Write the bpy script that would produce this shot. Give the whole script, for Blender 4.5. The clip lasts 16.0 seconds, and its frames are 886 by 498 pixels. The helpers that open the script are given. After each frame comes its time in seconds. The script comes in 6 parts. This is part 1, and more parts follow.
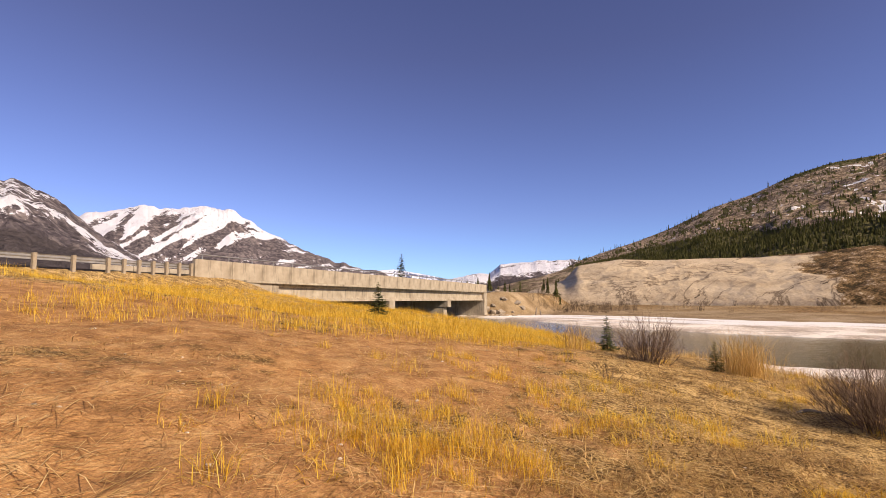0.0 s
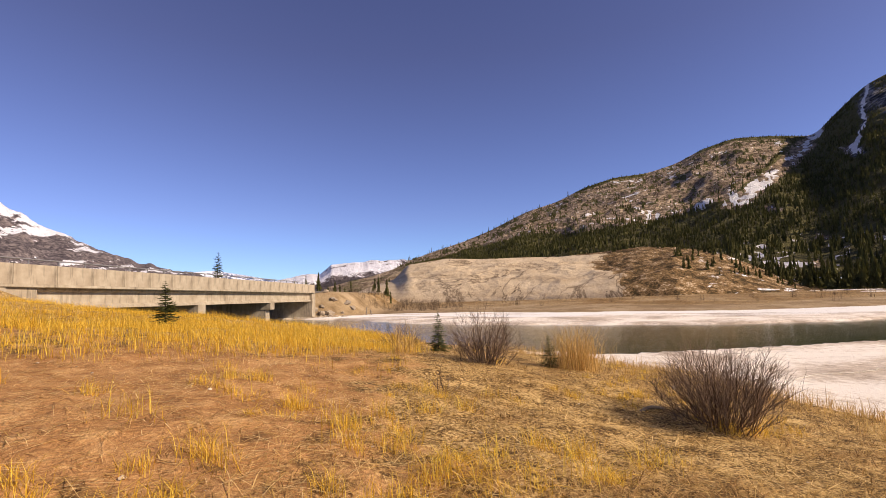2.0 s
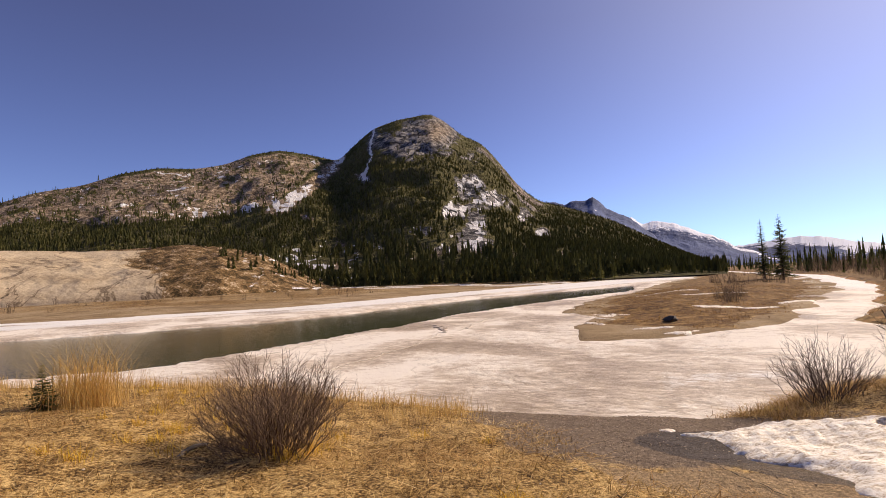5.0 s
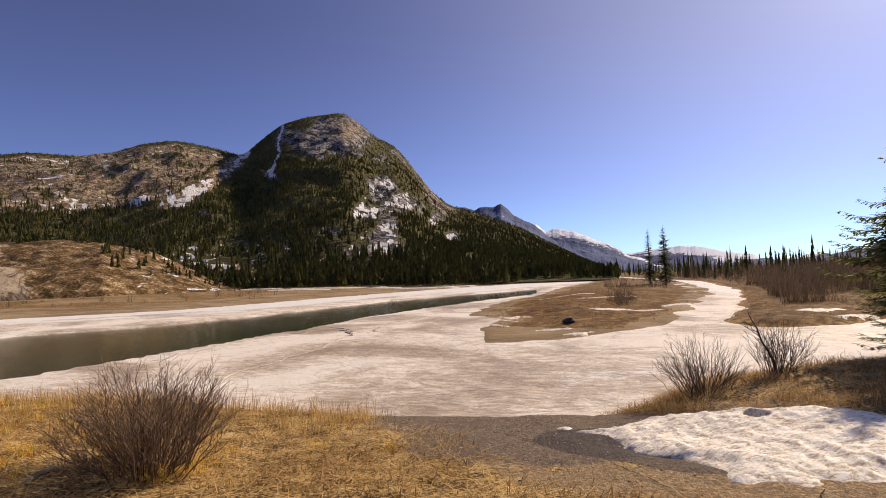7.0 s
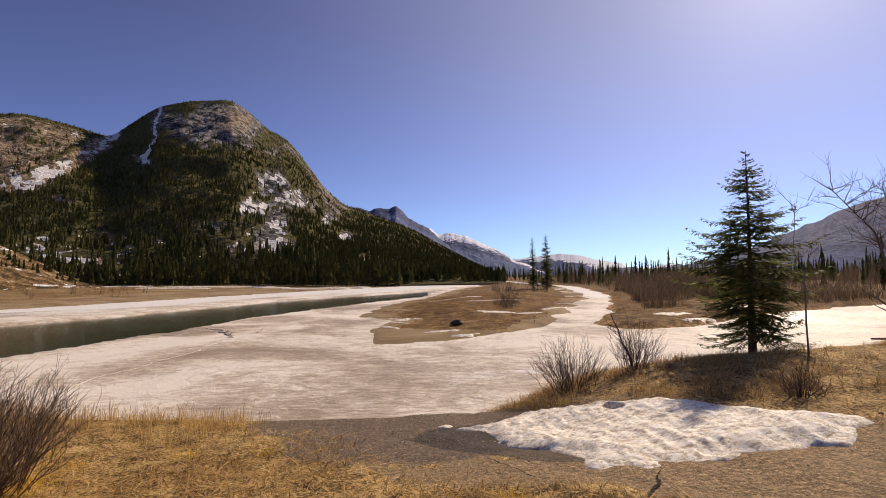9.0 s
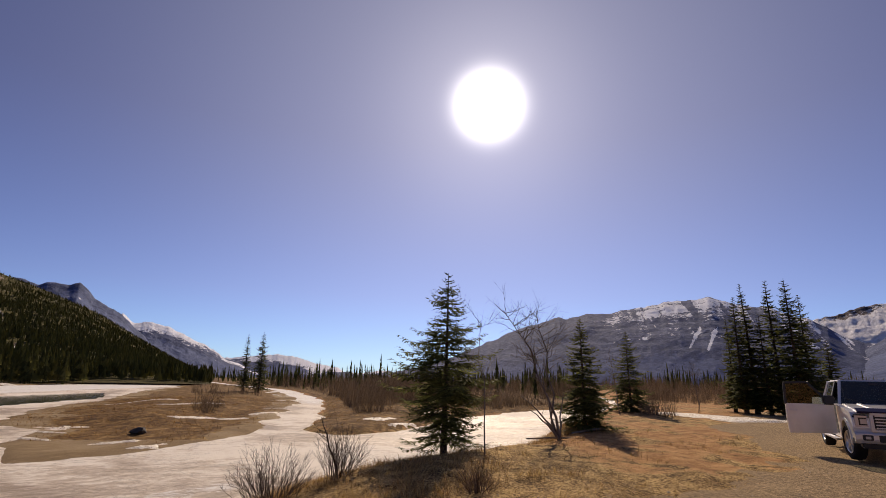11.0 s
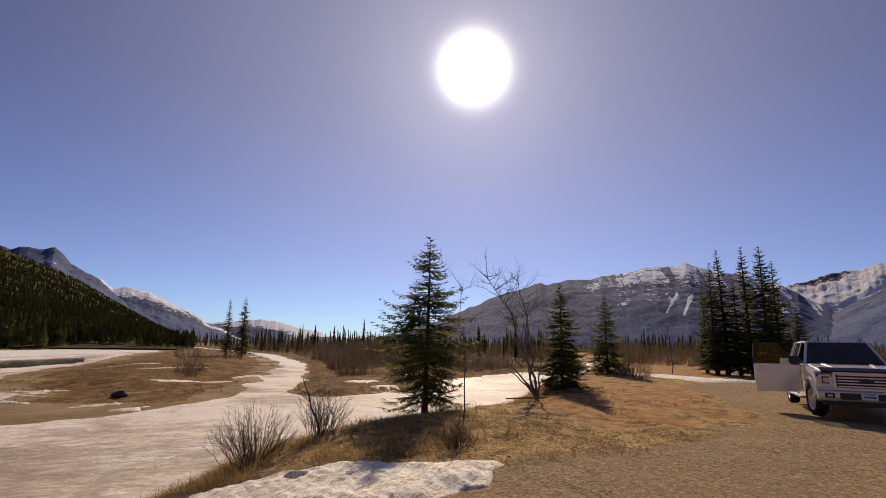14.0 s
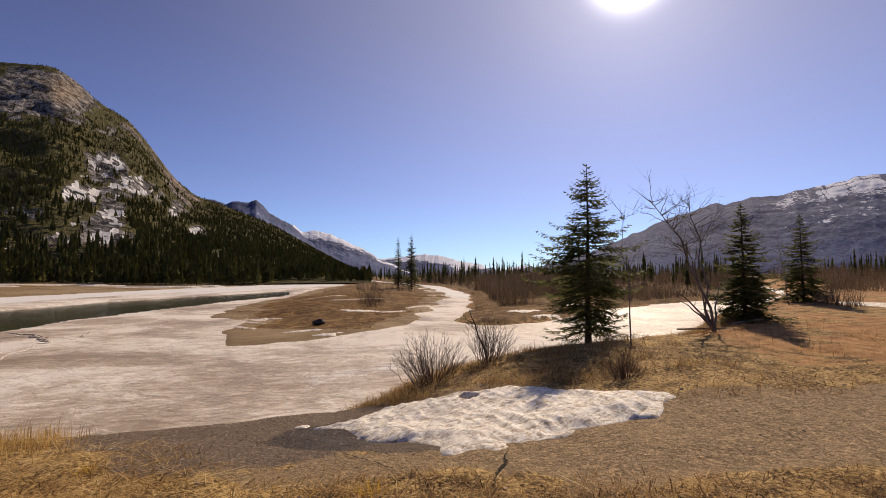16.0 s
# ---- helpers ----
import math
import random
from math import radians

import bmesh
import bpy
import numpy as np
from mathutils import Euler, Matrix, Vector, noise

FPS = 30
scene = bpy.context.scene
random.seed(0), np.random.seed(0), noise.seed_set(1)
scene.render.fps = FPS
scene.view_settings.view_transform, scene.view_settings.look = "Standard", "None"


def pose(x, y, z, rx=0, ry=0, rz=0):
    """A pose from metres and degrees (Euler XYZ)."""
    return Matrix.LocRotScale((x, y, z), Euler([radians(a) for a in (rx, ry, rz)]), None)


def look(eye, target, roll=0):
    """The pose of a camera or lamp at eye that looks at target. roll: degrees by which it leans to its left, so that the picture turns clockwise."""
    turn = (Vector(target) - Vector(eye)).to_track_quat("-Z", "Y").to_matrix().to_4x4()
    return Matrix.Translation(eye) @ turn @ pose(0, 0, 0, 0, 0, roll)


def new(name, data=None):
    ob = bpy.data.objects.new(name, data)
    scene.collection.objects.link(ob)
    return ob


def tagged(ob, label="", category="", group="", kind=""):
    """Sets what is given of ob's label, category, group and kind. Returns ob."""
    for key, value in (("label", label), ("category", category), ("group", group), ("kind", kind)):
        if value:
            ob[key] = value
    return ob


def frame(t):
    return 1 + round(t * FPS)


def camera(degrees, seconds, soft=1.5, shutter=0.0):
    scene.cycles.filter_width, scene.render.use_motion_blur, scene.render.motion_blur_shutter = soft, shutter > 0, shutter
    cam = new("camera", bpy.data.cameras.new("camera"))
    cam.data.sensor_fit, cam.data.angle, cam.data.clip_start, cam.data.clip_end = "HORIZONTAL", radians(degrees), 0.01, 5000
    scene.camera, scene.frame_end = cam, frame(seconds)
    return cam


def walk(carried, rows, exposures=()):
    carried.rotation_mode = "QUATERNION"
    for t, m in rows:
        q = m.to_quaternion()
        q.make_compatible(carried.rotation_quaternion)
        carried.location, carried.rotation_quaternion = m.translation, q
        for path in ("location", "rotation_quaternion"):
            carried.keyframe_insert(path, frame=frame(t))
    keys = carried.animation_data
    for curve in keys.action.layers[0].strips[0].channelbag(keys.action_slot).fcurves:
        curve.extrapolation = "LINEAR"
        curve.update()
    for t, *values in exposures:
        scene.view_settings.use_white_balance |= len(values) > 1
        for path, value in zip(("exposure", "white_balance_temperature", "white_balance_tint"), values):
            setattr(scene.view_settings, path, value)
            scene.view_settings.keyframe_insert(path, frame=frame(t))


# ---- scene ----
cam = camera(83.1, 16.0, 0.5)
PATH = [
    (0.0, pose(-0.000, 0.000, 3.093, 95.83, 0.18, -0.00)),
    (0.5, pose(0.102, 0.659, 3.054, 96.18, 0.75, -5.06)),
    (1.0, pose(0.265, 1.284, 3.030, 96.01, 1.31, -11.28)),
    (1.5, pose(0.453, 1.842, 3.027, 95.93, 1.62, -14.99)),
    (2.0, pose(0.631, 2.301, 3.008, 95.51, 1.80, -19.03)),
    (2.5, pose(0.762, 2.609, 2.986, 95.35, 2.04, -23.82)),
    (3.0, pose(1.090, 2.924, 3.008, 95.12, 2.70, -35.65)),
    (3.5, pose(1.263, 3.126, 3.062, 94.26, 3.05, -48.99)),
    (4.0, pose(1.466, 3.334, 3.080, 93.70, 2.80, -55.32)),
    (4.5, pose(1.569, 3.478, 3.105, 93.56, 2.62, -62.07)),
    (4.7, pose(1.587, 3.533, 3.128, 93.48, 2.66, -64.84)),
    (6.8, pose(1.854, 3.563, 3.107, 93.36, 2.26, -76.76)),
    (7.0, pose(1.850, 3.543, 3.097, 93.28, 2.08, -78.31)),
    (7.5, pose(1.851, 3.512, 3.099, 93.09, 1.83, -82.16)),
    (8.0, pose(1.841, 3.493, 3.102, 93.02, 1.55, -84.72)),
    (8.5, pose(1.820, 3.469, 3.100, 92.95, 1.27, -87.22)),
    (9.0, pose(1.805, 3.453, 3.087, 93.18, 0.81, -90.52)),
    (9.5, pose(1.779, 3.469, 3.078, 94.98, -0.36, -98.69)),
    (10.0, pose(1.793, 3.460, 3.068, 97.48, -1.13, -109.22)),
    (10.2, pose(1.798, 3.458, 3.065, 98.48, -1.63, -113.76)),
    (12.3, pose(1.969, 3.355, 2.970, 109.48, -1.35, -124.45)),
    (12.5, pose(1.965, 3.356, 2.970, 109.79, -1.35, -124.44)),
    (13.0, pose(1.962, 3.339, 2.970, 110.16, -1.38, -124.32)),
    (13.5, pose(1.945, 3.343, 2.970, 108.67, -1.22, -124.12)),
    (14.0, pose(1.881, 3.359, 2.970, 100.96, -1.07, -123.71)),
    (14.5, pose(1.820, 3.413, 3.017, 93.56, -0.76, -123.62)),
    (15.0, pose(1.809, 3.423, 3.016, 93.02, -0.39, -122.19)),
    (15.5, pose(1.831, 3.403, 3.012, 92.84, -0.24, -115.95)),
    (16.0, pose(1.810, 3.415, 3.016, 93.00, 0.24, -105.81)),
]
walk(cam, PATH, [(0.0, 0.38, 7000, 16), (3.0, 0.32, 7000, 16), (4.6, 0.22, 7000, 16), (7.0, 0.04, 7000, 15), (9.0, -0.11, 7000, 15), (10.2, -0.34, 7100, 15), (12.4, -0.40, 7300, 16), (13.3, -0.44, 7300, 16), (14.1, -0.46, 7300, 16), (14.7, -0.40, 7300, 17), (16.0, -0.26, 7100, 15)])

# ---- light ----
SUN_AZ, SUN_EL = radians(126.95), radians(30.8)
SUN_DIR = Vector((math.sin(SUN_AZ) * math.cos(SUN_EL), math.cos(SUN_AZ) * math.cos(SUN_EL), math.sin(SUN_EL)))
world = bpy.data.worlds.new("world")
scene.world = world
world.use_nodes = True
wn, wl = world.node_tree.nodes, world.node_tree.links
wn.clear()
sky = wn.new("ShaderNodeTexSky")
sky.sky_type, sky.sun_disc = "NISHITA", False
sky.sun_elevation, sky.sun_rotation = SUN_EL, SUN_AZ
sky.altitude, sky.air_density, sky.dust_density, sky.ozone_density = 1100, 1.0, 0.1, 3.0
sky_bg = wn.new("ShaderNodeBackground")
sky_bg.inputs["Strength"].default_value = 0.17
# deeper blue towards the horizon, as a clear mountain sky has it
gen = wn.new("ShaderNodeTexCoord")
sep = wn.new("ShaderNodeSeparateXYZ")
wl.new(gen.outputs["Generated"], sep.inputs[0])
tone = wn.new("ShaderNodeValToRGB")
for k, (p, c) in enumerate([(0.0, (0.35, 0.53, 0.82)), (0.16, (0.437, 0.44, 0.65)), (0.45, (0.445, 0.357, 0.487)), (1.0, (0.445, 0.357, 0.487))]):
    e = tone.color_ramp.elements[k] if k < 2 else tone.color_ramp.elements.new(p)
    e.position, e.color = p, (*c, 1)
wl.new(sep.outputs["Z"], tone.inputs["Fac"])
tint = wn.new("ShaderNodeMix")
tint.data_type, tint.blend_type = "RGBA", "MULTIPLY"
tint.inputs[0].default_value = 1.0
wl.new(sky.outputs[0], tint.inputs[6])
wl.new(tone.outputs["Color"], tint.inputs[7])
wl.new(tint.outputs[2], sky_bg.inputs["Color"])
# the sun's bright aureole, widened by lens glare put into the sky
tc = wn.new("ShaderNodeTexCoord")
dot = wn.new("ShaderNodeVectorMath")
dot.operation = "DOT_PRODUCT"
dot.inputs[1].default_value = SUN_DIR
wl.new(tc.outputs["Generated"], dot.inputs[0])


def wmath(op, a, b):
    n = wn.new("ShaderNodeMath")
    n.operation = op
    for k, v in enumerate((a, b)):
        if isinstance(v, (int, float)):
            n.inputs[k].default_value = v
        else:
            wl.new(v, n.inputs[k])
    return n.outputs[0]


pos = wmath("MAXIMUM", dot.outputs["Value"], 0.0)
aure = wmath("ADD", wmath("MULTIPLY", wmath("POWER", pos, 1100.0), 9.0),
             wmath("ADD", wmath("MULTIPLY", wmath("POWER", pos, 70.0), 0.26), wmath("ADD", wmath("MULTIPLY", wmath("POWER", pos, 7.0), 0.27), wmath("MULTIPLY", wmath("POWER", pos, 3.0), 0.035))))
aure_bg = wn.new("ShaderNodeBackground")
aure_bg.inputs["Color"].default_value = (0.93, 0.94, 0.94, 1)
wl.new(aure, aure_bg.inputs["Strength"])
add = wn.new("ShaderNodeAddShader")
wl.new(sky_bg.outputs[0], add.inputs[0])
wl.new(aure_bg.outputs[0], add.inputs[1])
wout = wn.new("ShaderNodeOutputWorld")
wl.new(add.outputs[0], wout.inputs["Surface"])

sun = new("sun", bpy.data.lights.new("sun", "SUN"))
sun.data.energy, sun.data.angle, sun.data.color = 5.0, radians(0.53), (1.0, 0.865, 0.69)
sun.matrix_world = look(SUN_DIR * 50, (0, 0, 0))


# ---- numeric helpers ----
def hash01(ix, iy, seed):
    h = (ix.astype(np.int64) * 374761393 + iy.astype(np.int64) * 668265263 + seed * 974634777) & 0x7FFFFFFF
    h = ((h ^ (h >> 13)) * 1274126177) & 0x7FFFFFFF
    return ((h ^ (h >> 16)) & 0xFFFFFF) / float(0xFFFFFF)


def vnoise(x, y, seed=0):
    """Smooth value noise, -1 to 1."""
    ix, iy = np.floor(x), np.floor(y)
    fx, fy = x - ix, y - iy
    fx, fy = fx * fx * (3 - 2 * fx), fy * fy * (3 - 2 * fy)
    a, b = hash01(ix, iy, seed), hash01(ix + 1, iy, seed)
    c, d = hash01(ix, iy + 1, seed), hash01(ix + 1, iy + 1, seed)
    return 2 * ((a + (b - a) * fx) * (1 - fy) + (c + (d - c) * fx) * fy) - 1


def fbm(x, y, octaves=4, seed=0, gain=0.5):
    out, amp, k = 0.0, 1.0, 1.0
    for o in range(octaves):
        out = out + amp * vnoise(x * k + 17.3 * o, y * k - 9.1 * o, seed + o)
        amp, k = amp * gain, k * 2.03
    return out


def ridged(x, y, octaves=4, seed=0):
    out, amp, k = 0.0, 1.0, 1.0
    for o in range(octaves):
        out = out + amp * (1 - 2 * np.abs(vnoise(x * k + 5.7 * o, y * k + 3.3 * o, seed + o)))
        amp, k = amp * 0.5, k * 2.1
    return out


def sstep(a, b, x):
    t = np.clip((x - a) / (b - a), 0, 1)
    return t * t * (3 - 2 * t)


def sdf(poly, x, y):
    """Signed distance to a closed polygon, positive inside."""
    best = np.full(np.shape(x), 1e18)
    inside = np.zeros(np.shape(x), bool)
    n = len(poly)
    for i in range(n):
        (ax, ay), (bx, by) = poly[i], poly[(i + 1) % n]
        ex, ey = bx - ax, by - ay
        t = np.clip(((x - ax) * ex + (y - ay) * ey) / (ex * ex + ey * ey), 0, 1)
        best = np.minimum(best, (x - ax - t * ex) ** 2 + (y - ay - t * ey) ** 2)
        cross = ((ay > y) != (by > y)) & (x < (bx - ax) * (y - ay) / ((by - ay) or 1e-9) + ax)
        inside ^= cross
    return np.where(inside, 1, -1) * np.sqrt(best)


def mesh_np(name, verts, faces, mats, smooth=True, attrs=None, mat_index=None):
    """A mesh from numpy vertices and triangle or quad rows."""
    verts, faces = np.asarray(verts, np.float32), np.asarray(faces, np.int32)
    me = bpy.data.meshes.new(name)
    me.vertices.add(len(verts))
    me.vertices.foreach_set("co", verts.ravel())
    k = faces.shape[1]
    me.loops.add(faces.size)
    me.loops.foreach_set("vertex_index", faces.ravel())
    me.polygons.add(len(faces))
    me.polygons.foreach_set("loop_start", np.arange(0, faces.size, k, dtype=np.int32))
    me.polygons.foreach_set("use_smooth", np.full(len(faces), smooth, bool))
    for m in (mats if isinstance(mats, (list, tuple)) else [mats]):
        me.materials.append(m)
    if mat_index is not None:
        me.polygons.foreach_set("material_index", np.asarray(mat_index, np.int32))
    for key, v in (attrs or {}).items():
        a = me.attributes.new(key, "FLOAT", "POINT")
        a.data.foreach_set("value", np.asarray(v, np.float32))
    me.update(calc_edges=True)
    return me


def grid_faces(rows, cols, wrap=False):
    i, j = np.meshgrid(np.arange(rows - 1), np.arange(cols if wrap else cols - 1), indexing="ij")
    j2 = (j + 1) % cols
    return np.stack([i * cols + j, i * cols + j2, (i + 1) * cols + j2, (i + 1) * cols + j], -1).reshape(-1, 4)


# ---- materials ----
def rgb(c):
    return (c[0], c[1], c[2], 1)


class Mat:
    """A node material with a Principled shader; coordinates are the object's own, in metres."""

    def __init__(self, name, rough=0.85, metal=0.0, spec=0.3):
        self.m = bpy.data.materials.new(name)
        self.m.use_nodes = True
        self.n, self.l = self.m.node_tree.nodes, self.m.node_tree.links
        self.b = self.n["Principled BSDF"]
        self.b.inputs["Roughness"].default_value = rough
        self.b.inputs["Metallic"].default_value = metal
        self.b.inputs["Specular IOR Level"].default_value = spec
        self.co = self.n.new("ShaderNodeTexCoord").outputs["Object"]

    def link(self, a, b):
        if isinstance(a, (int, float)):
            b.default_value = a
        elif isinstance(a, tuple):
            b.default_value = rgb(a) if len(a) == 3 else a
        else:
            self.l.new(a, b)

    def scaled(self, sx, sy, sz):
        n = self.n.new("ShaderNodeMapping")
        n.inputs["Scale"].default_value = (sx, sy, sz)
        self.l.new(self.co, n.inputs["Vector"])
        return n.outputs[0]

    def noise(self, scale, detail=4, rough=0.55, co=None, dist=0.0):
        n = self.n.new("ShaderNodeTexNoise")
        n.inputs["Scale"].default_value, n.inputs["Detail"].default_value = scale, detail
        n.inputs["Roughness"].default_value, n.inputs["Distortion"].default_value = rough, dist
        self.l.new(co or self.co, n.inputs["Vector"])
        return n.outputs["Fac"]

    def voronoi(self, scale, feature="F1", co=None):
        n = self.n.new("ShaderNodeTexVoronoi")
        n.feature = feature
        n.inputs["Scale"].default_value = scale
        self.l.new(co or self.co, n.inputs["Vector"])
        return n

    def ramp(self, fac, stops):
        n = self.n.new("ShaderNodeValToRGB")
        e = n.color_ramp.elements
        while len(e) < len(stops):
            e.new(0.5)
        for k, (p, c) in enumerate(stops):
            e[k].position, e[k].color = p, rgb(c) if not isinstance(c, (int, float)) else (c, c, c, 1)
        self.link(fac, n.inputs["Fac"])
        return n.outputs["Color"]

    def mix(self, fac, a, b, mode="MIX"):
        n = self.n.new("ShaderNodeMix")
        n.data_type, n.blend_type = "RGBA", mode
        self.link(fac, n.inputs[0])
        self.link(a, n.inputs[6])
        self.link(b, n.inputs[7])
        return n.outputs[2]

    def math(self, op, a, b=0.0, clamp=False):
        n = self.n.new("ShaderNodeMath")
        n.operation, n.use_clamp = op, clamp
        self.link(a, n.inputs[0])
        self.link(b, n.inputs[1])
        return n.outputs[0]

    def attr(self, name):
        n = self.n.new("ShaderNodeAttribute")
        n.attribute_name = name
        return n.outputs["Fac"]

    def random(self):
        return self.n.new("ShaderNodeObjectInfo").outputs["Random"]

    def island(self):
        return self.n.new("ShaderNodeNewGeometry").outputs["Random Per Island"]

    def color(self, c):
        self.link(c, self.b.inputs["Base Color"])
        return self

    def rough(self, r):
        self.link(r, self.b.inputs["Roughness"])
        return self

    def bump(self, height, strength=0.5, distance=0.05):
        n = self.n.new("ShaderNodeBump")
        n.inputs["Strength"].default_value, n.inputs["Distance"].default_value = strength, distance
        self.link(height, n.inputs["Height"])
        self.l.new(n.outputs[0], self.b.inputs["Normal"])
        return self


def simple(name, dark, light, scale, rough=0.85, bump=0.3, dist=0.02, metal=0.0, spec=0.3):
    m = Mat(name, rough, metal, spec)
    f = m.noise(scale, 5)
    g = m.noise(scale * 9, 3)
    m.color(m.mix(m.math("MULTIPLY", g, 0.45), m.ramp(f, [(0.3, dark), (0.7, light)]), dark))
    m.bump(m.math("ADD", f, m.math("MULTIPLY", g, 0.4)), bump, dist)
    return m.m


def ground_material():
    m = Mat("ground", 0.95, 0, 0.1)
    big, mid, fine = m.noise(0.35, 5), m.noise(2.6, 5), m.noise(22, 5, 0.65)
    grain = m.noise(110, 3, 0.7)
    grit = m.voronoi(26)
    soil = m.ramp(m.math("ADD", m.math("MULTIPLY", mid, 0.6), m.math("MULTIPLY", fine, 0.4)), [(0.38, (0.29, 0.145, 0.058)), (0.5, (0.46, 0.238, 0.092)), (0.62, (0.64, 0.38, 0.16))])
    thatch = m.ramp(m.math("ADD", m.math("MULTIPLY", mid, 0.35), m.math("MULTIPLY", fine, 0.65)), [(0.43, (0.10, 0.058, 0.024)), (0.5, (0.36, 0.222, 0.082)), (0.57, (0.72, 0.50, 0.21))])
    gravel = m.mix(m.ramp(m.noise(9, 4), [(0.4, 0.0), (0.65, 1.0)]), m.ramp(grit.outputs["Color"], [(0.1, (0.09, 0.063, 0.042)), (0.9, (0.33, 0.25, 0.175))]), m.ramp(fine, [(0.3, (0.10, 0.074, 0.054)), (0.7, (0.26, 0.195, 0.14))]))
    asphalt = m.mix(m.ramp(fine, [(0.42, 0.0), (0.72, 1.0)]), m.ramp(big, [(0.3, (0.25, 0.175, 0.097)), (0.7, (0.36, 0.255, 0.142))]), (0.48, 0.345, 0.195))
    bar = m.noise(0.14, 9, 0.72, m.scaled(1.0, 0.7, 1), 0.5)
    sand = m.ramp(m.math("ADD", m.math("MULTIPLY", bar, 0.6), m.math("ADD", m.math("MULTIPLY", big, 0.2), m.math("MULTIPLY", fine, 0.2))), [(0.40, (0.19, 0.125, 0.062)), (0.5, (0.34, 0.24, 0.13)), (0.6, (0.47, 0.36, 0.22))])
    heath = m.ramp(m.math("ADD", m.math("MULTIPLY", mid, 0.5), m.math("MULTIPLY", m.noise(0.9, 5), 0.5)), [(0.36, (0.075, 0.040, 0.018)), (0.5, (0.20, 0.112, 0.042)), (0.62, (0.40, 0.25, 0.095))])
    c = m.mix(m.ramp(m.math("ADD", m.attr("soil"), m.math("MULTIPLY", m.math("SUBTRACT", mid, 0.5), 1.1)), [(0.4, 0.0), (0.62, 1.0)]), thatch, soil)
    edge = m.math("MULTIPLY", m.math("SUBTRACT", m.noise(3.5, 5, 0.65), 0.5), 1.0)
    for key, col in (("heath", heath), ("sand", sand), ("gravel", gravel), ("asphalt", asphalt)):
        c = m.mix(m.ramp(m.math("ADD", m.attr(key), edge), [(0.42, 0.0), (0.58, 1.0)]), c, col)
    c = m.mix(m.math("MULTIPLY", m.attr("asphalt"), 0.85), c, m.mix(1.0, c, m.ramp(m.math("ADD", m.math("MULTIPLY", m.voronoi(60).outputs["Color"], 0.5), m.math("MULTIPLY", m.voronoi(23).outputs["Color"], 0.5)), [(0.2, (0.45, 0.43, 0.40)), (0.55, (1.0, 1.0, 1.0)), (0.85, (1.9, 1.8, 1.65))]), "MULTIPLY"))
    c = m.mix(m.ramp(grain, [(0.36, 0.75), (0.5, 0.0)]), c, m.mix(0.65, c, (0.02, 0.014, 0.008)))
    wet = m.ramp(m.math("ADD", m.attr("wet"), m.math("MULTIPLY", edge, 0.5)), [(0.44, 0.0), (0.56, 1.0)])
    m.color(m.mix(m.math("MULTIPLY", wet, 0.9), c, m.mix(1.0, c, (0.30, 0.29, 0.28), "MULTIPLY")))
    m.rough(m.ramp(wet, [(0.0, 0.95), (1.0, 0.62)]))
    h = m.math("ADD", m.math("MULTIPLY", mid, 0.6), m.math("ADD", m.math("MULTIPLY", fine, 0.5), m.math("MULTIPLY", grain, 0.12)))
    m.bump(h, 0.85, 0.08)
    return m.m


def ice_material():
    m = Mat("ice", 0.6, 0, 0.14)
    streak = m.scaled(1.5, 0.55, 1)
    a, c = m.noise(0.13, 6, 0.6, dist=0.6), m.noise(5, 6, 0.7, m.scaled(1.0, 0.45, 1), 1.4)
    b = m.math("ADD", m.math("MULTIPLY", m.noise(1.3, 10, 0.76, streak, 1.2), 0.62), m.math("MULTIPLY", c, 0.38))
    base = m.ramp(m.math("ADD", m.math("MULTIPLY", a, 0.5), m.math("MULTIPLY", b, 0.5)), [(0.43, (0.42, 0.33, 0.235)), (0.485, (0.66, 0.55, 0.42)), (0.535, (0.92, 0.84, 0.71))])
    col = m.mix(m.ramp(m.math("ADD", m.attr("snow"), m.math("MULTIPLY", m.math("SUBTRACT", b, 0.5), 1.2)), [(0.45, 0.0), (0.6, 1.0)]), base, (0.90, 0.87, 0.80))
    m.color(col)
    vein = m.ramp(m.noise(0.16, 8, 0.6, dist=1.2), [(0.493, 0.0), (0.5, 1.0), (0.507, 0.0)])
    m.color(m.mix(m.math("MULTIPLY", vein, 0.45), col, (0.30, 0.25, 0.19)))
    m.rough(m.ramp(a, [(0.35, 0.45), (0.65, 0.8)]))
    m.bump(m.math("ADD", m.math("MULTIPLY", b, 1.0), m.math("MULTIPLY", c, 0.35)), 0.8, 0.10)
    return m.m


def water_material():
    m = Mat("water", 0.08, 0, 0.26)
    m.color(m.ramp(m.noise(0.06, 3), [(0.3, (0.040, 0.050, 0.026)), (0.7, (0.060, 0.070, 0.036))]))
    m.bump(m.math("ADD", m.noise(1.3, 4, 0.6, m.scaled(0.7, 1.6, 1)), m.math("MULTIPLY", m.noise(6, 3), 0.3)), 0.4, 0.05)
    return m.m


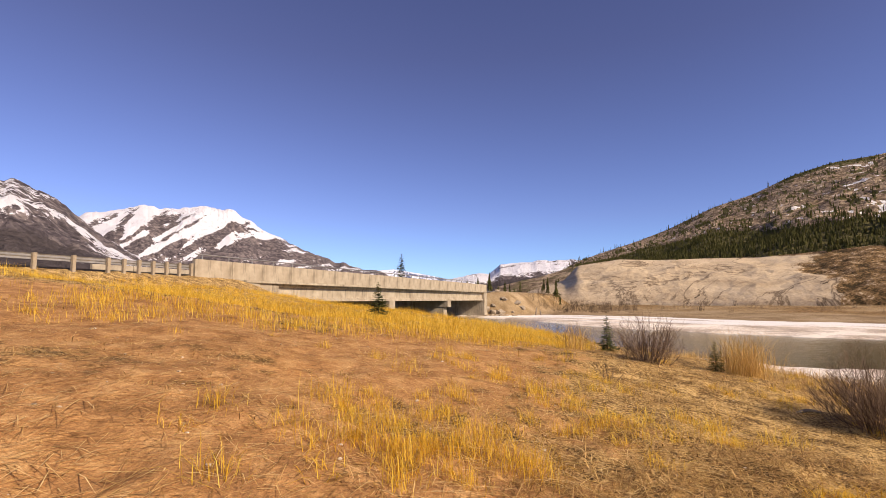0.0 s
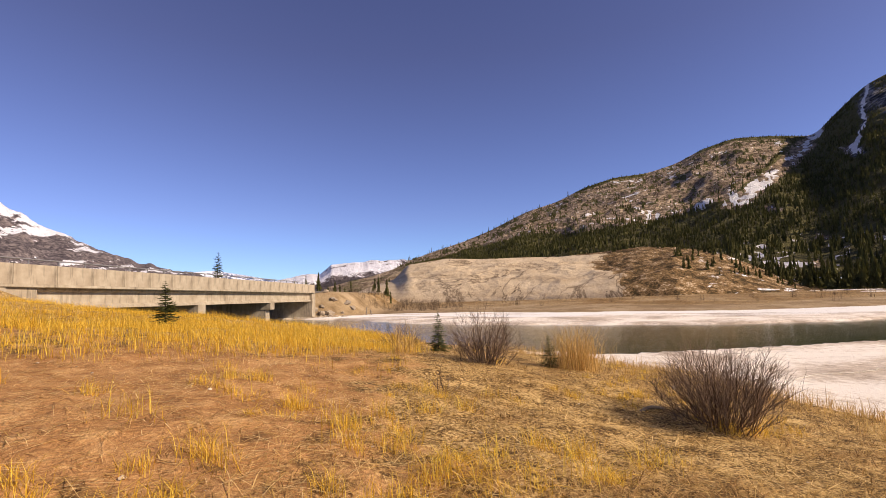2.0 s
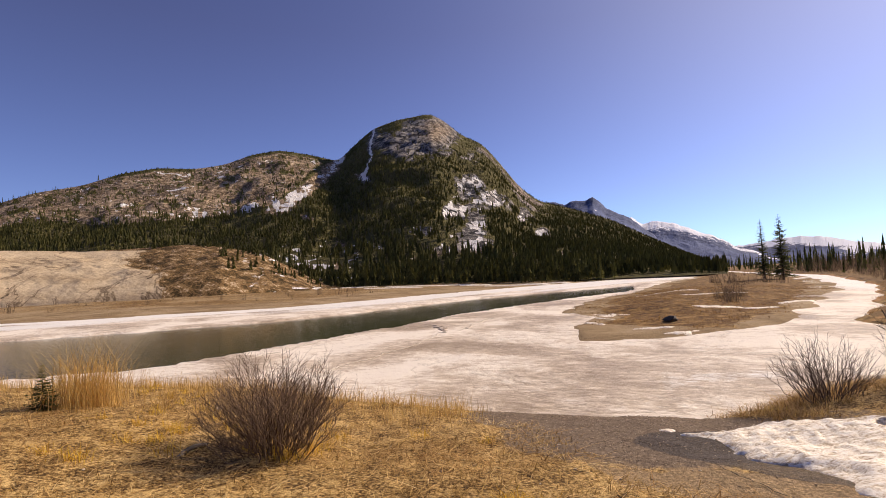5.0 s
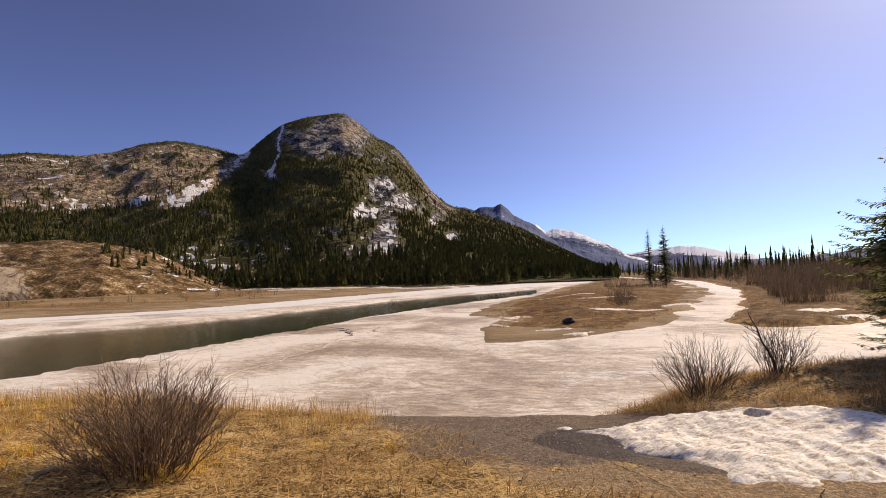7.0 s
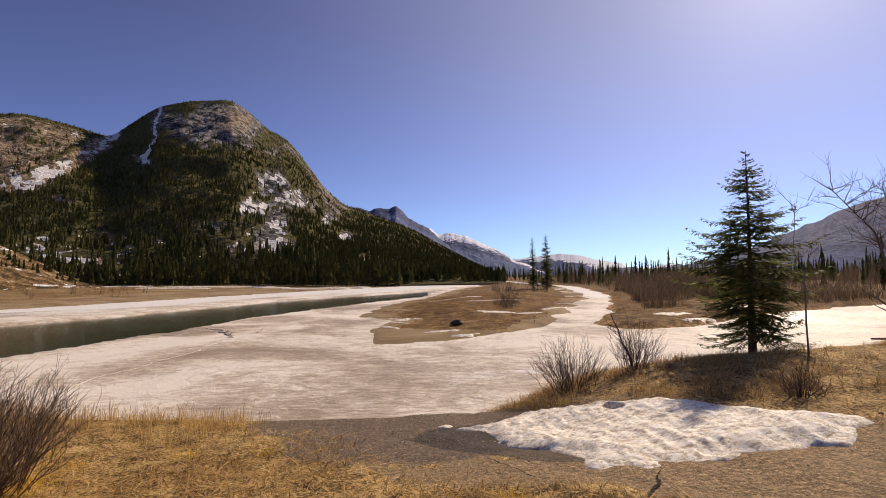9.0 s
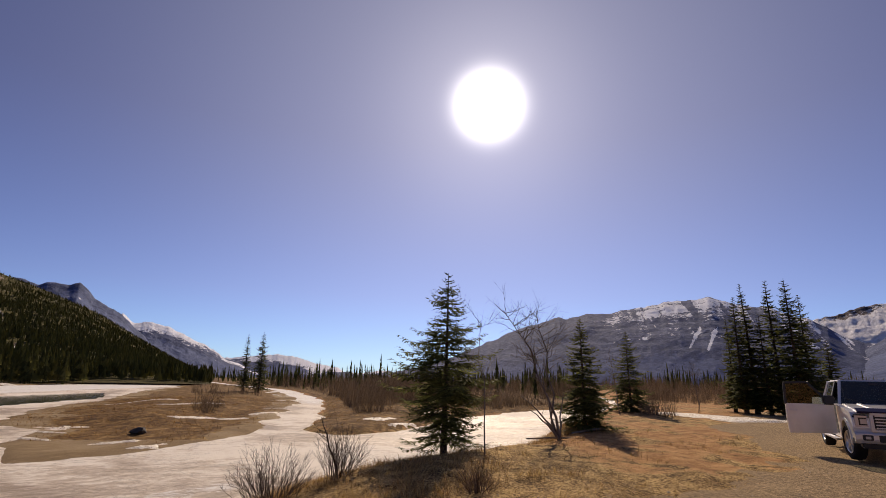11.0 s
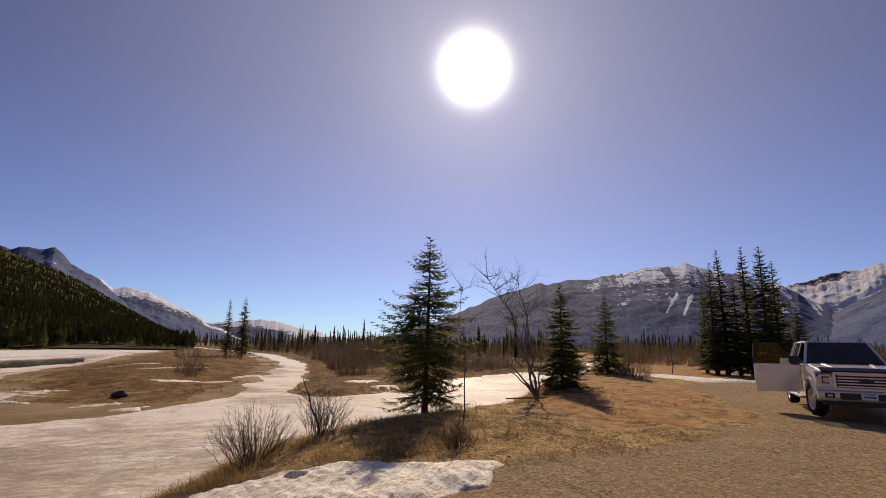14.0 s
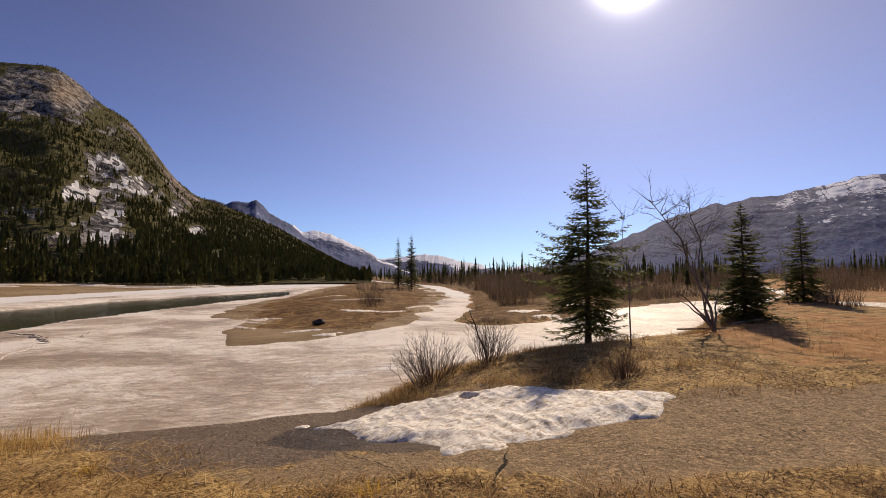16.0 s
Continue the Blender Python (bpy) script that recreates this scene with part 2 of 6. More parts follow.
def mountain_material(name, rock_a, rock_b, floor, snow_c, scale=1.0, depth=0.45, relief=0.9):
    """Rock with forest floor and snow by the mesh's own masks, broken up by noise."""
    m = Mat(name, 0.95, 0, 0.1)
    big, mid, fine = m.noise(0.012 * scale, 6, 0.6), m.noise(0.05 * scale, 6, 0.65), m.noise(0.25 * scale, 5, 0.65)
    strata = m.noise(0.05 * scale, 5, 0.6, m.scaled(0.5, 0.5, 2.5), 0.8)
    gash = m.noise(0.11 * scale, 6, 0.7, m.scaled(1.0, 1.0, 0.28), 1.0)
    rock = m.ramp(m.math("ADD", m.math("MULTIPLY", strata, 0.16), m.math("ADD", m.math("MULTIPLY", gash, 0.44), m.math("MULTIPLY", fine, 0.40))), [(0.40, tuple(depth * v for v in rock_a)), (0.48, rock_a), (0.58, rock_b)])
    # darker grey cliffs: their shaded look is put into the rock colour
    rock = m.mix(m.attr("crag"), rock, m.ramp(m.math("ADD", m.math("MULTIPLY", gash, 0.65), m.math("MULTIPLY", fine, 0.35)), [(0.44, (0.035, 0.033, 0.035)), (0.5, (0.15, 0.142, 0.14)), (0.56, (0.40, 0.37, 0.33))]))
    jit = m.math("SUBTRACT", m.math("ADD", m.math("MULTIPLY", mid, 0.6), m.math("MULTIPLY", fine, 0.4)), 0.5)
    c = m.mix(m.ramp(m.math("ADD", m.attr("forest"), m.math("MULTIPLY", jit, 2.2)), [(0.40, 0.0), (0.58, 1.0)]), rock, m.ramp(fine, [(0.3, floor), (0.7, tuple(1.7 * v for v in floor))]))
    c = m.mix(m.ramp(m.math("ADD", m.attr("snow"), m.math("MULTIPLY", m.math("SUBTRACT", m.math("ADD", m.math("MULTIPLY", mid, 0.30), m.math("ADD", m.math("MULTIPLY", gash, 0.35), m.math("MULTIPLY", m.noise(0.22 * scale, 5, 0.7), 0.35))), 0.5), 3.0)), [(0.47, 0.0), (0.53, 1.0)]), c, snow_c)
    m.color(c)
    m.bump(m.math("ADD", m.math("MULTIPLY", gash, 0.9), m.math("MULTIPLY", fine, 0.4)), relief, 9.0 / scale)
    return m.m


MAT_GROUND, MAT_ICE, MAT_WATER = ground_material(), ice_material(), water_material()
MAT_MASSIF = mountain_material("massif_rock", (0.23, 0.165, 0.105), (0.60, 0.46, 0.31), (0.092, 0.082, 0.032), (0.90, 0.88, 0.85))
MAT_SNOWY = mountain_material("snowy_rock", (0.12, 0.10, 0.105), (0.30, 0.25, 0.23), (0.06, 0.05, 0.05), (0.82, 0.81, 0.84), 0.35)
# blue of distant haze is put into these rock and snow colours
MAT_FAR = mountain_material("far_hazed_rock", (0.078, 0.100, 0.18), (0.140, 0.168, 0.28), (0.085, 0.108, 0.19), (0.80, 0.82, 0.88), 0.3, 0.75, 0.35)


def concrete_material(name, dark, light):
    """Board-marked concrete with dark run-off streaks."""
    m = Mat(name, 0.88, 0, 0.25)
    f, g = m.noise(1.2, 5), m.noise(11, 4)
    streak = m.noise(2.6, 6, 0.7, m.scaled(1.0, 1.0, 0.12))
    c = m.mix(m.math("MULTIPLY", g, 0.45), m.ramp(f, [(0.3, dark), (0.7, light)]), dark)
    c = m.mix(m.ramp(streak, [(0.52, 0.0), (0.68, 0.75)]), c, tuple(0.42 * v for v in dark))
    m.color(m.mix(m.ramp(m.noise(0.5, 5, 0.7, m.scaled(1, 1, 0.3)), [(0.55, 0.0), (0.7, 0.4)]), c, tuple(1.25 * v for v in light)))
    m.bump(m.math("ADD", f, m.math("MULTIPLY", g, 0.4)), 0.3, 0.01)
    return m.m


MAT_CONCRETE = concrete_material("concrete", (0.27, 0.22, 0.155), (0.46, 0.40, 0.30))
# darker concrete without streaks, for the deck and inner girders
MAT_CONCRETE_DARK = simple("darker_concrete", (0.20, 0.175, 0.135), (0.34, 0.30, 0.23), 0.9, 0.9, 0.3, 0.01)

# ---- the lie of the land ----
NEAR_BANK = [(4000, -4300), (300, -330), (140, -145), (70, -78), (50, -55), (45.6, -48.7), (37.8, -37.7), (22.5, -16.7), (18.9, -9.8), (18.1, -6.7), (17.6, -2.5),
             (16.4, 0.5), (14.4, 2.4), (13.9, 3.6), (14.1, 6), (13.2, 8.1), (12.8, 11.4), (12.4, 15.8), (10.5, 20.3), (9.8, 26), (6, 31.5), (0, 35), (-6, 39), (-12, 47),
             (-25, 60), (-60, 95), (-400, 300), (-4500, 2500), (-4500, -4500)]
EAST_LAND = [(33.4, -6.0), (29.6, -6.6), (29.4, -8.5), (30.6, -12), (38.5, -21.9), (43.5, -30.8), (49.3, -46.6), (52, -57), (72, -78), (142, -145), (302, -330), (4200, -4300),
             (4500, -300), (300, -36), (130, -32), (75, -21), (41.7, -9.8)]
ISLAND = [(23.8, 6.9), (24.8, 4.9), (26.2, 2.1), (28.6, -0.9), (32.8, -3.5), (43.3, -7.6), (68.7, -17.2), (100.9, -24), (130, -29), (300, -34), (4500, -290), (4500, -200), (300, -22),
          (165, -9), (110, 1.4), (75, 6), (57.5, 9.4), (40.5, 10.5), (37, 7.6), (31, 8.2)]
FAR_BANK = [(4500, -150), (600, -50), (260, -10), (165, 12), (128, 28), (90, 40), (68, 45.6), (56, 50), (48, 61), (41, 65), (34, 83), (25, 93), (14, 97), (4, 98), (-10, 116), (-60, 150), (-400, 420), (-4500, 3200),
            (-4500, 4500), (4500, 4500)]
OPEN_WATER = [(9.5, 30), (13.8, 26.2), (17, 22.9), (22.4, 22.0), (30.2, 20.4), (40, 19.3), (52, 16.5), (65, 12.8), (80, 6.5), (92, 5.5), (108, 6), (100, 10), (87.5, 17.8), (72, 26), (57.5, 29.8), (45.8, 32.1),
              (36.2, 36), (31.3, 41.8), (24.6, 48.1), (17.1, 61), (12.5, 78), (6, 93), (-12, 108), (-60, 140), (-400, 400), (-410, 300), (-60, 90), (-25, 55), (-12, 43), (0, 31), (6, 28)]
ROAD_A, ROAD_U = np.array((-14.5, 40.5)), np.array((0.3795, 0.9252))
DECK_Z = 4.9


def along_road(x, y):
    """Metres along the road from the bridge's near end, and to the west of its near parapet."""
    dx, dy = x - ROAD_A[0], y - ROAD_A[1]
    return dx * ROAD_U[0] + dy * ROAD_U[1], -dx * ROAD_U[1] + dy * ROAD_U[0]


SNOW_PATCH = [(10.3, 3.2), (10.6, 2.6), (11.4, 1.9), (11.1, 0.9), (10.2, -0.3), (9.0, -0.8), (8.5, -1.3), (8.0, -1.8), (7.6, -1.5), (7.15, -0.9), (7.1, 0.2), (7.1, 1.1), (6.9, 1.35), (7.15, 1.9), (7.9, 1.95), (8.4, 2.45), (9.4, 2.6)]
MELT = [(10.9, 2.6), (9.4, 2.2), (8.4, 2.0), (7.9, 1.6), (7.3, 1.8), (7.8, 2.6), (8.5, 3.2), (9.3, 3.9), (10.3, 3.7)]
LOT = [(14.5, 3.2), (13.6, 6.2), (11.4, 6.8), (10.4, 5.6), (9.2, 5.0), (7.8, 4.2), (7.0, 3.5), (6.2, 2.1), (5.7, 1.3), (5.0, 0.0), (4.8, -1.4), (4.0, -2.5), (3.2, -3.8), (-2, -7), (-14, -12), (-20, -40), (25, -50), (19, -26), (15, -19),
       (8.6, -10.6), (7.5, -6.8), (7.2, -3.6), (7.5, -2.6), (7.8, -1.7), (9.0, -0.7), (10.8, 0.2), (11.6, 1.6), (13.6, 2.5)]


def land(x, y):
    """Height of the ground, without its finest relief."""
    x, y = np.asarray(x, float), np.asarray(y, float)
    field = 1.5 - 0.13 * x + 0.055 * y
    field = field - 0.68 * sstep(11, 23, y) * sstep(-14, -4, x)
    field = field - sstep(13, 25, y) * np.interp(x / np.maximum(y, 1.0), [-1.4, -1.0, -0.7, -0.50, -0.41, -0.33, -0.20, -0.06], [0.90, 1.10, 1.45, 1.35, 1.22, 1.00, 0.42, 0.0])
    field = field + 0.10 * fbm(x * 0.25, y * 0.25, 3, 11)
    lot = 1.35 - 0.15 * np.maximum(0, x - 5) * sstep(-3.0, 2.8, y) + 0.02 * fbm(x * 0.3, y * 0.3, 2, 12)
    near = lot + (field - lot) * sstep(1.0, 6.5, y + 0.25 * (3 - x))
    near = np.where(x < -2, near + (np.maximum(field, lot) - near) * sstep(-2, -10, x), near)
    u, v = along_road(x, y)
    near = np.minimum(near, DECK_Z - 0.15)
    bed = sstep(-2.2, 0.8, v) * sstep(16, 10.5, v) * sstep(3.0, -1.0, u)
    near = near + (DECK_Z - 0.06 - near) * bed
    near = near + (1.6 - near) * sstep(40, 90, np.hypot(x, y)) * sstep(-60, 30, x)
    d = sdf(NEAR_BANK, x, y)
    w = 2.0 + 7.5 * sstep(18, 30, y) + 3.6 * sstep(1.5, -2.5, y) * sstep(-14, -8, y)
    h = -0.6 + (near + 0.6) * sstep(-0.6, 1.0, d / w)
    d = sdf(FAR_BANK, x, y)
    top = 0.35 + 1.3 * sstep(8, 60, d) + 0.15 * fbm(x * 0.05, y * 0.05, 3, 14)
    u2 = u - 62
    bed = sstep(-9, -1.2, v) * sstep(19, 10.5, v) * sstep(-6.0, 1.0, u2)
    top = top + (DECK_Z - 0.06 - top) * bed
    h = np.maximum(h, -0.6 + (top + 0.6) * sstep(-1.5, 4, d))
    d = sdf(ISLAND, x, y)
    top = 0.10 + 0.45 * sstep(3, 9, d) + 0.10 * fbm(x * 0.2, y * 0.2, 3, 15)
    h = np.maximum(h, -0.6 + (top + 0.6) * sstep(-1.5, 1.2, d + 0.5 * fbm(x * 0.35, y * 0.35, 3, 25) * (0.15 + 0.85 * sstep(4, 11, np.hypot(x - TIP[0], y - TIP[1])))))
    d = sdf(EAST_LAND, x, y)
    top = 0.35 + 0.5 * sstep(2, 12, d) + 0.12 * fbm(x * 0.2, y * 0.2, 3, 16)
    h = np.maximum(h, -0.6 + (top + 0.6) * sstep(-1.2, 1.5, d + 0.5 * fbm(x * 0.35, y * 0.35, 3, 26)))
    return h


def turf(x, y):
    """Fine relief of the grassy ground: swells and tussocks."""
    return 0.035 * fbm(x * 1.1, y * 1.1, 3, 21), 0.028 * np.maximum(0, fbm(x * 2.9, y * 2.9, 3, 23)) + 0.012 * fbm(x * 5, y * 5, 2, 22)


TIP = (28.5, 6.0)
CX, CY = 1.6, 3.2
AZ = np.radians(np.concatenate([np.arange(-168, 48, 0.56), np.arange(48, 192, 1.5)]))


def polar(az, r):
    a, rr = np.meshgrid(az, r)
    return CX - np.sin(a) * rr, CY + np.cos(a) * rr


def build_ground():
    r = np.concatenate([[0.002, 0.1, 0.2, 0.28], np.exp(np.arange(math.log(0.35), math.log(4700), 0.032))])
    x, y = polar(AZ, r)
    z = land(x, y)
    rr = np.hypot(x - CX, y - CY)
    lot_d = sdf(LOT, x, y) + 0.55 * fbm(x * 0.8, y * 0.8, 4, 31)
    swell, tussock = turf(x, y)
    tussock = tussock * (0.25 + 0.75 * sstep(0.2, -0.4, lot_d))
    clods = 0.045 * np.abs(fbm(x * 1.9, y * 1.9, 4, 24)) * sstep(-4, -7, y) * sstep(7, 9, x) * sstep(-0.1, -0.8, lot_d)
    z = z + np.where(z > 0.15, 1, 0) * (swell + tussock + clods) * sstep(60, 25, rr)
    ramp = sstep(3.5, 1.0, np.hypot(x - 11.2, y - 4.0) - 1.2)
    isl, east, far = sdf(ISLAND, x, y), sdf(EAST_LAND, x, y), sdf(FAR_BANK, x, y)
    heath = np.maximum.reduce([sstep(1.6, 4.0, isl + 1.4 * fbm(x * 0.2, y * 0.2, 3, 33) - 5.0 * sstep(6.0, 3.0, np.hypot(x - TIP[0] + 2.0, y - TIP[1]))), sstep(-0.5, 2.0, east), 0.55 * sstep(12, 30, far + 9 * fbm(x * 0.04, y * 0.04, 3, 35)) + 0.12 * fbm(x * 0.15, y * 0.15, 3, 37)])
    sand = np.maximum(sstep(-2, -0.5, isl), sstep(-4, -2, far))
    sand = sand * (1 - 0.9 * heath)
    soil = 0.85 * sstep(2.6, -1.2, x - 0.22 * y) * sstep(17, 10, y) + (0.62 + 0.45 * fbm(x * 0.9, y * 0.9, 4, 38)) * sstep(-4, -8, y) * sstep(5, 8, x) + 0.28 * fbm(x * 0.35, y * 0.35, 3, 36)
    verts = np.stack([x, y, z], -1).reshape(-1, 3)
    me = mesh_np("ground", verts, grid_faces(len(r), len(AZ), True), MAT_GROUND, True, {
        "asphalt": (sstep(-0.3, 0.3, lot_d) * (1 - 0.9 * ramp)).ravel(), "gravel": (ramp * sstep(-1.2, -0.2, lot_d)).ravel(),
        "wet": sstep(-0.3, 0.3, sdf(MELT, x, y)).ravel(), "heath": heath.ravel(), "sand": sand.ravel(), "soil": soil.ravel()})
    return tagged(new("ground", me), "dry autumn-coloured grass and gravel ground by a river", "ground", kind="structure")


def build_ice():
    az = np.radians(np.arange(-152, 60, 0.55))
    r = np.exp(np.arange(math.log(7), math.log(700), 0.020))
    x, y = polar(az, r)
    w = sdf(OPEN_WATER, x, y) + 0.5 * fbm(x * 0.3, y * 0.3, 4, 41)
    far_side = sdf(FAR_BANK, x, y)
    shelf = sstep(-30, -6, far_side) * sstep(0, -1.5, w)
    z = 0.02 + 0.03 * fbm(x * 0.35, y * 0.35, 4, 42) + 0.012 * ridged(x * 0.35 + 0.2 * y, y * 1.1, 3, 43) + 0.006 * ridged(x * 0.9, y * 1.9, 3, 45) + 0.12 * shelf
    z = z - 0.5 * sstep(-0.35, 0.25, w)
    patch = sdf([(16.2, 3.4), (17.7, 3.1), (18.6, 1.2), (19.2, -0.6), (18.0, -0.8), (16.9, 1.3), (15.9, 2.7)], x, y)
    patch = sstep(-0.25, 0.35, patch + 0.4 * fbm(x * 0.9, y * 1.6, 3, 47))
    shelf = shelf * np.clip(0.95 + 0.9 * vnoise(far_side * 0.30, (x - y) * 0.018, 44), 0.1, 1.2)
    snow = np.clip(0.9 * shelf + 0.60 * patch + 0.35 * sstep(35, 70, x) + 0.35 * sstep(-8, -20, y) - 0.1, 0, 1)
    me = mesh_np("river_ice", np.stack([x, y, z], -1).reshape(-1, 3), grid_faces(len(r), len(az)), MAT_ICE, True, {"snow": snow.ravel()})
    return tagged(new("river_ice", me), "dirty white river ice with streaks of snow", "ice", kind="structure")


def build_water():
    az = np.radians(np.arange(-152, 60, 4))
    r = np.exp(np.arange(math.log(7), math.log(900), 0.2))
    x, y = polar(az, r)
    me = mesh_np("water", np.stack([x, y, np.full_like(x, -0.10)], -1).reshape(-1, 3), grid_faces(len(r), len(az)), MAT_WATER)
    return tagged(new("water", me), "dark green open water of a river", "water", kind="structure")


build_ground()
build_ice()
build_water()


# ---- mountains ----
def profile(points, az):
    p = sorted(points)
    return np.interp(az, [a for a, e in p], [e for a, e in p])


RELIEF = {}


def mountain(name, points, base, ridge, material, label, seed, power=1.25, rough=0.06, step=0.16, rows=90, masks=None, foot=0.0, crest=0.0, kind="structure", grain=0.16, soft=0.0):
    """A range of rock: a slope that climbs from its foot to a crest seen at the given bearings and heights, and falls behind it."""
    lo, hi = min(a for a, e in points), max(a for a, e in points)
    az = np.arange(lo, hi + step, step)
    el = profile(points, az)
    if soft:
        k = np.arange(-12, 13) * step
        wgt = np.exp(-(k / soft) ** 2)
        el = np.convolve(np.pad(el, 12, mode="edge"), wgt / wgt.sum(), mode="valid")
    el = el + crest * fbm(az * 0.9, az * 0 + seed, 4, seed)
    top = ridge * np.tan(np.radians(el)) + 3.1
    t = np.concatenate([np.linspace(0, 1, rows), np.linspace(1.06, 1.8, 14)])
    A, T = np.meshgrid(np.radians(az), t)
    b = base(az) if callable(base) else np.full_like(az, base)
    R = b[None] + (ridge - b[None]) * T
    X, Y = CX - np.sin(A) * R, CY + np.cos(A) * R
    up = np.clip(T, 0, 1)
    Zf = foot + (top[None] - foot) * up ** power
    env = np.sin(np.pi * np.clip(up, 0, 1)) ** 0.7
    k = 1.0 / (0.16 * ridge)
    k = k * 0.16 / grain
    rel = ridged(X * k, Y * k, 5, seed) * 0.6 + fbm(X * k * 2.5, Y * k * 2.5, 5, seed + 9) * 0.5
    Zf = Zf + (rough(az)[None] if callable(rough) else rough) * np.abs(top[None] - foot) * env * rel
    Zf = np.where(T > 1, foot + (top[None] - foot) * np.clip(1 - (T - 1) * 1.3, 0, 1), Zf)
    # keep the slope below the line of sight to the crest
    limit = 3.1 + np.tan(np.radians(el))[None] * R
    Zf = np.where(T < 1, np.minimum(Zf, limit - 0.004 * R * (1 - up)), Zf)
    app = ((Zf - 3.1) / R) / np.maximum(np.tan(np.radians(el))[None], 0.005)
    at = masks(np.degrees(A), np.clip(app, 0, 1.05), X, Y, Zf, rel) if masks else {"snow": 0 * up, "forest": 0 * up}
    me = mesh_np(name, np.stack([X, Y, Zf], -1).reshape(-1, 3), grid_faces(len(t), len(az)), material, True, {q: v.ravel() for q, v in at.items()})
    ob = tagged(new(name, me), label, "mountain", kind=kind)
    RELIEF[name + str(seed)] = (az, b, ridge, t, Zf, at)
    return ob


MASSIF = [(-12, 2.0), (-14.6, 4.1), (-18.6, 5.4), (-21, 6.1), (-24.4, 7.3), (-28.8, 9.3), (-32.3, 10.2), (-35.3, 11.5), (-38.5, 12.3), (-42.0, 12.4), (-44.8, 13.0), (-47.4, 14.1), (-50.3, 14.7), (-53.5, 14.3),
          (-56.7, 13.6), (-58.5, 15.3), (-60.7, 17.1), (-63.5, 18.0), (-67.4, 18.6), (-69.1, 17.7), (-70.9, 16.1), (-73.3, 15.0), (-75.4, 12.5), (-77.3, 9.9), (-79.3, 8.2), (-82.0, 7.4), (-87.0, 5.5),
          (-90.8, 3.3), (-94.5, 1.3), (-97.6, -0.2)]


def massif_masks(az, app, x, y, z, rel):
    n = fbm(x * 0.012, y * 0.012, 4, 71)
    m = fbm(x * 0.03, y * 0.03, 3, 72)
    el = np.degrees(np.arctan2(z - 3.1, np.hypot(x - CX, y - CY)))
    top = profile(MASSIF, az)
    jag = fbm(az * 1.6, el * 2.2, 4, 75)

    def spot(a, wa, e, we):
        return np.exp(-(((az + a + 0.5 * jag) / wa) ** 2 + ((el - e + 0.35 * jag) / we) ** 2))
    # the dome's cliffs, and the cap of trees that breaks them
    crag = np.clip(1.3 * np.maximum(spot(65.4, 4.6, 15.9, 2.0), spot(68.5, 2.0, 16.6, 1.7)), 0, 1) * sstep(-58.6, -60.0, az)
    crag = crag * (1 - 0.9 * spot(63.2, 1.3, 17.2, 0.9))
    column = spot(67.9, 1.9, 16.7, 1.2)
    # bare western hill above its belt of trees
    line = np.interp(az, [-57, -53, -50.6, -46, -39, -31, -26, -14], [13.4, 10.6, 8.6, 7.7, 7.0, 6.8, 6.4, 3.4])
    west = sstep(-57.0, -55.5, az) * sstep(line - 0.3, line + 0.35, el + 0.5 * n)
    rim = sstep(0.50, 0.12, top - el) * np.maximum(sstep(-33, -35.5, az) * sstep(-43, -41, az), sstep(-46, -47.5, az))
    west = west * (1 - rim)
    # the broken snowy face, its ledges and the rocky right-hand ridge
    face = np.maximum.reduce([spot(71.6, 2.6, 8.6, 2.6), spot(71.0, 3.0, 4.8, 1.5), 0.8 * spot(75.0, 1.8, 8.3, 1.4), 0.7 * spot(78.0, 1.0, 6.2, 1.0), 0.7 * spot(79.6, 0.9, 4.6, 0.7)])
    white = np.maximum.reduce([spot(71.6, 1.3, 10.8, 0.9), spot(74.4, 0.9, 8.8, 0.8), spot(69.2, 1.2, 7.6, 0.7), spot(72.2, 0.9, 5.9, 1.0), spot(68.2, 1.9, 3.2, 0.45), 1.1 * spot(71.8, 1.3, 3.7, 0.8),
                               spot(77.7, 0.6, 6.7, 0.7), spot(79.6, 0.6, 4.6, 0.5), 0.9 * spot(82.0, 0.3, 1.7, 0.5), 0.9 * spot(53.1, 0.9, 7.4, 0.25), 0.9 * spot(65.8, 1.5, 5.6, 0.25)])
    gully_az = np.interp(el, [8.0, 10.8, 13.5], [-49.8, -53.8, -56.8])
    gully = np.exp(-((az - gully_az + 0.35 * jag) / np.interp(el, [8, 13.5], [1.3, 0.65])) ** 2) * sstep(7.5, 8.3, el)
    # shade strip beside the gully, put in as extra forest
    shade = np.exp(-((az - gully_az - 1.6) / 0.7) ** 2) * sstep(8.5, 9.5, el)
    fall = np.exp(-((az + np.interp(el, [12, 13.5, 17.5], [59.4, 60.2, 60.8]) + 0.2 * jag) / 0.22) ** 2) * sstep(11.5, 12.2, el) * sstep(17.6, 17.0, el)
    scree = spot(59.4, 0.9, 11.8, 0.45)
    ledge = np.maximum.reduce([spot(56.6, 2.2, 4.2, 0.30), spot(61.0, 1.2, 4.0, 0.35), spot(51.6, 1.6, 0.9, 0.20), spot(64.5, 1.0, 2.5, 0.25), spot(60.5, 1.2, 2.3, 0.22), spot(54.0, 2.0, 2.2, 0.25)])
    right = sstep(-71.5, -73.5, az) * sstep(-82, -79, az) * sstep(1.7, 0.7, top - el + 0.8 * n)
    upper = spot(72.0, 1.4, 13.6, 0.8)
    foot = sstep(-44, -47, az) * sstep(-61, -56, az) * sstep(4.8, 3.6, el + 0.8 * jag)
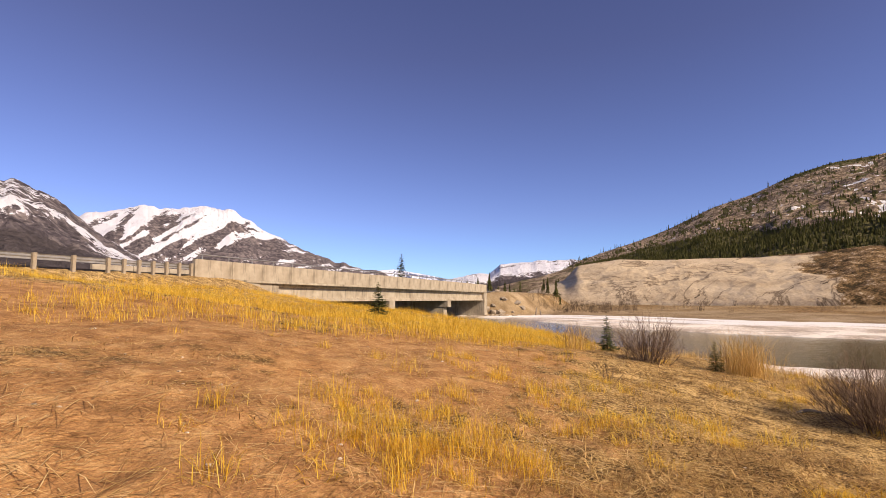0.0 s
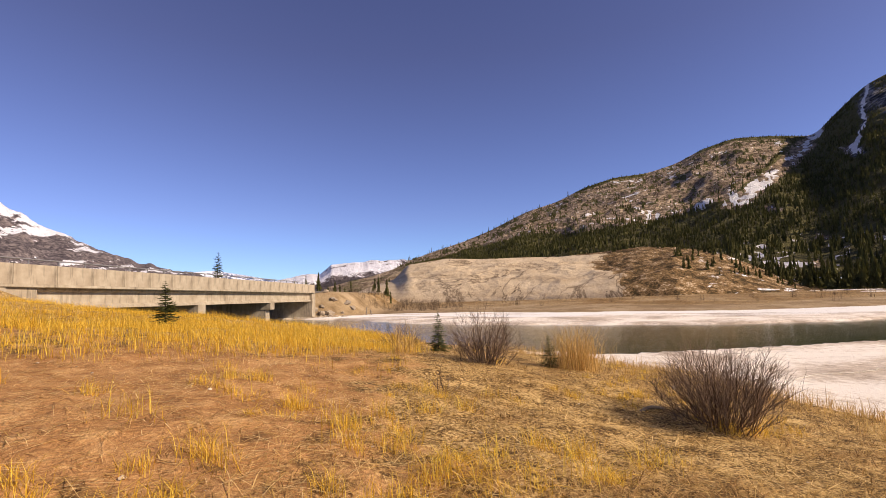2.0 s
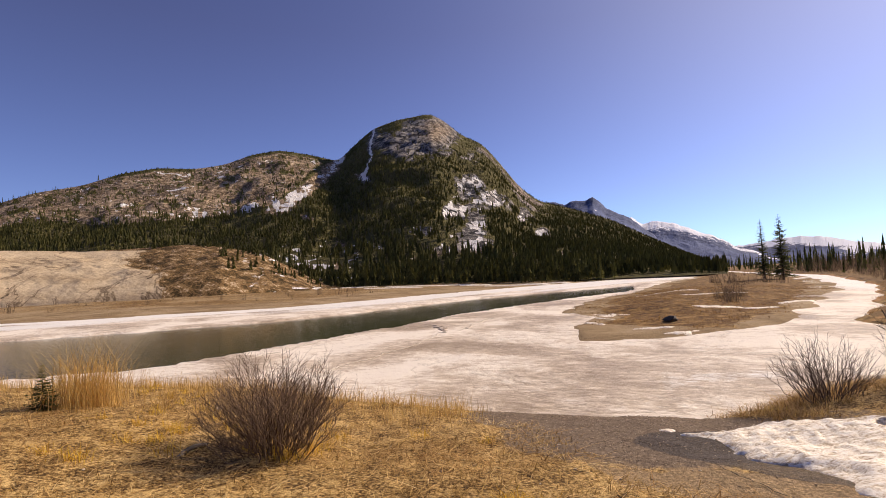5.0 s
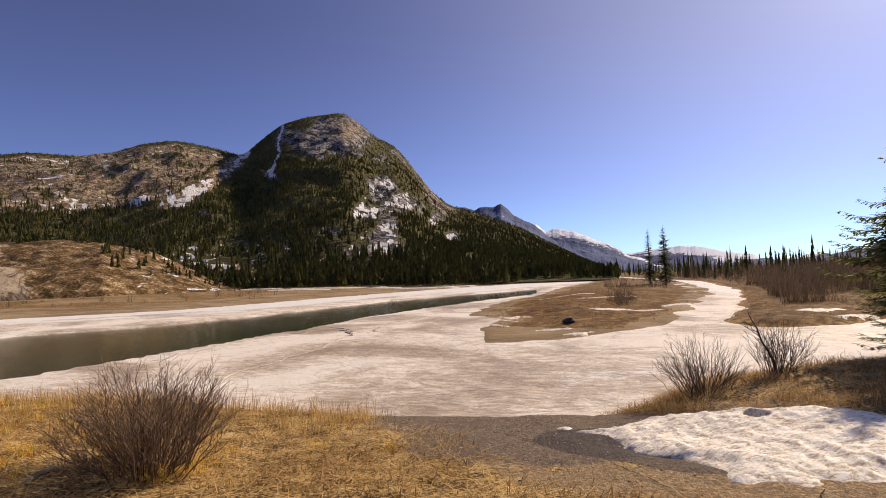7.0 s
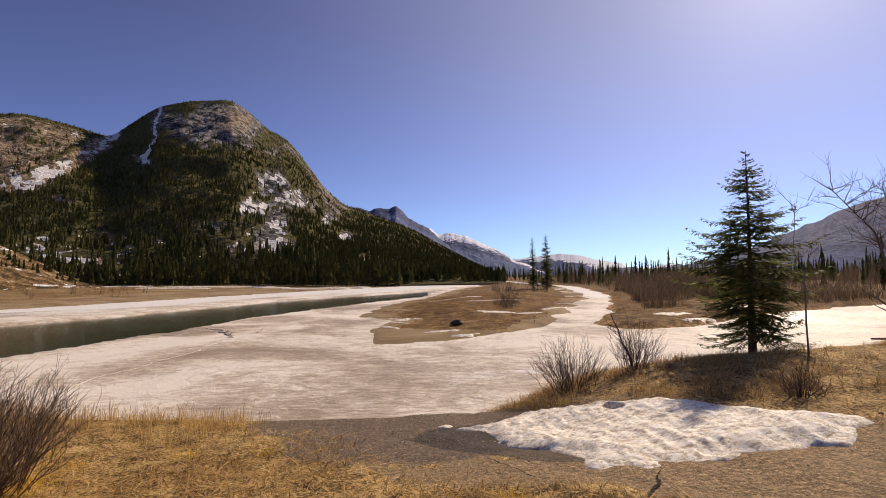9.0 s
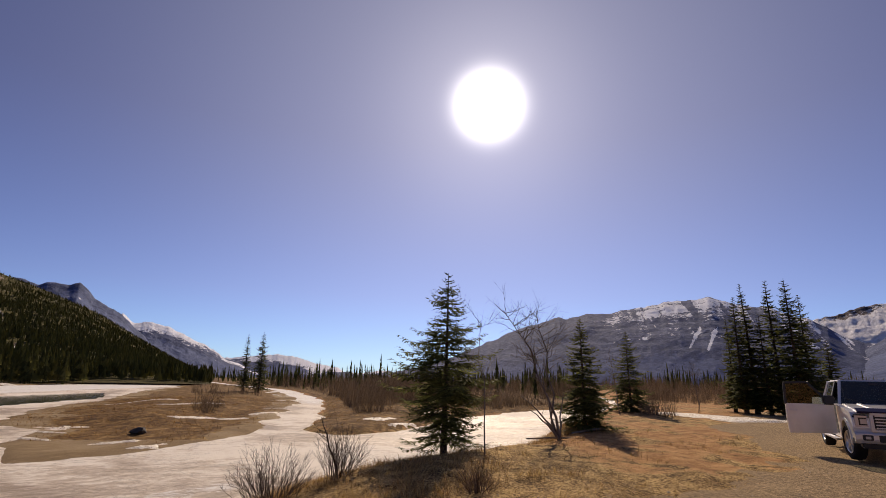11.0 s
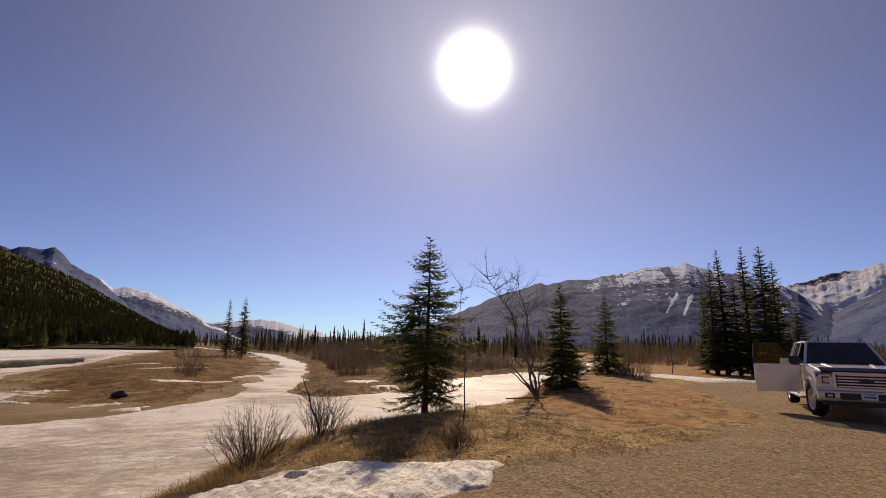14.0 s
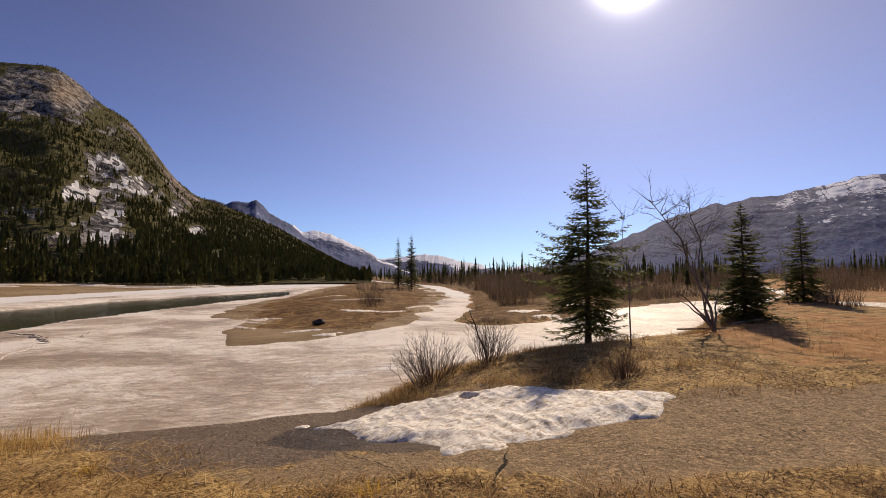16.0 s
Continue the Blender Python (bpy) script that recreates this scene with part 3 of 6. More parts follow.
    forest = 1.15 - 1.5 * crag - 1.5 * west - 1.05 * face * (0.75 + 0.5 * jag) - 1.8 * white - 0.9 * fall - 1.7 * gully - 1.2 * scree - 1.0 * ledge - 0.9 * right * (0.6 + 0.8 * m) - 0.8 * upper - 0.40 * foot * (jag > -0.1) - 0.12 * rel + 1.2 * shade
    tufts = sstep(0.30, 0.50, fbm(az * 3.0, el * 5.0, 3, 76))
    forest = np.maximum(forest, 0.85 * west * tufts)
    dash = sstep(0.05, 0.30, fbm(az * 2.6, el * 0.9, 3, 77)) * np.exp(-((el - line - 0.5) / 0.7) ** 2) * sstep(-38, -42, az) * sstep(-54, -52, az)
    flecks = sstep(0.25, 0.45, fbm(az * 2.2, el * 4.5, 3, 78))
    bands = sstep(0.10, 0.32, fbm(az * 1.3, el * 3.4, 3, 79))
    snow = -0.32 + 1.0 * face * bands + white * (0.75 + 0.7 * bands) + gully * (0.75 + 0.5 * bands) + 1.0 * fall + 0.9 * scree + 0.95 * ledge + 0.38 * crag * (1 - 0.6 * column) + 0.5 * upper * flecks + 0.30 * right * flecks + west * (0.10 + 0.55 * flecks) + 0.85 * dash
    snow = snow + 0.75 * west * spot(38.0, 2.6, 11.9, 0.22) + 0.14 * rel
    snow = np.maximum(snow, foot * sstep(0.26, 0.42, fbm(az * 1.1, el * 5.0, 3, 73)) * 0.9 - 0.05)
    # grey carries the dome cliffs' shade as colour; the columns stay tan
    grey = np.clip(1.2 * sstep(-58, -60, az) * sstep(2.0, 4.0, el) * (1 - 0.85 * column) * (1 - 0.6 * right), 0, 1)
    return {"forest": np.clip(forest, 0, 1.2), "snow": np.clip(snow, -0.3, 1), "crag": grey}


def snowy_masks(line, amount=1.0):
    def f(az, app, x, y, z, rel):
        s = 0.72 * sstep(line - 0.35, line + 0.30, app + 0.1 * rel) + 0.42 * rel - 0.06
        return {"snow": np.clip(amount * s, -0.3, 1), "forest": np.clip(0.9 - 1.6 * sstep(line - 0.35, line + 0.05, app), 0, 1)}
    return f


def streaked_masks(az, app, x, y, z, rel):
    slant = ridged(az * 0.62 + 9.5 * app, az * 0.35 + app * 1.2, 5, 111)
    s = 0.80 * sstep(0.12, 0.60, app) - 0.95 * sstep(0.0, 1.0, slant) * sstep(1.25, 0.60, app) - 0.45 * sstep(25, 15, az) + 0.25 * rel + 0.10
    return {"snow": np.clip(s, -0.3, 1), "forest": np.clip(1.0 - 3.2 * sstep(0.05, 0.30, app), 0, 1)}


def south_masks(az, app, x, y, z, rel):
    """Smooth wooded slopes below, thin snow on the upper right-hand ribs, and two white chutes."""
    flute = fbm(az * 1.5 + 3 * app, app * 2.0, 4, 91)
    rib = sstep(0.1, 0.7, ridged(az * 1.3 - 5.0 * app, app * 1.6, 4, 92))
    east = sstep(-133, -145, az)
    band = np.exp(-((app + 0.02 * flute - 0.60) / 0.035) ** 2) * sstep(-136, -141, az) + 0.5 * np.exp(-((app + 0.02 * flute - 0.90) / 0.05) ** 2)
    chute = np.exp(-((az + 150.0 - 4 * (0.6 - app)) / 0.17) ** 2) * sstep(0.36, 0.42, app) * sstep(0.72, 0.6, app)
    chute = np.maximum(chute, np.exp(-((az + 148.4 - 5 * (0.6 - app)) / 0.14) ** 2) * sstep(0.40, 0.46, app) * sstep(0.75, 0.6, app))
    snow = -0.25 + 0.30 * band * (0.5 + flute) + 1.3 * chute + 0.46 * east * rib * sstep(0.42, 0.65, app) + 0.30 * sstep(0.55, 0.95, app) * (0.4 + 0.6 * east) + 0.12 * rel
    return {"snow": np.clip(snow, -0.3, 1), "forest": np.clip(1.15 - 2.0 * sstep(0.20, 0.55, app + 0.08 * flute), 0, 1)}


def massif_base(az):
    return np.interp(az, [-97.6, -89, -80, -67, -50, -40, -12], [175, 172, 168, 172, 185, 215, 235])


mountain("massif", MASSIF, massif_base, 690, MAT_MASSIF, "forested rocky mountain with snow patches and a crag", 3, 1.2, 0.05, 0.14, 150, massif_masks, 0.6, soft=0.7)
mountain("far_peak", [(-74, 8), (-77, 8.4), (-79.5, 8.0), (-82.2, 7.6), (-84.2, 8.0), (-85.2, 8.1), (-86.6, 6.8), (-88.2, 5.9), (-89.6, 4.9), (-91.3, 3.4), (-93, 1.2)], 1100, 1700, MAT_FAR, "dark distant mountain ridge in haze blue", 5, 1.0, 0.10, 0.10, 60, snowy_masks(1.1), 0, 0.18)
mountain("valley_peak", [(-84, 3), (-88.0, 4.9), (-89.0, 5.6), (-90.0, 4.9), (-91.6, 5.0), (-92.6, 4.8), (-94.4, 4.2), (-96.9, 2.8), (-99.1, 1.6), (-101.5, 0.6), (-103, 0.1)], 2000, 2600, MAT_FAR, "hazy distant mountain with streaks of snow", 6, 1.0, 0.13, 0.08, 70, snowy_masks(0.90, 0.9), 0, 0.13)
mountain("haze_range", [(-94, 0.3), (-96.3, 1.0), (-98.7, 1.9), (-101.4, 2.1), (-103.8, 2.5), (-107.0, 1.8), (-109.2, 1.2), (-112.1, 0.7), (-114.9, 0.9), (-117.1, 0.9), (-122, 0.8)], 3300, 3900, MAT_FAR, "distant range in pale haze blue with a snowy crest", 7, 0.9, 0.08, 0.08, 50, snowy_masks(0.72, 1.9), 0, 0.12)
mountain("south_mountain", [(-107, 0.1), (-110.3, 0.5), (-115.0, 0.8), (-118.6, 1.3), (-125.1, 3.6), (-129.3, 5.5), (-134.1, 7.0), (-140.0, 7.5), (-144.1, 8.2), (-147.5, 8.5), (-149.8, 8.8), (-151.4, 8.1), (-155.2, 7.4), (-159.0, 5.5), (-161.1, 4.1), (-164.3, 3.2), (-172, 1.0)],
         1300, 2400, MAT_FAR, "broad mountain in haze blue with banded cliffs and snow", 8, 0.85, 0.045, 0.13, 95, south_masks, 0, 0.16)
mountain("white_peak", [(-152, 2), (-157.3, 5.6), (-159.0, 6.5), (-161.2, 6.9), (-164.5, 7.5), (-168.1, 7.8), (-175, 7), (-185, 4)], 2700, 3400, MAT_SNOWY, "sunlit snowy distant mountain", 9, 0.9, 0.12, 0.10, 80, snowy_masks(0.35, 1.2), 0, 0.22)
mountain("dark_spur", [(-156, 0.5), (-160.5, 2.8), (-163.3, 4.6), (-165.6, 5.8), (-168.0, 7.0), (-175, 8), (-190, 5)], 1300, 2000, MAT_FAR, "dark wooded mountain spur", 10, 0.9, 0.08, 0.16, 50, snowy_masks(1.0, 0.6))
mountain("west_hill", [(60, 6), (52, 9), (45.1, 10.2), (42.9, 10.2), (41.5, 10.5), (39.5, 9.9), (36.6, 7.8), (33.7, 5.6), (31.7, 4.3), (28, 1)], 700, 1300, MAT_SNOWY, "dark wooded hill with a snowy top", 12, 1.0, 0.10, 0.12, 90, snowy_masks(0.84, 0.85), 0, 0.25)
mountain("snow_mountain", [(50, 4), (38.1, 7.1), (36.0, 8.0), (33.1, 8.6), (31.2, 9.4), (29.0, 9.1), (26.0, 9.8), (22.8, 9.4), (21.0, 8.2), (16.9, 6.2), (13.4, 4.7), (11.0, 4.0), (7.4, 3.2), (3, 1.5)], 1700, 2700, MAT_SNOWY, "snow-covered mountain above a wooded valley", 13, 0.9, 0.085, 0.11, 95, streaked_masks, 0, 0.2)
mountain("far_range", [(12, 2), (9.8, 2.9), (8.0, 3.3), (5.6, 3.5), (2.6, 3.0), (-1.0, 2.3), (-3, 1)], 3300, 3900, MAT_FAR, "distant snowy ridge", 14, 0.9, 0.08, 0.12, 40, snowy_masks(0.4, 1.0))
mountain("mesa", [(3, 1), (0.2, 2.1), (-1.9, 2.6), (-4.0, 3.0), (-5.2, 3.0), (-6.5, 4.0), (-8.8, 4.2), (-10.6, 4.4), (-15.0, 4.4), (-20, 4.0)], 2300, 3000, MAT_SNOWY, "flat-topped distant mountain with snow bands", 15, 0.8, 0.12, 0.08, 70, snowy_masks(0.78, 0.9), 0, 0.08)


# ---- the bare rock bluff over the river ----
def bluff_material():
    m = Mat("bluff_rock", 0.95, 0, 0.1)
    big, mid, fine = m.noise(0.05, 5), m.noise(0.35, 6, 0.65), m.noise(2.2, 5, 0.6)
    lay = m.noise(0.12, 5, 0.6, m.scaled(0.5, 0.5, 4.0), 0.6)
    rock = m.ramp(m.math("ADD", m.math("MULTIPLY", lay, 0.6), m.math("MULTIPLY", fine, 0.4)), [(0.36, (0.40, 0.30, 0.185)), (0.5, (0.53, 0.415, 0.27)), (0.64, (0.62, 0.50, 0.335))])
    # cave hollows: their inner shade is put in as dark rock colour
    rock = m.mix(m.ramp(m.noise(0.16, 6, 0.7, m.scaled(1, 1, 0.6), 1.5), [(0.635, 0.0), (0.665, 1.0)]), rock, (0.10, 0.07, 0.042))
    vein = m.ramp(m.noise(0.045, 7, 0.62, m.scaled(1.0, 1.0, 0.7), 0.8), [(0.482, 0.0), (0.500, 1.0), (0.518, 0.0)])
    rock = m.mix(m.math("MULTIPLY", vein, m.ramp(big, [(0.38, 0.25), (0.55, 0.95)])), rock, (0.13, 0.088, 0.052))
    split = m.ramp(m.noise(0.13, 6, 0.6, m.scaled(1.0, 1.0, 0.55), 0.6), [(0.486, 0.0), (0.500, 1.0), (0.514, 0.0)])
    rock = m.mix(m.math("MULTIPLY", split, m.ramp(m.noise(0.03, 4), [(0.48, 0.0), (0.60, 0.75)])), rock, (0.20, 0.14, 0.085))
    scrub = m.ramp(m.math("ADD", m.math("MULTIPLY", mid, 0.6), m.math("MULTIPLY", fine, 0.4)), [(0.44, (0.055, 0.038, 0.016)), (0.50, (0.18, 0.108, 0.045)), (0.56, (0.29, 0.19, 0.092)), (0.60, (0.54, 0.42, 0.28))])
    f = m.ramp(m.math("ADD", m.attr("forest"), m.math("MULTIPLY", m.math("SUBTRACT", mid, 0.5), 1.6)), [(0.42, 0.0), (0.58, 1.0)])
    c = m.mix(f, rock, scrub)
    ledge = m.noise(0.22, 6, 0.65, m.scaled(0.6, 0.6, 3.0), 0.8)
    m.color(m.mix(m.ramp(m.math("ADD", ledge, m.math("MULTIPLY", m.math("SUBTRACT", m.attr("snow"), 1.0), 0.6)), [(0.60, 0.0), (0.64, 1.0)]), c, (0.88, 0.86, 0.83)))
    m.bump(m.math("ADD", m.math("MULTIPLY", mid, 0.7), m.math("MULTIPLY", fine, 0.15)), 0.8, 0.9)
    return m.m


def bluff_masks(az, up, x, y, z, rel):
    right = sstep(-34, -39, az + 2.5 * rel)
    return {"forest": np.clip(right * 0.95 + sstep(0.93, 1.0, up) * 0.5 + 0.35 * rel * right - 0.1 * rel, 0, 1), "snow": np.clip(sstep(-41, -47, az), 0, 1)}


mountain("bluff", [(-8, 0.3), (-9.6, 1.1), (-13.4, 2.2), (-14.8, 3.8), (-19.4, 4.4), (-23.2, 4.2), (-28.3, 4.2), (-32.3, 4.1), (-37.0, 4.4), (-41.0, 4.7), (-44.6, 4.4), (-48.4, 3.5), (-51.6, 1.8), (-53.6, 0.5), (-57, -0.6)],
         lambda az: np.interp(az, [-57, -44, -32, -8], [150, 130, 134, 150]), 178, bluff_material(), "bare sandstone bluff with scrub over the river bank", 16, 0.72, lambda az: np.interp(az, [-46, -38, -34, -30], [0.05, 0.05, 0.05, 0.045]), 0.11, 80, bluff_masks, 1.4, grain=0.09, soft=0.35)
mountain("bluff_shoulder", [(-6, 1.5), (-8.8, 2.2), (-10.5, 2.5), (-12.9, 3.2), (-14.1, 3.6), (-18, 4.2)], 260, 330, MAT_MASSIF, "wooded shoulder of a hill", 17, 0.8, 0.05, 0.1, 40, lambda az, up, x, y, z, rel: {"forest": 0.4 + 0 * up, "snow": -0.3 + 0 * up}, 1.0)


# ---- vegetation ----
def leaf_material(name, dark, mid, light, lit=0.35, rough=0.7, scale=3.0):
    m = Mat(name, rough, 0, 0.15)
    col = m.ramp(m.math("ADD", m.math("MULTIPLY", m.island(), 0.6), m.math("MULTIPLY", m.noise(scale, 4), 0.4)), [(0.2, dark), (0.5, mid), (0.8, light)])
    m.color(col)
    tr = m.n.new("ShaderNodeBsdfTranslucent")
    m.l.new(col, tr.inputs["Color"])
    mx = m.n.new("ShaderNodeMixShader")
    mx.inputs[0].default_value = lit
    m.l.new(m.b.outputs[0], mx.inputs[1])
    m.l.new(tr.outputs[0], mx.inputs[2])
    m.l.new(mx.outputs[0], m.n["Material Output"].inputs["Surface"])
    return m.m


MAT_NEEDLE = leaf_material("spruce_needles", (0.070, 0.082, 0.030), (0.135, 0.150, 0.052), (0.22, 0.23, 0.080), 0.65)
MAT_FOREST = leaf_material("forest_needles", (0.088, 0.092, 0.034), (0.145, 0.143, 0.049), (0.21, 0.195, 0.068), 0.6, 0.9, 0.05)
MAT_BARK = simple("bark", (0.045, 0.032, 0.024), (0.13, 0.10, 0.075), 9, 0.95, 0.6, 0.01)
MAT_GREYBARK = simple("grey_bark", (0.09, 0.075, 0.062), (0.26, 0.225, 0.19), 7, 0.95, 0.5, 0.01)
MAT_TWIG = leaf_material("willow_twigs", (0.075, 0.047, 0.030), (0.155, 0.102, 0.066), (0.29, 0.205, 0.14), 0.0, 0.85)
MAT_TWIG_GREY = leaf_material("grey_twigs", (0.06, 0.042, 0.032), (0.14, 0.10, 0.078), (0.27, 0.21, 0.165), 0.0, 0.85)
MAT_GRASS = leaf_material("dry_grass", (0.16, 0.090, 0.028), (0.42, 0.262, 0.082), (0.76, 0.54, 0.21), 0.4, 0.75, 0.6)
MAT_YELLOW = leaf_material("golden_grass", (0.50, 0.275, 0.030), (0.82, 0.51, 0.050), (0.95, 0.71, 0.14), 0.45, 0.7, 0.5)
MAT_BROWN = leaf_material("withered_grass", (0.16, 0.085, 0.030), (0.40, 0.235, 0.085), (0.70, 0.46, 0.19), 0.3, 0.8, 0.8)
MAT_REED = leaf_material("blond_reeds", (0.38, 0.225, 0.065), (0.62, 0.40, 0.125), (0.82, 0.59, 0.24), 0.35, 0.75)
MAT_STRAW = leaf_material("pale_straw", (0.30, 0.16, 0.05), (0.74, 0.49, 0.18), (0.95, 0.76, 0.38), 0.3, 0.75, 0.8)
MAT_BRUSH = leaf_material("brush", (0.075, 0.050, 0.032), (0.15, 0.105, 0.066), (0.26, 0.19, 0.125), 0.3, 0.9, 0.05)


def part(name, me, parent, label=""):
    ob = new(name, me)
    ob.parent = parent
    return tagged(ob, label)


def thing(name, x, y, z, label, category, turn=0.0, group="", kind=""):
    ob = new(name)
    ob.empty_display_size = 0.1
    ob.matrix_basis = pose(x, y, z, 0, 0, turn)
    return tagged(ob, label, category, group, kind)


def tubes(paths, radii, sides=4):
    """Tapered tubes along many polylines of one length. paths: n, k, 3; radii: n, k."""
    paths, radii = np.asarray(paths, float), np.asarray(radii, float)
    n, k, _ = paths.shape
    d = np.gradient(paths, axis=1)
    d /= np.linalg.norm(d, axis=-1, keepdims=True) + 1e-9
    ref = np.where(np.abs(d[..., 2:3]) > 0.9, np.array((1.0, 0, 0)), np.array((0, 0, 1.0)))
    u = np.cross(d, ref)
    u /= np.linalg.norm(u, axis=-1, keepdims=True) + 1e-9
    v = np.cross(d, u)
    a = np.arange(sides) * 2 * np.pi / sides
    ring = paths[:, :, None] + radii[:, :, None, None] * (np.cos(a)[:, None] * u[:, :, None] + np.sin(a)[:, None] * v[:, :, None])
    base = np.arange(n)[:, None, None] * (k * sides)
    i, j = np.arange(k - 1)[None, :, None], np.arange(sides)[None, None, :]
    j2 = (j + 1) % sides
    f = np.stack([base + i * sides + j, base + i * sides + j2, base + (i + 1) * sides + j2, base + (i + 1) * sides + j], -1)
    return ring.reshape(-1, 3), f.reshape(-1, 4)


def spruce(name, x, y, h, r, seed, label, group="", whorls=26, twigs=14, sparse=0.0, low=0.06, lean=0.0, z=None, sink=0.05, full=1.0, shape=None):
    """A spruce: a tapered trunk, and whorls of drooping branches that carry needle sprays."""
    g = np.random.RandomState(seed)
    z = float(land(x, y)) - sink if z is None else z
    root = thing(name, x, y, z, label, "tree", g.uniform(0, 360), group)
    k = 10
    t = np.linspace(0, 1, k)
    bend = 0.012 * h * np.stack([np.sin(2.4 * t + seed), np.cos(1.9 * t + 2 * seed)], -1) * t[:, None]
    trunk = np.concatenate([bend + lean * h * t[:, None] * np.array((1, 0.3)), h * t[:, None]], 1)
    v, f = tubes(trunk[None], (0.016 * h * (1 - t) + 0.004 * h * (1 - t) ** 8 + 0.0012 * h)[None], 7)
    part("trunk", mesh_np("trunk", v, f, MAT_BARK), root)
    paths, rad, tris = [], [], []
    for w in range(whorls):
        up = low + (0.985 - low) * (w / (whorls - 1)) ** 0.93
        n = g.randint(5, 8) if up < 0.92 else 4
        length = r * ((1 - up) ** 0.78) * (0.55 + 0.45 * min(1.0, (up - low) / 0.10 + 0.55)) + 0.02 * h * (1 - up) + 0.012 * h
        if shape:
            length = r * float(np.interp(up, [q[0] for q in shape], [q[1] for q in shape]))
        for b in range(n):
            if g.rand() < sparse:
                continue
            a = 2 * math.pi * (b + g.uniform(-0.35, 0.35)) / n + 1.9 * w
            L = length * (g.uniform(0.6, 1.22) if not shape else g.uniform(0.45, 1.15) * (1.25 if g.rand() < 0.12 else 1.0))
            o = np.array([np.interp(up, t, trunk[:, q]) for q in range(3)])
            o[2] += g.uniform(-0.012, 0.012) * h
            s = np.linspace(0, 1, 6)
            rise = 0.42 * (up - 0.35)
            zz = L * (rise * s - 0.34 * s * (1 - up * 0.6) * np.sin(s * 2.2) + 0.20 * s ** 3)
            p = o + np.stack([np.cos(a) * L * s, np.sin(a) * L * s, zz], -1)
            paths.append(p)
            rad.append(0.0035 * h * (1 - s * 0.85) * (0.35 + 0.65 * (1 - up)))
            m = max(4, int(twigs * (0.4 + 0.6 * L / (r + 1e-6))))
            side = np.array((-math.sin(a), math.cos(a), 0.0))
            out = np.array((math.cos(a), math.sin(a), 0.0))
            for q in range(m):
                s0 = 0.12 + 0.88 * (q + g.rand()) / m
                c = np.array([np.interp(s0, s, p[:, e]) for e in range(3)])
                for sg in (-1, 1):
                    tl = L * (0.36 * (1 - s0) + 0.10) * g.uniform(0.6, 1.25)
                    d = out * g.uniform(0.45, 0.9) + side * sg * g.uniform(0.5, 1.0) + np.array((0, 0, g.uniform(-0.40, 0.08)))
                    d /= np.linalg.norm(d)
                    wd = (0.030 + 0.05 * tl) * g.uniform(0.7, 1.3) * (h / 4.5) ** 0.5 * full
                    up_v = np.array((g.uniform(-0.4, 0.4), g.uniform(-0.4, 0.4), 1.0))
                    sd = np.cross(d, up_v)
                    sd /= np.linalg.norm(sd)
                    # a feathered spray: three overlapping narrow blades
                    for e in range(3):
                        c0 = c + d * tl * (0.30 * e)
                        dd = d + sd * (0.5 * (e - 1)) + np.array((0, 0, g.uniform(-0.2, 0.2)))
                        ll = tl * (0.62 - 0.1 * e)
                        tris.append((c0, c0 + dd * ll * 0.5 + sd * wd * 0.55, c0 + dd * ll + np.array((0, 0, -0.1 * ll)), c0 + dd * ll * 0.5 - sd * wd * 0.55))
    v1, f1 = tubes(np.array(paths), np.array(rad), 3)
    v2 = np.array(tris).reshape(-1, 3)
    f2 = np.arange(len(v2)).reshape(-1, 4)
    tagged(part("bough_frame", mesh_np("bough_frame", v1, f1, MAT_BARK), root), kind="stuff")
    tagged(part("crown", mesh_np("crown", v2, f2, MAT_NEEDLE, False), root), kind="stuff")
    return root


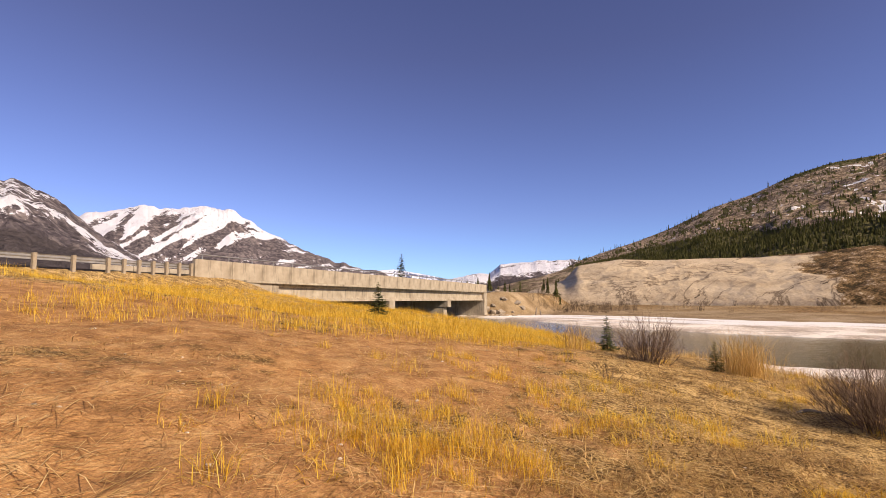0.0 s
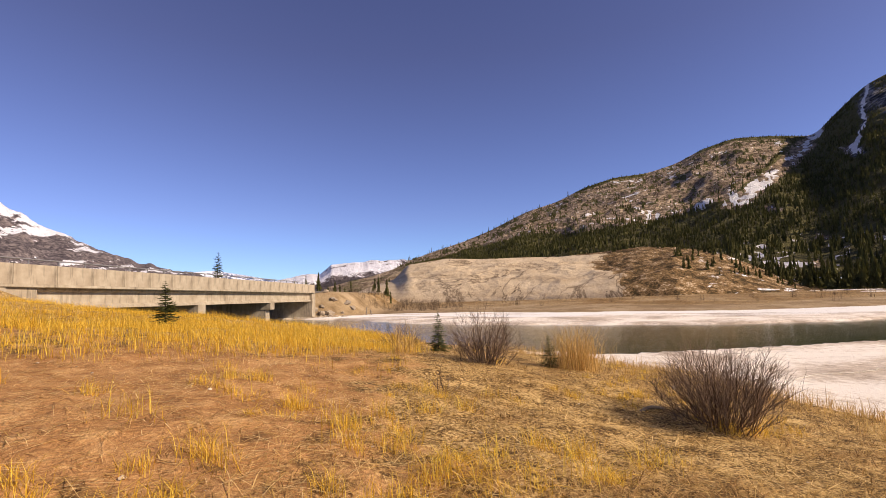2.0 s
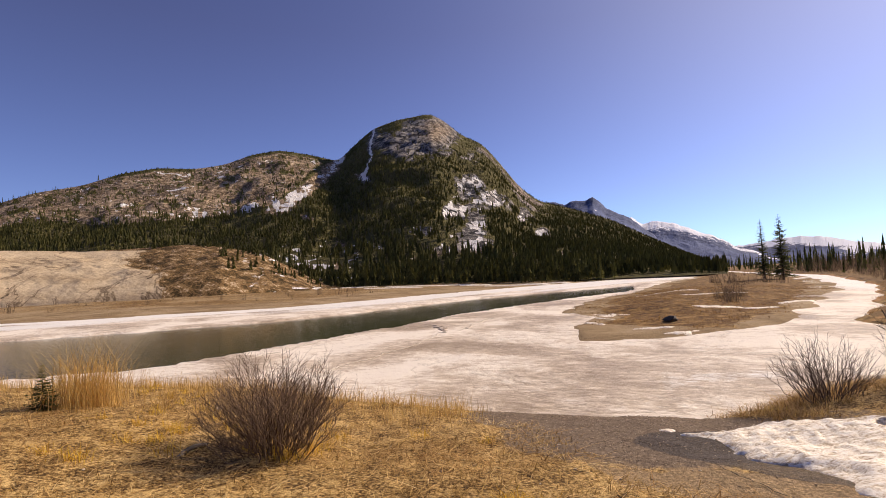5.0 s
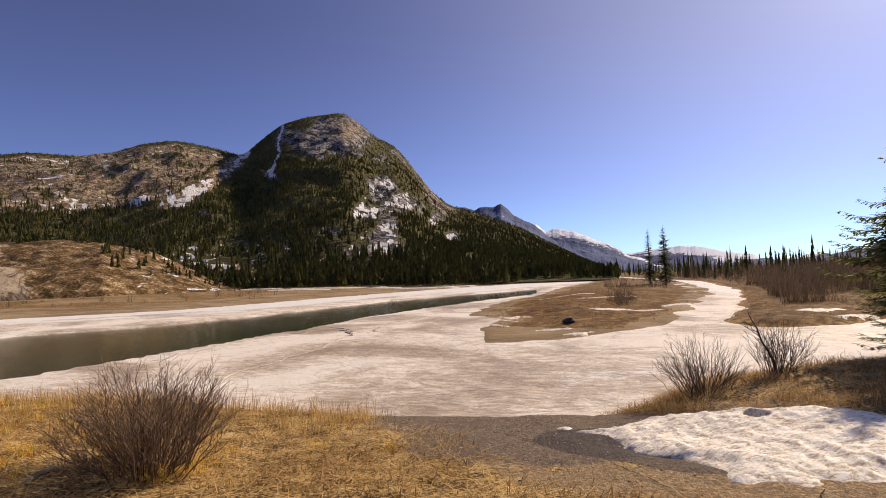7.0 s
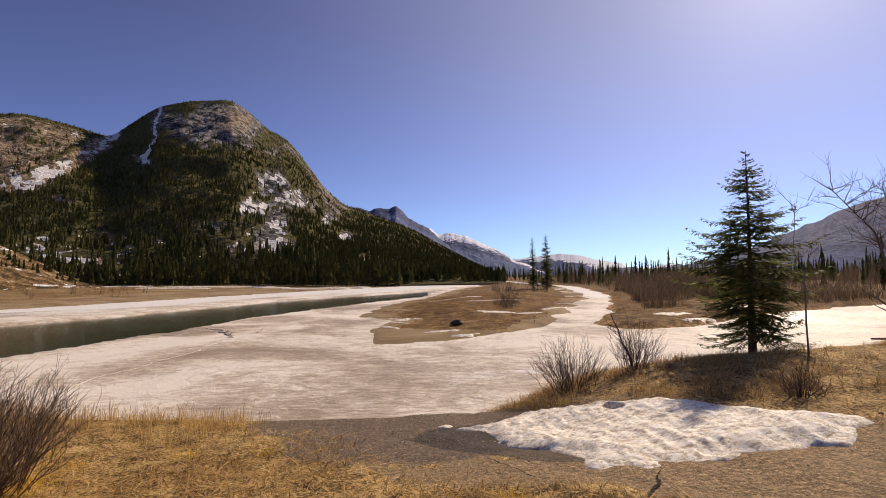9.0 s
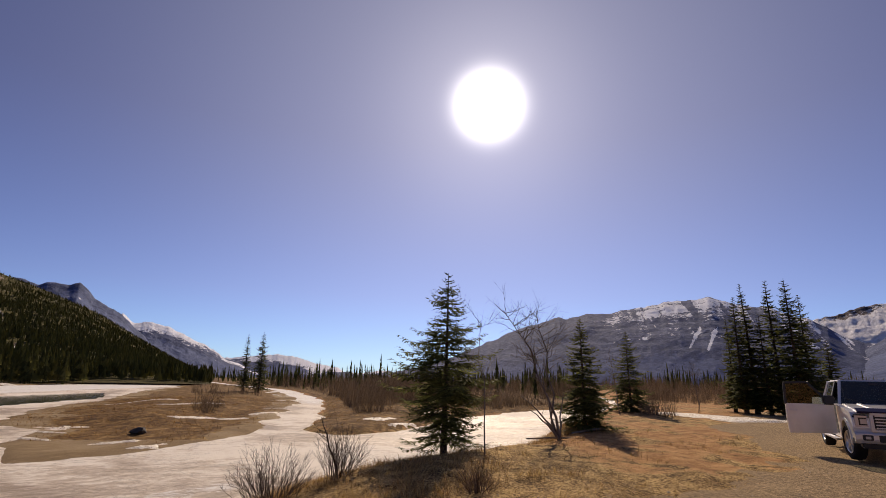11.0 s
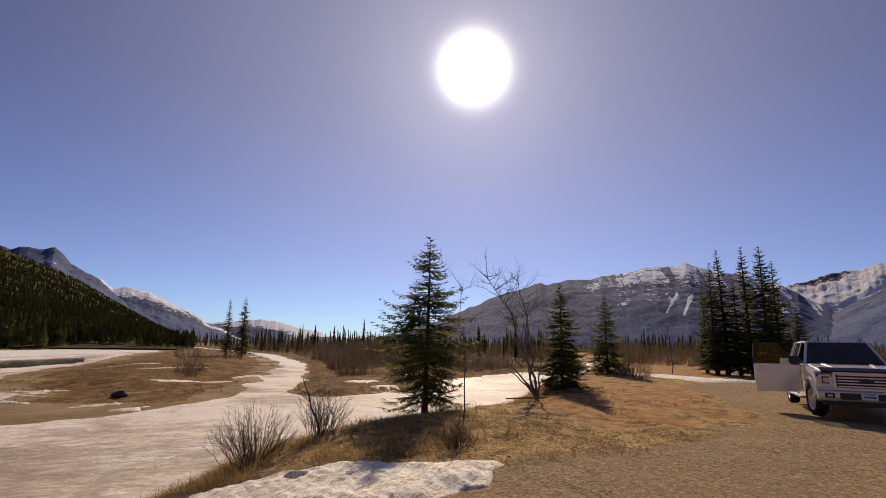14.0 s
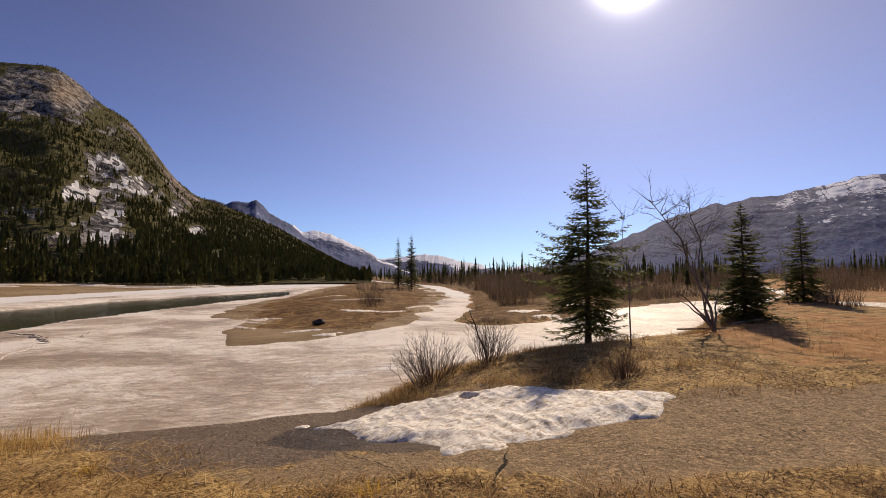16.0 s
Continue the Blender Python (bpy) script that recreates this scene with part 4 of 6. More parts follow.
def forest_mesh(name, px, py, pz, h, seed, tiers=5, spikes=7, slim=0.17, mat=None):
    """Many small conifers in one mesh: a thin trunk and ragged tiers of drooping boughs each."""
    g = np.random.RandomState(seed)
    n = len(px)
    verts, faces, at = [], [], 0
    m = 2 * spikes
    ang0 = np.arange(m) * 2 * np.pi / m
    for q in range(tiers):
        lo, hi = 0.10 + 0.84 * q / tiers, 0.10 + 0.84 * (q + 1.75) / tiers
        hi = min(hi, 1.0)
        rr = slim * (1 - 0.92 * q / tiers) ** 0.9 * h[:, None] * g.uniform(0.7, 1.3, (n, 1))
        rr = rr * np.where(np.arange(m) % 2 == 0, 1.0, 0.42)[None] * g.uniform(0.6, 1.35, (n, m))
        a = ang0[None] + g.uniform(0, 6.28, (n, 1)) + g.uniform(-0.2, 0.2, (n, m))
        zz = pz[:, None] + h[:, None] * (lo + g.uniform(-0.035, 0.035, (n, m)))
        ring = np.stack([px[:, None] + rr * np.cos(a), py[:, None] + rr * np.sin(a), zz], -1)
        tip = np.stack([px + 0.012 * h * g.uniform(-1, 1, n), py + 0.012 * h * g.uniform(-1, 1, n), pz + h * hi], -1)[:, None]
        verts.append(np.concatenate([ring, tip], 1).reshape(-1, 3))
        b = at + np.arange(n)[:, None] * (m + 1)
        j = np.arange(m)[None]
        faces.append(np.stack([b + j, b + (j + 1) % m, b + m + 0 * j], -1).reshape(-1, 3))
        at += n * (m + 1)
    a = np.arange(3) * 2.0944
    tr = 0.014 * h
    low = np.stack([px[:, None] + tr[:, None] * np.cos(a), py[:, None] + tr[:, None] * np.sin(a), np.repeat(pz[:, None] - 0.3, 3, 1)], -1)
    tip = np.stack([px, py, pz + 0.6 * h], -1)[:, None]
    verts.append(np.concatenate([low, tip], 1).reshape(-1, 3))
    b = at + np.arange(n)[:, None] * 4
    faces.append(np.stack([np.stack([b[:, 0] + j, b[:, 0] + (j + 1) % 3, b[:, 0] + 3], -1) for j in range(3)], 1).reshape(-1, 3))
    return mesh_np(name, np.concatenate(verts), np.concatenate(faces), mat or MAT_FOREST, False)


def sample_relief(key, n, seed, lo, hi, pick):
    """Random places on a mountain's slope, by a mask."""
    g = np.random.RandomState(seed)
    az, b, ridge, t, Z, at = RELIEF[key]
    i = g.uniform(0, 1, n)
    cols = g.randint(0, len(az) - 1, n)
    up = lo + (hi - lo) * i
    row = np.clip(np.searchsorted(t[:np.argmax(t >= 1) + 1], up) - 1, 0, None)
    fr = np.clip((up - t[row]) / (t[row + 1] - t[row]), 0, 1)
    fc = g.uniform(0, 1, n)
    a = np.radians(az[cols] + fc * (az[1] - az[0]))
    R = b[cols] + (ridge - b[cols]) * up
    z = (Z[row, cols] * (1 - fc) + Z[row, cols + 1] * fc) * (1 - fr) + (Z[row + 1, cols] * (1 - fc) + Z[row + 1, cols + 1] * fc) * fr
    keep = pick(np.degrees(a), up, at["forest"][row, cols], at["snow"][row, cols], g.uniform(0, 1, n), R)
    x, y = CX - np.sin(a) * R, CY + np.cos(a) * R
    return x[keep], y[keep], z[keep], R[keep]


def build_forests():
    g = np.random.RandomState(5)
    x, y, z, R = sample_relief("massif3", 60000, 6, 0.02, 1.0, lambda az, up, fo, sn, u, R: (u < (np.clip(fo, 0, 1) ** 2 * 0.74 + 0.04) * (0.20 + 0.80 * np.clip(2.2 * up, 0, 1)) * np.where(sn > 0.12, 0.12, 1)))
    near = R < 330
    h = g.uniform(4.0, 7.5, len(x)) * np.interp(R, [170, 330, 690], [1.10, 0.68, 0.42])
    tagged(new("slope_forest", forest_mesh("slope_forest", x[~near], y[~near], z[~near] - 0.2, h[~near], 7, 2, 4, 0.17)), "dark conifer forest on a mountain slope", "forest", kind="stuff")
    tagged(new("lower_forest", forest_mesh("lower_forest", x[near], y[near], z[near], h[near] * 1.0, 8, 3, 5, 0.14)), "dark conifer forest above the river", "forest", kind="stuff")
    # thin trees along the western skyline and the foot of its cliffs
    x, y, z, R = sample_relief("massif3", 9000, 26, 0.30, 1.0, lambda az, up, fo, sn, u, R: (az > -42) & (u < 0.03 + 0.30 * (up > 0.955) * (az > -33) + 0.40 * (up < 0.45)))
    tagged(new("skyline_trees", forest_mesh("skyline_trees", x, y, z - 0.3, g.uniform(3.0, 7.5, len(x)) * np.interp(R, [230, 690], [0.8, 1.1]), 27, 4, 4, 0.11)), "thin conifers along a rocky skyline", "forest", kind="stuff")
    # the front row along the far bank
    n = 900
    az = -g.uniform(44, 98, n)
    rb = massif_base(az)
    R = rb - 14 + 46 * g.rand(n) ** 1.2
    a = np.radians(az)
    x, y = CX - np.sin(a) * R, CY + np.cos(a) * R
    keep = (sdf(FAR_BANK, x, y) > 2) & (fbm(x * 0.06, y * 0.06, 2, 77) > -0.35)
    x, y = x[keep], y[keep]
    z = np.maximum(land(x, y), 0.6) - 0.1 + np.maximum(0, (R - rb)[keep]) * 0.08
    h = g.uniform(4.5, 9.0, len(x))
    tagged(new("bank_forest", forest_mesh("bank_forest", x, y, z, h, 9, 6, 6, 0.15)), "row of conifers along the far river bank", "forest", kind="stuff")
    # scattered trees on and beside the bluff
    x, y, z, R = sample_relief("bluff16", 1300, 16, 0.25, 1.0, lambda az, up, fo, sn, u, R: ((up > 0.93) & (u < 0.10 + 0.35 * (az < -38))) | ((az < -44) & (u < 0.16)))
    h = g.uniform(0.8, 2.6, len(x)) * np.where(x > 95, 1.6, 1.0)
    tagged(new("bluff_trees", forest_mesh("bluff_trees", x, y, z - 0.2, h, 17, 5, 6, 0.2)), "small conifers scattered over a rock bluff", "forest", kind="stuff")
    # low scrub over the bluff's broken end
    x, y, z, R = sample_relief("bluff16", 5200, 46, 0.05, 1.0, lambda az, up, fo, sn, u, R: (fo > 0.35) & (u < 0.5))
    tagged(new("bluff_scrub", brush_mesh("bluff_scrub", x, y, z - 0.1, g.uniform(0.3, 1.1, len(x)), 47, MAT_BRUSH, 12, 0.9)), "low brown scrub on a broken rock slope", "brush", kind="stuff")
    # the wooded valley floor to the south-east
    n = 3600
    az = -g.uniform(92, 166, n)
    R = 75 * (10.0 ** g.rand(n))
    a = np.radians(az)
    x, y = CX - np.sin(a) * R, CY + np.cos(a) * R
    clump = fbm(x * 0.02, y * 0.02, 3, 55)
    keep = (np.maximum(sdf(EAST_LAND, x, y), sdf(NEAR_BANK, x, y) - 12) > 2) & (R > 90 + 40 * np.sin(az * 0.4) - 60 * clump * 0.5) & ((az > -150) | (R > 140)) & (g.rand(n) < 0.30 + 0.6 * clump + 0.4 * sstep(150, 350, R))
    x, y, R = x[keep], y[keep], R[keep]
    h = g.uniform(2.5, 7.5, len(x)) * (0.9 + R / 900)
    tagged(new("valley_woods", forest_mesh("valley_woods", x, y, land(x, y) - 0.1, h, 18, 6, 5, 0.075, MAT_NEEDLE)), "thin spruces over a wooded valley floor", "forest", kind="stuff")
    # trees on the far side beyond the bridge
    n = 160
    az = g.uniform(-14, 24, n)
    R = g.uniform(125, 260, n)
    a = np.radians(az)
    x, y = CX - np.sin(a) * R, CY + np.cos(a) * R
    h = g.uniform(2.5, 6.0, n)
    keep = sdf(FAR_BANK, x, y) > 8
    tagged(new("bridge_woods", forest_mesh("bridge_woods", x[keep], y[keep], land(x[keep], y[keep]) - 0.1, h[keep], 19, 6, 6, 0.15)), "sparse conifers beyond a road bridge", "forest", kind="stuff")


def brush_mesh(name, px, py, pz, h, seed, mat, stems=14, spread=0.5):
    """Leafless brush: fans of thin tapering stems that fork."""
    g = np.random.RandomState(seed)
    n = len(px)
    a = g.uniform(0, 6.28, (n, stems))
    sp = g.uniform(0.05, spread, (n, stems))
    hh = h[:, None] * g.uniform(0.5, 1.1, (n, stems))
    o = np.stack([px[:, None] + 0.25 * h[:, None] * g.uniform(-1, 1, (n, stems)), py[:, None] + 0.25 * h[:, None] * g.uniform(-1, 1, (n, stems)), np.repeat(pz[:, None], stems, 1)], -1)
    d = np.stack([np.cos(a) * sp, np.sin(a) * sp, np.ones_like(a)], -1) * hh[..., None]
    side = np.stack([-np.sin(a * 1.7), np.cos(a * 1.7), 0 * a], -1) * (0.011 * hh)[..., None]
    tip = o + d
    mid = o + 0.55 * d
    fork = mid + (0.38 * hh)[..., None] * np.stack([np.cos(a + 1.4) * 0.7, np.sin(a + 1.4) * 0.7, 0.75 + 0 * a], -1)
    v = np.stack([o - side, o + side, tip, mid - side * 0.7, mid + side * 0.7, fork], 2).reshape(-1, 3)
    f = np.arange(len(v)).reshape(-1, 3)
    return mesh_np(name, v, f, mat, False)


def build_brush():
    g = np.random.RandomState(60)
    n = 17000
    az = -g.uniform(96, 172, n)
    R = 26 * (9.0 ** g.rand(n))
    a = np.radians(az)
    x, y = CX - np.sin(a) * R, CY + np.cos(a) * R
    clump = fbm(x * 0.05, y * 0.05, 3, 61)
    isl, east, near = sdf(ISLAND, x, y), sdf(EAST_LAND, x, y), sdf(NEAR_BANK, x, y)
    keep = ((isl > 5.5) & (R > 44) & (clump > -0.05)) | ((east > 3) & (clump > -0.6) & (R > 42)) | ((near > 4) & (R > 30 + 6 * sstep(-140, -152, az)) & ((az > -159) | (R > 46)) & (sdf(LOT, x, y) < -1.0) & (clump > -0.55))
    x, y, R = x[keep], y[keep], R[keep]
    h = g.uniform(0.6, 2.9, len(x)) * (0.45 + 0.9 * sstep(-0.6, 0.7, fbm(x * 0.09, y * 0.09, 3, 66))) * (0.7 + 0.3 * np.clip(R / 80, 0, 2)) * np.where(sdf(ISLAND, x, y) > 0, 0.55, np.interp(R, [40, 90], [0.68, 1.0]))
    tagged(new("valley_brush", brush_mesh("valley_brush", x, y, land(x, y) - 0.03, h, 62, MAT_BRUSH, 15, 0.5)), "leafless brown willow brush over the valley floor", "brush", kind="stuff")
    n = 900
    az = -g.uniform(8, 60, n)
    R = g.uniform(100, 150, n)
    a = np.radians(az)
    x, y = CX - np.sin(a) * R, CY + np.cos(a) * R
    keep = (sdf(FAR_BANK, x, y) > 12) & (g.rand(n) < np.where(az > -21, 0.9, 0.10))
    x, y = x[keep], y[keep]
    tagged(new("bank_brush", brush_mesh("bank_brush", x, y, land(x, y) - 0.03, g.uniform(0.7, 2.4, len(x)), 63, MAT_BRUSH, 16, 0.4)), "leafless brush along the far river bank", "brush", kind="stuff")


def bush(name, x, y, h, r, stems, seed, label, mat, group="", fine=6):
    """A leafless willow bush: many arching stems with side shoots and fine twigs."""
    g = np.random.RandomState(seed)
    root = thing(name, x, y, float(land(x, y)) - 0.03, label, "bush", 0, group)
    s = np.linspace(0, 1, 6)
    main, mr, shoots, sr = [], [], [], []
    for i in range(stems):
        a, out = g.uniform(0, 6.28), r * math.sqrt(g.rand())
        b = out * g.uniform(0.15, 0.60) * np.array((math.cos(a + g.uniform(-0.5, 0.5)), math.sin(a + g.uniform(-0.5, 0.5))))
        hh = h * g.uniform(0.55, 1.05) * (1 - 0.50 * (out / r) ** 2.5)
        curve = s ** g.uniform(0.75, 1.2)
        p = np.stack([b[0] + (out * math.cos(a) - b[0]) * curve, b[1] + (out * math.sin(a) - b[1]) * curve, hh * s ** g.uniform(0.75, 1.0)], -1)
        p[1:] += g.normal(0, 0.022 * h, (5, 3))
        main.append(p)
        mr.append((0.0062 * (1 - 0.75 * s)) * (0.6 + 0.7 * g.rand()))
        for q in range(fine):
            s0 = g.uniform(0.22, 0.97)
            c = np.array([np.interp(s0, s, p[:, e]) for e in range(3)])
            d = np.array((g.normal(0, 0.55) + math.cos(a) * 0.35, g.normal(0, 0.55) + math.sin(a) * 0.35, g.uniform(0.5, 1.3)))
            d *= h * g.uniform(0.08, 0.26) / np.linalg.norm(d)
            k = np.linspace(0, 1, 6)[:, None]
            sh = c + d * k + g.normal(0, 0.006 * h, (6, 3)) * k
            shoots.append(sh)
            sr.append(0.0027 * (1 - 0.7 * s))
    v, f = tubes(np.array(main), np.array(mr), 4)
    tagged(part("stem_mass", mesh_np("stem_mass", v, f, mat), root), kind="stuff")
    v, f = tubes(np.array(shoots), np.array(sr), 3)
    tagged(part("twig_mass", mesh_np("twig_mass", v, f, mat), root), kind="stuff")
    return root


def blades(px, py, pz, h, seed, width=0.006, lean=0.5, flop=0.3, least=0.0):
    """Grass blades: bent, tapering, three faces each."""
    g = np.random.RandomState(seed)
    n = len(px)
    a = g.uniform(0, 6.28, n)
    ln = least + np.abs(g.normal(0, lean, n))
    dx, dy = np.cos(a), np.sin(a)
    sx, sy = -dy * width, dx * width
    w = g.uniform(0.6, 1.4, n)
    o = np.stack([px, py, pz], -1)
    m = o + np.stack([dx * ln * h * 0.45, dy * ln * h * 0.45, h * np.maximum(0.05, 0.62 - 0.19 * ln)], -1)
    tip = m + np.stack([dx * (ln + flop) * h * 0.55, dy * (ln + flop) * h * 0.55, h * (0.45 - 0.35 * np.minimum(ln, 1.6))], -1)
    tip[:, 2] = np.maximum(tip[:, 2], pz + 0.01)
    s = np.stack([sx * w, sy * w, 0 * w], -1)
    v = np.stack([o - s, o + s, m + s * 0.75, m - s * 0.75, tip], 1).reshape(-1, 3)
    b = np.arange(n) * 5
    f = np.concatenate([np.stack([b, b + 1, b + 2], -1), np.stack([b, b + 2, b + 3], -1), np.stack([b + 3, b + 2, b + 4], -1)])
    return v, f


def tufts(n, per, spread, where, seed, h, **kw):
    """Blades in tufts: where(g, n) gives tuft centres and a size for each."""
    g = np.random.RandomState(seed)
    cx, cy, size = where(g, n)
    k = np.repeat(np.arange(len(cx)), per)
    px = cx[k] + g.normal(0, 1, len(k)) * spread * size[k]
    py = cy[k] + g.normal(0, 1, len(k)) * spread * size[k]
    pz = land(px, py) - 0.008 + sum(turf(px, py))
    hh = h * size[k] * g.uniform(0.45, 1.25, len(k))
    return blades(px, py, pz, hh, seed + 1, **kw)


def in_field(x, y, margin=0.25):
    return (sdf(NEAR_BANK, x, y) > 0.5) & (sdf(LOT, x, y) < -margin) & (sdf(SNOW_PATCH, x, y) < -0.1)


def build_grass():
    def add(name, vf, mat, label):
        tagged(new(name, mesh_np(name, vf[0], vf[1], mat, False)), label, "grass", kind="stuff")

    def golden(g, n):
        az, R = np.radians(g.uniform(-16, 47, n)), 8.5 + 27 * g.rand(n) ** 0.85
        x, y = -np.sin(az) * R, np.cos(az) * R
        edge = 0.085 * (R - 10.8 - 4.5 * sstep(2, 30, np.degrees(az))) + 0.50 * fbm(x * 0.28, y * 0.28, 3, 81)
        keep = in_field(x, y) & (g.rand(n) < np.clip(edge + 0.03, 0.008, 1)) & (along_road(x, y)[1] < -1.0)
        return x[keep], y[keep], g.uniform(0.6, 1.25, keep.sum())
    add("golden_grass", tufts(13000, 14, 0.17, golden, 82, 0.29, width=0.0034, lean=0.55, flop=0.4), MAT_YELLOW, "tall golden dry grass along a bank")

    def near_tufts(g, n):
        x, y = g.uniform(-9, 9, n), g.uniform(1.0, 14, n)
        c = fbm(x * 0.45, y * 0.45, 3, 83)
        keep = in_field(x, y) & (g.rand(n) < np.clip(0.01 + 0.45 * c + 0.25 * sstep(-1, 3, x), 0.015, 1) * (0.45 + 0.55 * sstep(-2, 2, x)))
        return x[keep], y[keep], g.uniform(0.5, 1.2, keep.sum())
    add("grass_tufts", tufts(300, 40, 0.085, near_tufts, 84, 0.20, width=0.0026, lean=1.0, flop=0.6), MAT_YELLOW, "scattered yellow grass tufts on bare soil")

    def straw(g, n):
        x, y = g.normal(-0.3, 0.75, n), g.normal(4.9, 0.8, n)
        far = g.rand(n) < 0.35
        x, y = np.where(far, g.normal(1.4, 1.6, n), x), np.where(far, g.normal(7.2, 1.3, n), y)
        keep = in_field(x, y)
        return x[keep], y[keep], g.uniform(0.6, 1.2, keep.sum())
    add("straw_tufts", tufts(75, 64, 0.10, straw, 94, 0.27, width=0.0024, lean=0.7, flop=0.45), MAT_YELLOW, "thin yellow straw grass on bare soil")

    def litter(g, n):
        x, y = g.uniform(-8, 11, n), g.uniform(0.5, 14, n)
        keep = in_field(x, y) & (g.rand(n) < 0.30 + 0.70 * sstep(2.5, 0.0, x - 0.22 * y))
        return x[keep], y[keep], g.uniform(0.4, 1.6, keep.sum())
    add("straw_litter", tufts(30000, 3, 0.13, litter, 99, 0.13, width=0.0036, lean=0.7, flop=0.6, least=2.3), MAT_STRAW, "loose straw lying on bare soil")

    def thatch(g, n):
        R = 1.2 + 24 * g.rand(n) ** 1.35
        az = np.radians(g.uniform(-175, 60, n))
        x, y = 1.0 - np.sin(az) * R, 2.4 + np.cos(az) * R
        bare = 0.95 * sstep(2.6, -1.2, x - 0.22 * y) * sstep(17, 10, y) + 0.8 * sstep(-4, -8, y) * sstep(5, 8, x) + 0.28 * fbm(x * 0.35, y * 0.35, 3, 36)
        keep = in_field(x, y, -0.15) & (g.rand(n) > bare * 0.95)
        return x[keep], y[keep], g.uniform(0.5, 1.3, keep.sum())
    add("thatch", tufts(13000, 11, 0.14, thatch, 86, 0.11, width=0.0034, lean=1.0, flop=0.7, least=0.7), MAT_GRASS, "short matted dry grass")

    def brown(g, n):
        R = 1.5 + 22 * g.rand(n) ** 1.3
        az = np.radians(g.uniform(-170, 55, n))
        x, y = 1.0 - np.sin(az) * R, 2.4 + np.cos(az) * R
        bare = 0.95 * sstep(2.6, -1.2, x - 0.22 * y) * sstep(17, 10, y) + 0.8 * sstep(-4, -8, y) * sstep(5, 8, x)
        keep = in_field(x, y, -0.1) & (g.rand(n) > bare) & (fbm(x * 0.55, y * 0.55, 3, 101) > -0.15 + 0.3 * g.rand(n))
        return x[keep], y[keep], g.uniform(0.6, 1.5, keep.sum())
    add("withered_grass", tufts(11000, 12, 0.13, brown, 102, 0.14, width=0.0046, lean=1.2, flop=0.8, least=1.0), MAT_BROWN, "flattened withered brown grass")

    def clumps(g, n):
        R = 2.5 + 14 * g.rand(n)
        az = np.radians(g.uniform(-120, 50, n))
        x, y = 1.0 - np.sin(az) * R, 2.4 + np.cos(az) * R
        keep = in_field(x, y) & (fbm(x * 0.7, y * 0.7, 3, 103) > 0.42) & (x > -1.5 + 0.1 * y)
        return x[keep], y[keep], g.uniform(0.6, 1.3, keep.sum())
    add("yellow_clumps", tufts(1300, 44, 0.09, clumps, 104, 0.18, width=0.0032, lean=1.1, flop=0.7), MAT_YELLOW, "arching clumps of yellow dry grass")

    def bank(g, n):
        t = g.rand(n)
        x, y = 9.0 + 9.5 * g.rand(n), 4.0 - 19 * t
        d = sdf(NEAR_BANK, x, y)
        keep = in_field(x, y, 0.0) & (d > 0.7) & (g.rand(n) < np.where(d < 3.2, 0.9, 0.03 + 0.3 * sstep(-6, -1, y)) * (0.6 + 0.6 * fbm(x * 0.5, y * 0.5, 3, 87)))
        return x[keep], y[keep], g.uniform(0.5, 1.4, keep.sum())
    add("bank_tufts", tufts(5600, 22, 0.12, bank, 188, 0.25, width=0.004, lean=0.9, flop=0.7, least=0.4), MAT_GRASS, "orange dry grass hanging over a river bank")
    add("bank_grass", tufts(4600, 22, 0.13, bank, 88, 0.27, width=0.0042, lean=0.8, flop=0.7, least=0.5), MAT_BROWN, "rough brown grass on a river bank")

    def edge(g, n):
        y = g.uniform(2.5, 21, n)
        x = np.interp(y, [2.5, 6, 8, 11, 16, 21], [12.5, 12.5, 11.5, 11.3, 10.9, 8.5]) - np.abs(g.normal(0, 0.8, n))
        keep = in_field(x, y)
        return x[keep], y[keep], g.uniform(0.5, 1.3, keep.sum())
    add("edge_grass", tufts(560, 12, 0.20, edge, 90, 0.34, width=0.0035, lean=0.55, flop=0.4), MAT_REED, "blond grass along the edge of the ice")

    def island(g, n):
        x, y = g.uniform(24, 75, n), g.uniform(-45, 11, n)
        isl, east = sdf(ISLAND, x, y), sdf(EAST_LAND, x, y)
        keep = ((isl > 1.4) | (east > 0.6)) & (np.hypot(x - TIP[0] + 2.0, y - TIP[1]) > 5.0 + 1.2 * g.normal(0, 0.5, n))
        return x[keep], y[keep], g.uniform(0.5, 1.4, keep.sum())
    add("island_grass", tufts(8500, 9, 0.40, island, 92, 0.17, width=0.012, lean=1.0, flop=0.6, least=0.6), leaf_material("russet_grass", (0.10, 0.050, 0.020), (0.27, 0.14, 0.045), (0.50, 0.29, 0.085), 0.4, 0.8, 0.35), "russet grass on a gravel island")


def reed_clump(name, x, y, h, r, n, seed, label):
    g = np.random.RandomState(seed)
    root = thing(name, x, y, float(land(x, y)) - 0.02, label, "grass clump")
    px, py = g.normal(0, r * 0.5, n), g.normal(0, r * 0.5, n)
    v, f = blades(px, py, np.zeros(n), h * g.uniform(0.35, 1.1, n), seed, 0.0038, 0.45, 0.45)
    tagged(part("stalk_mass", mesh_np("stalk_mass", v, f, MAT_REED, False), root), kind="stuff")


build_forests()
build_brush()
build_grass()

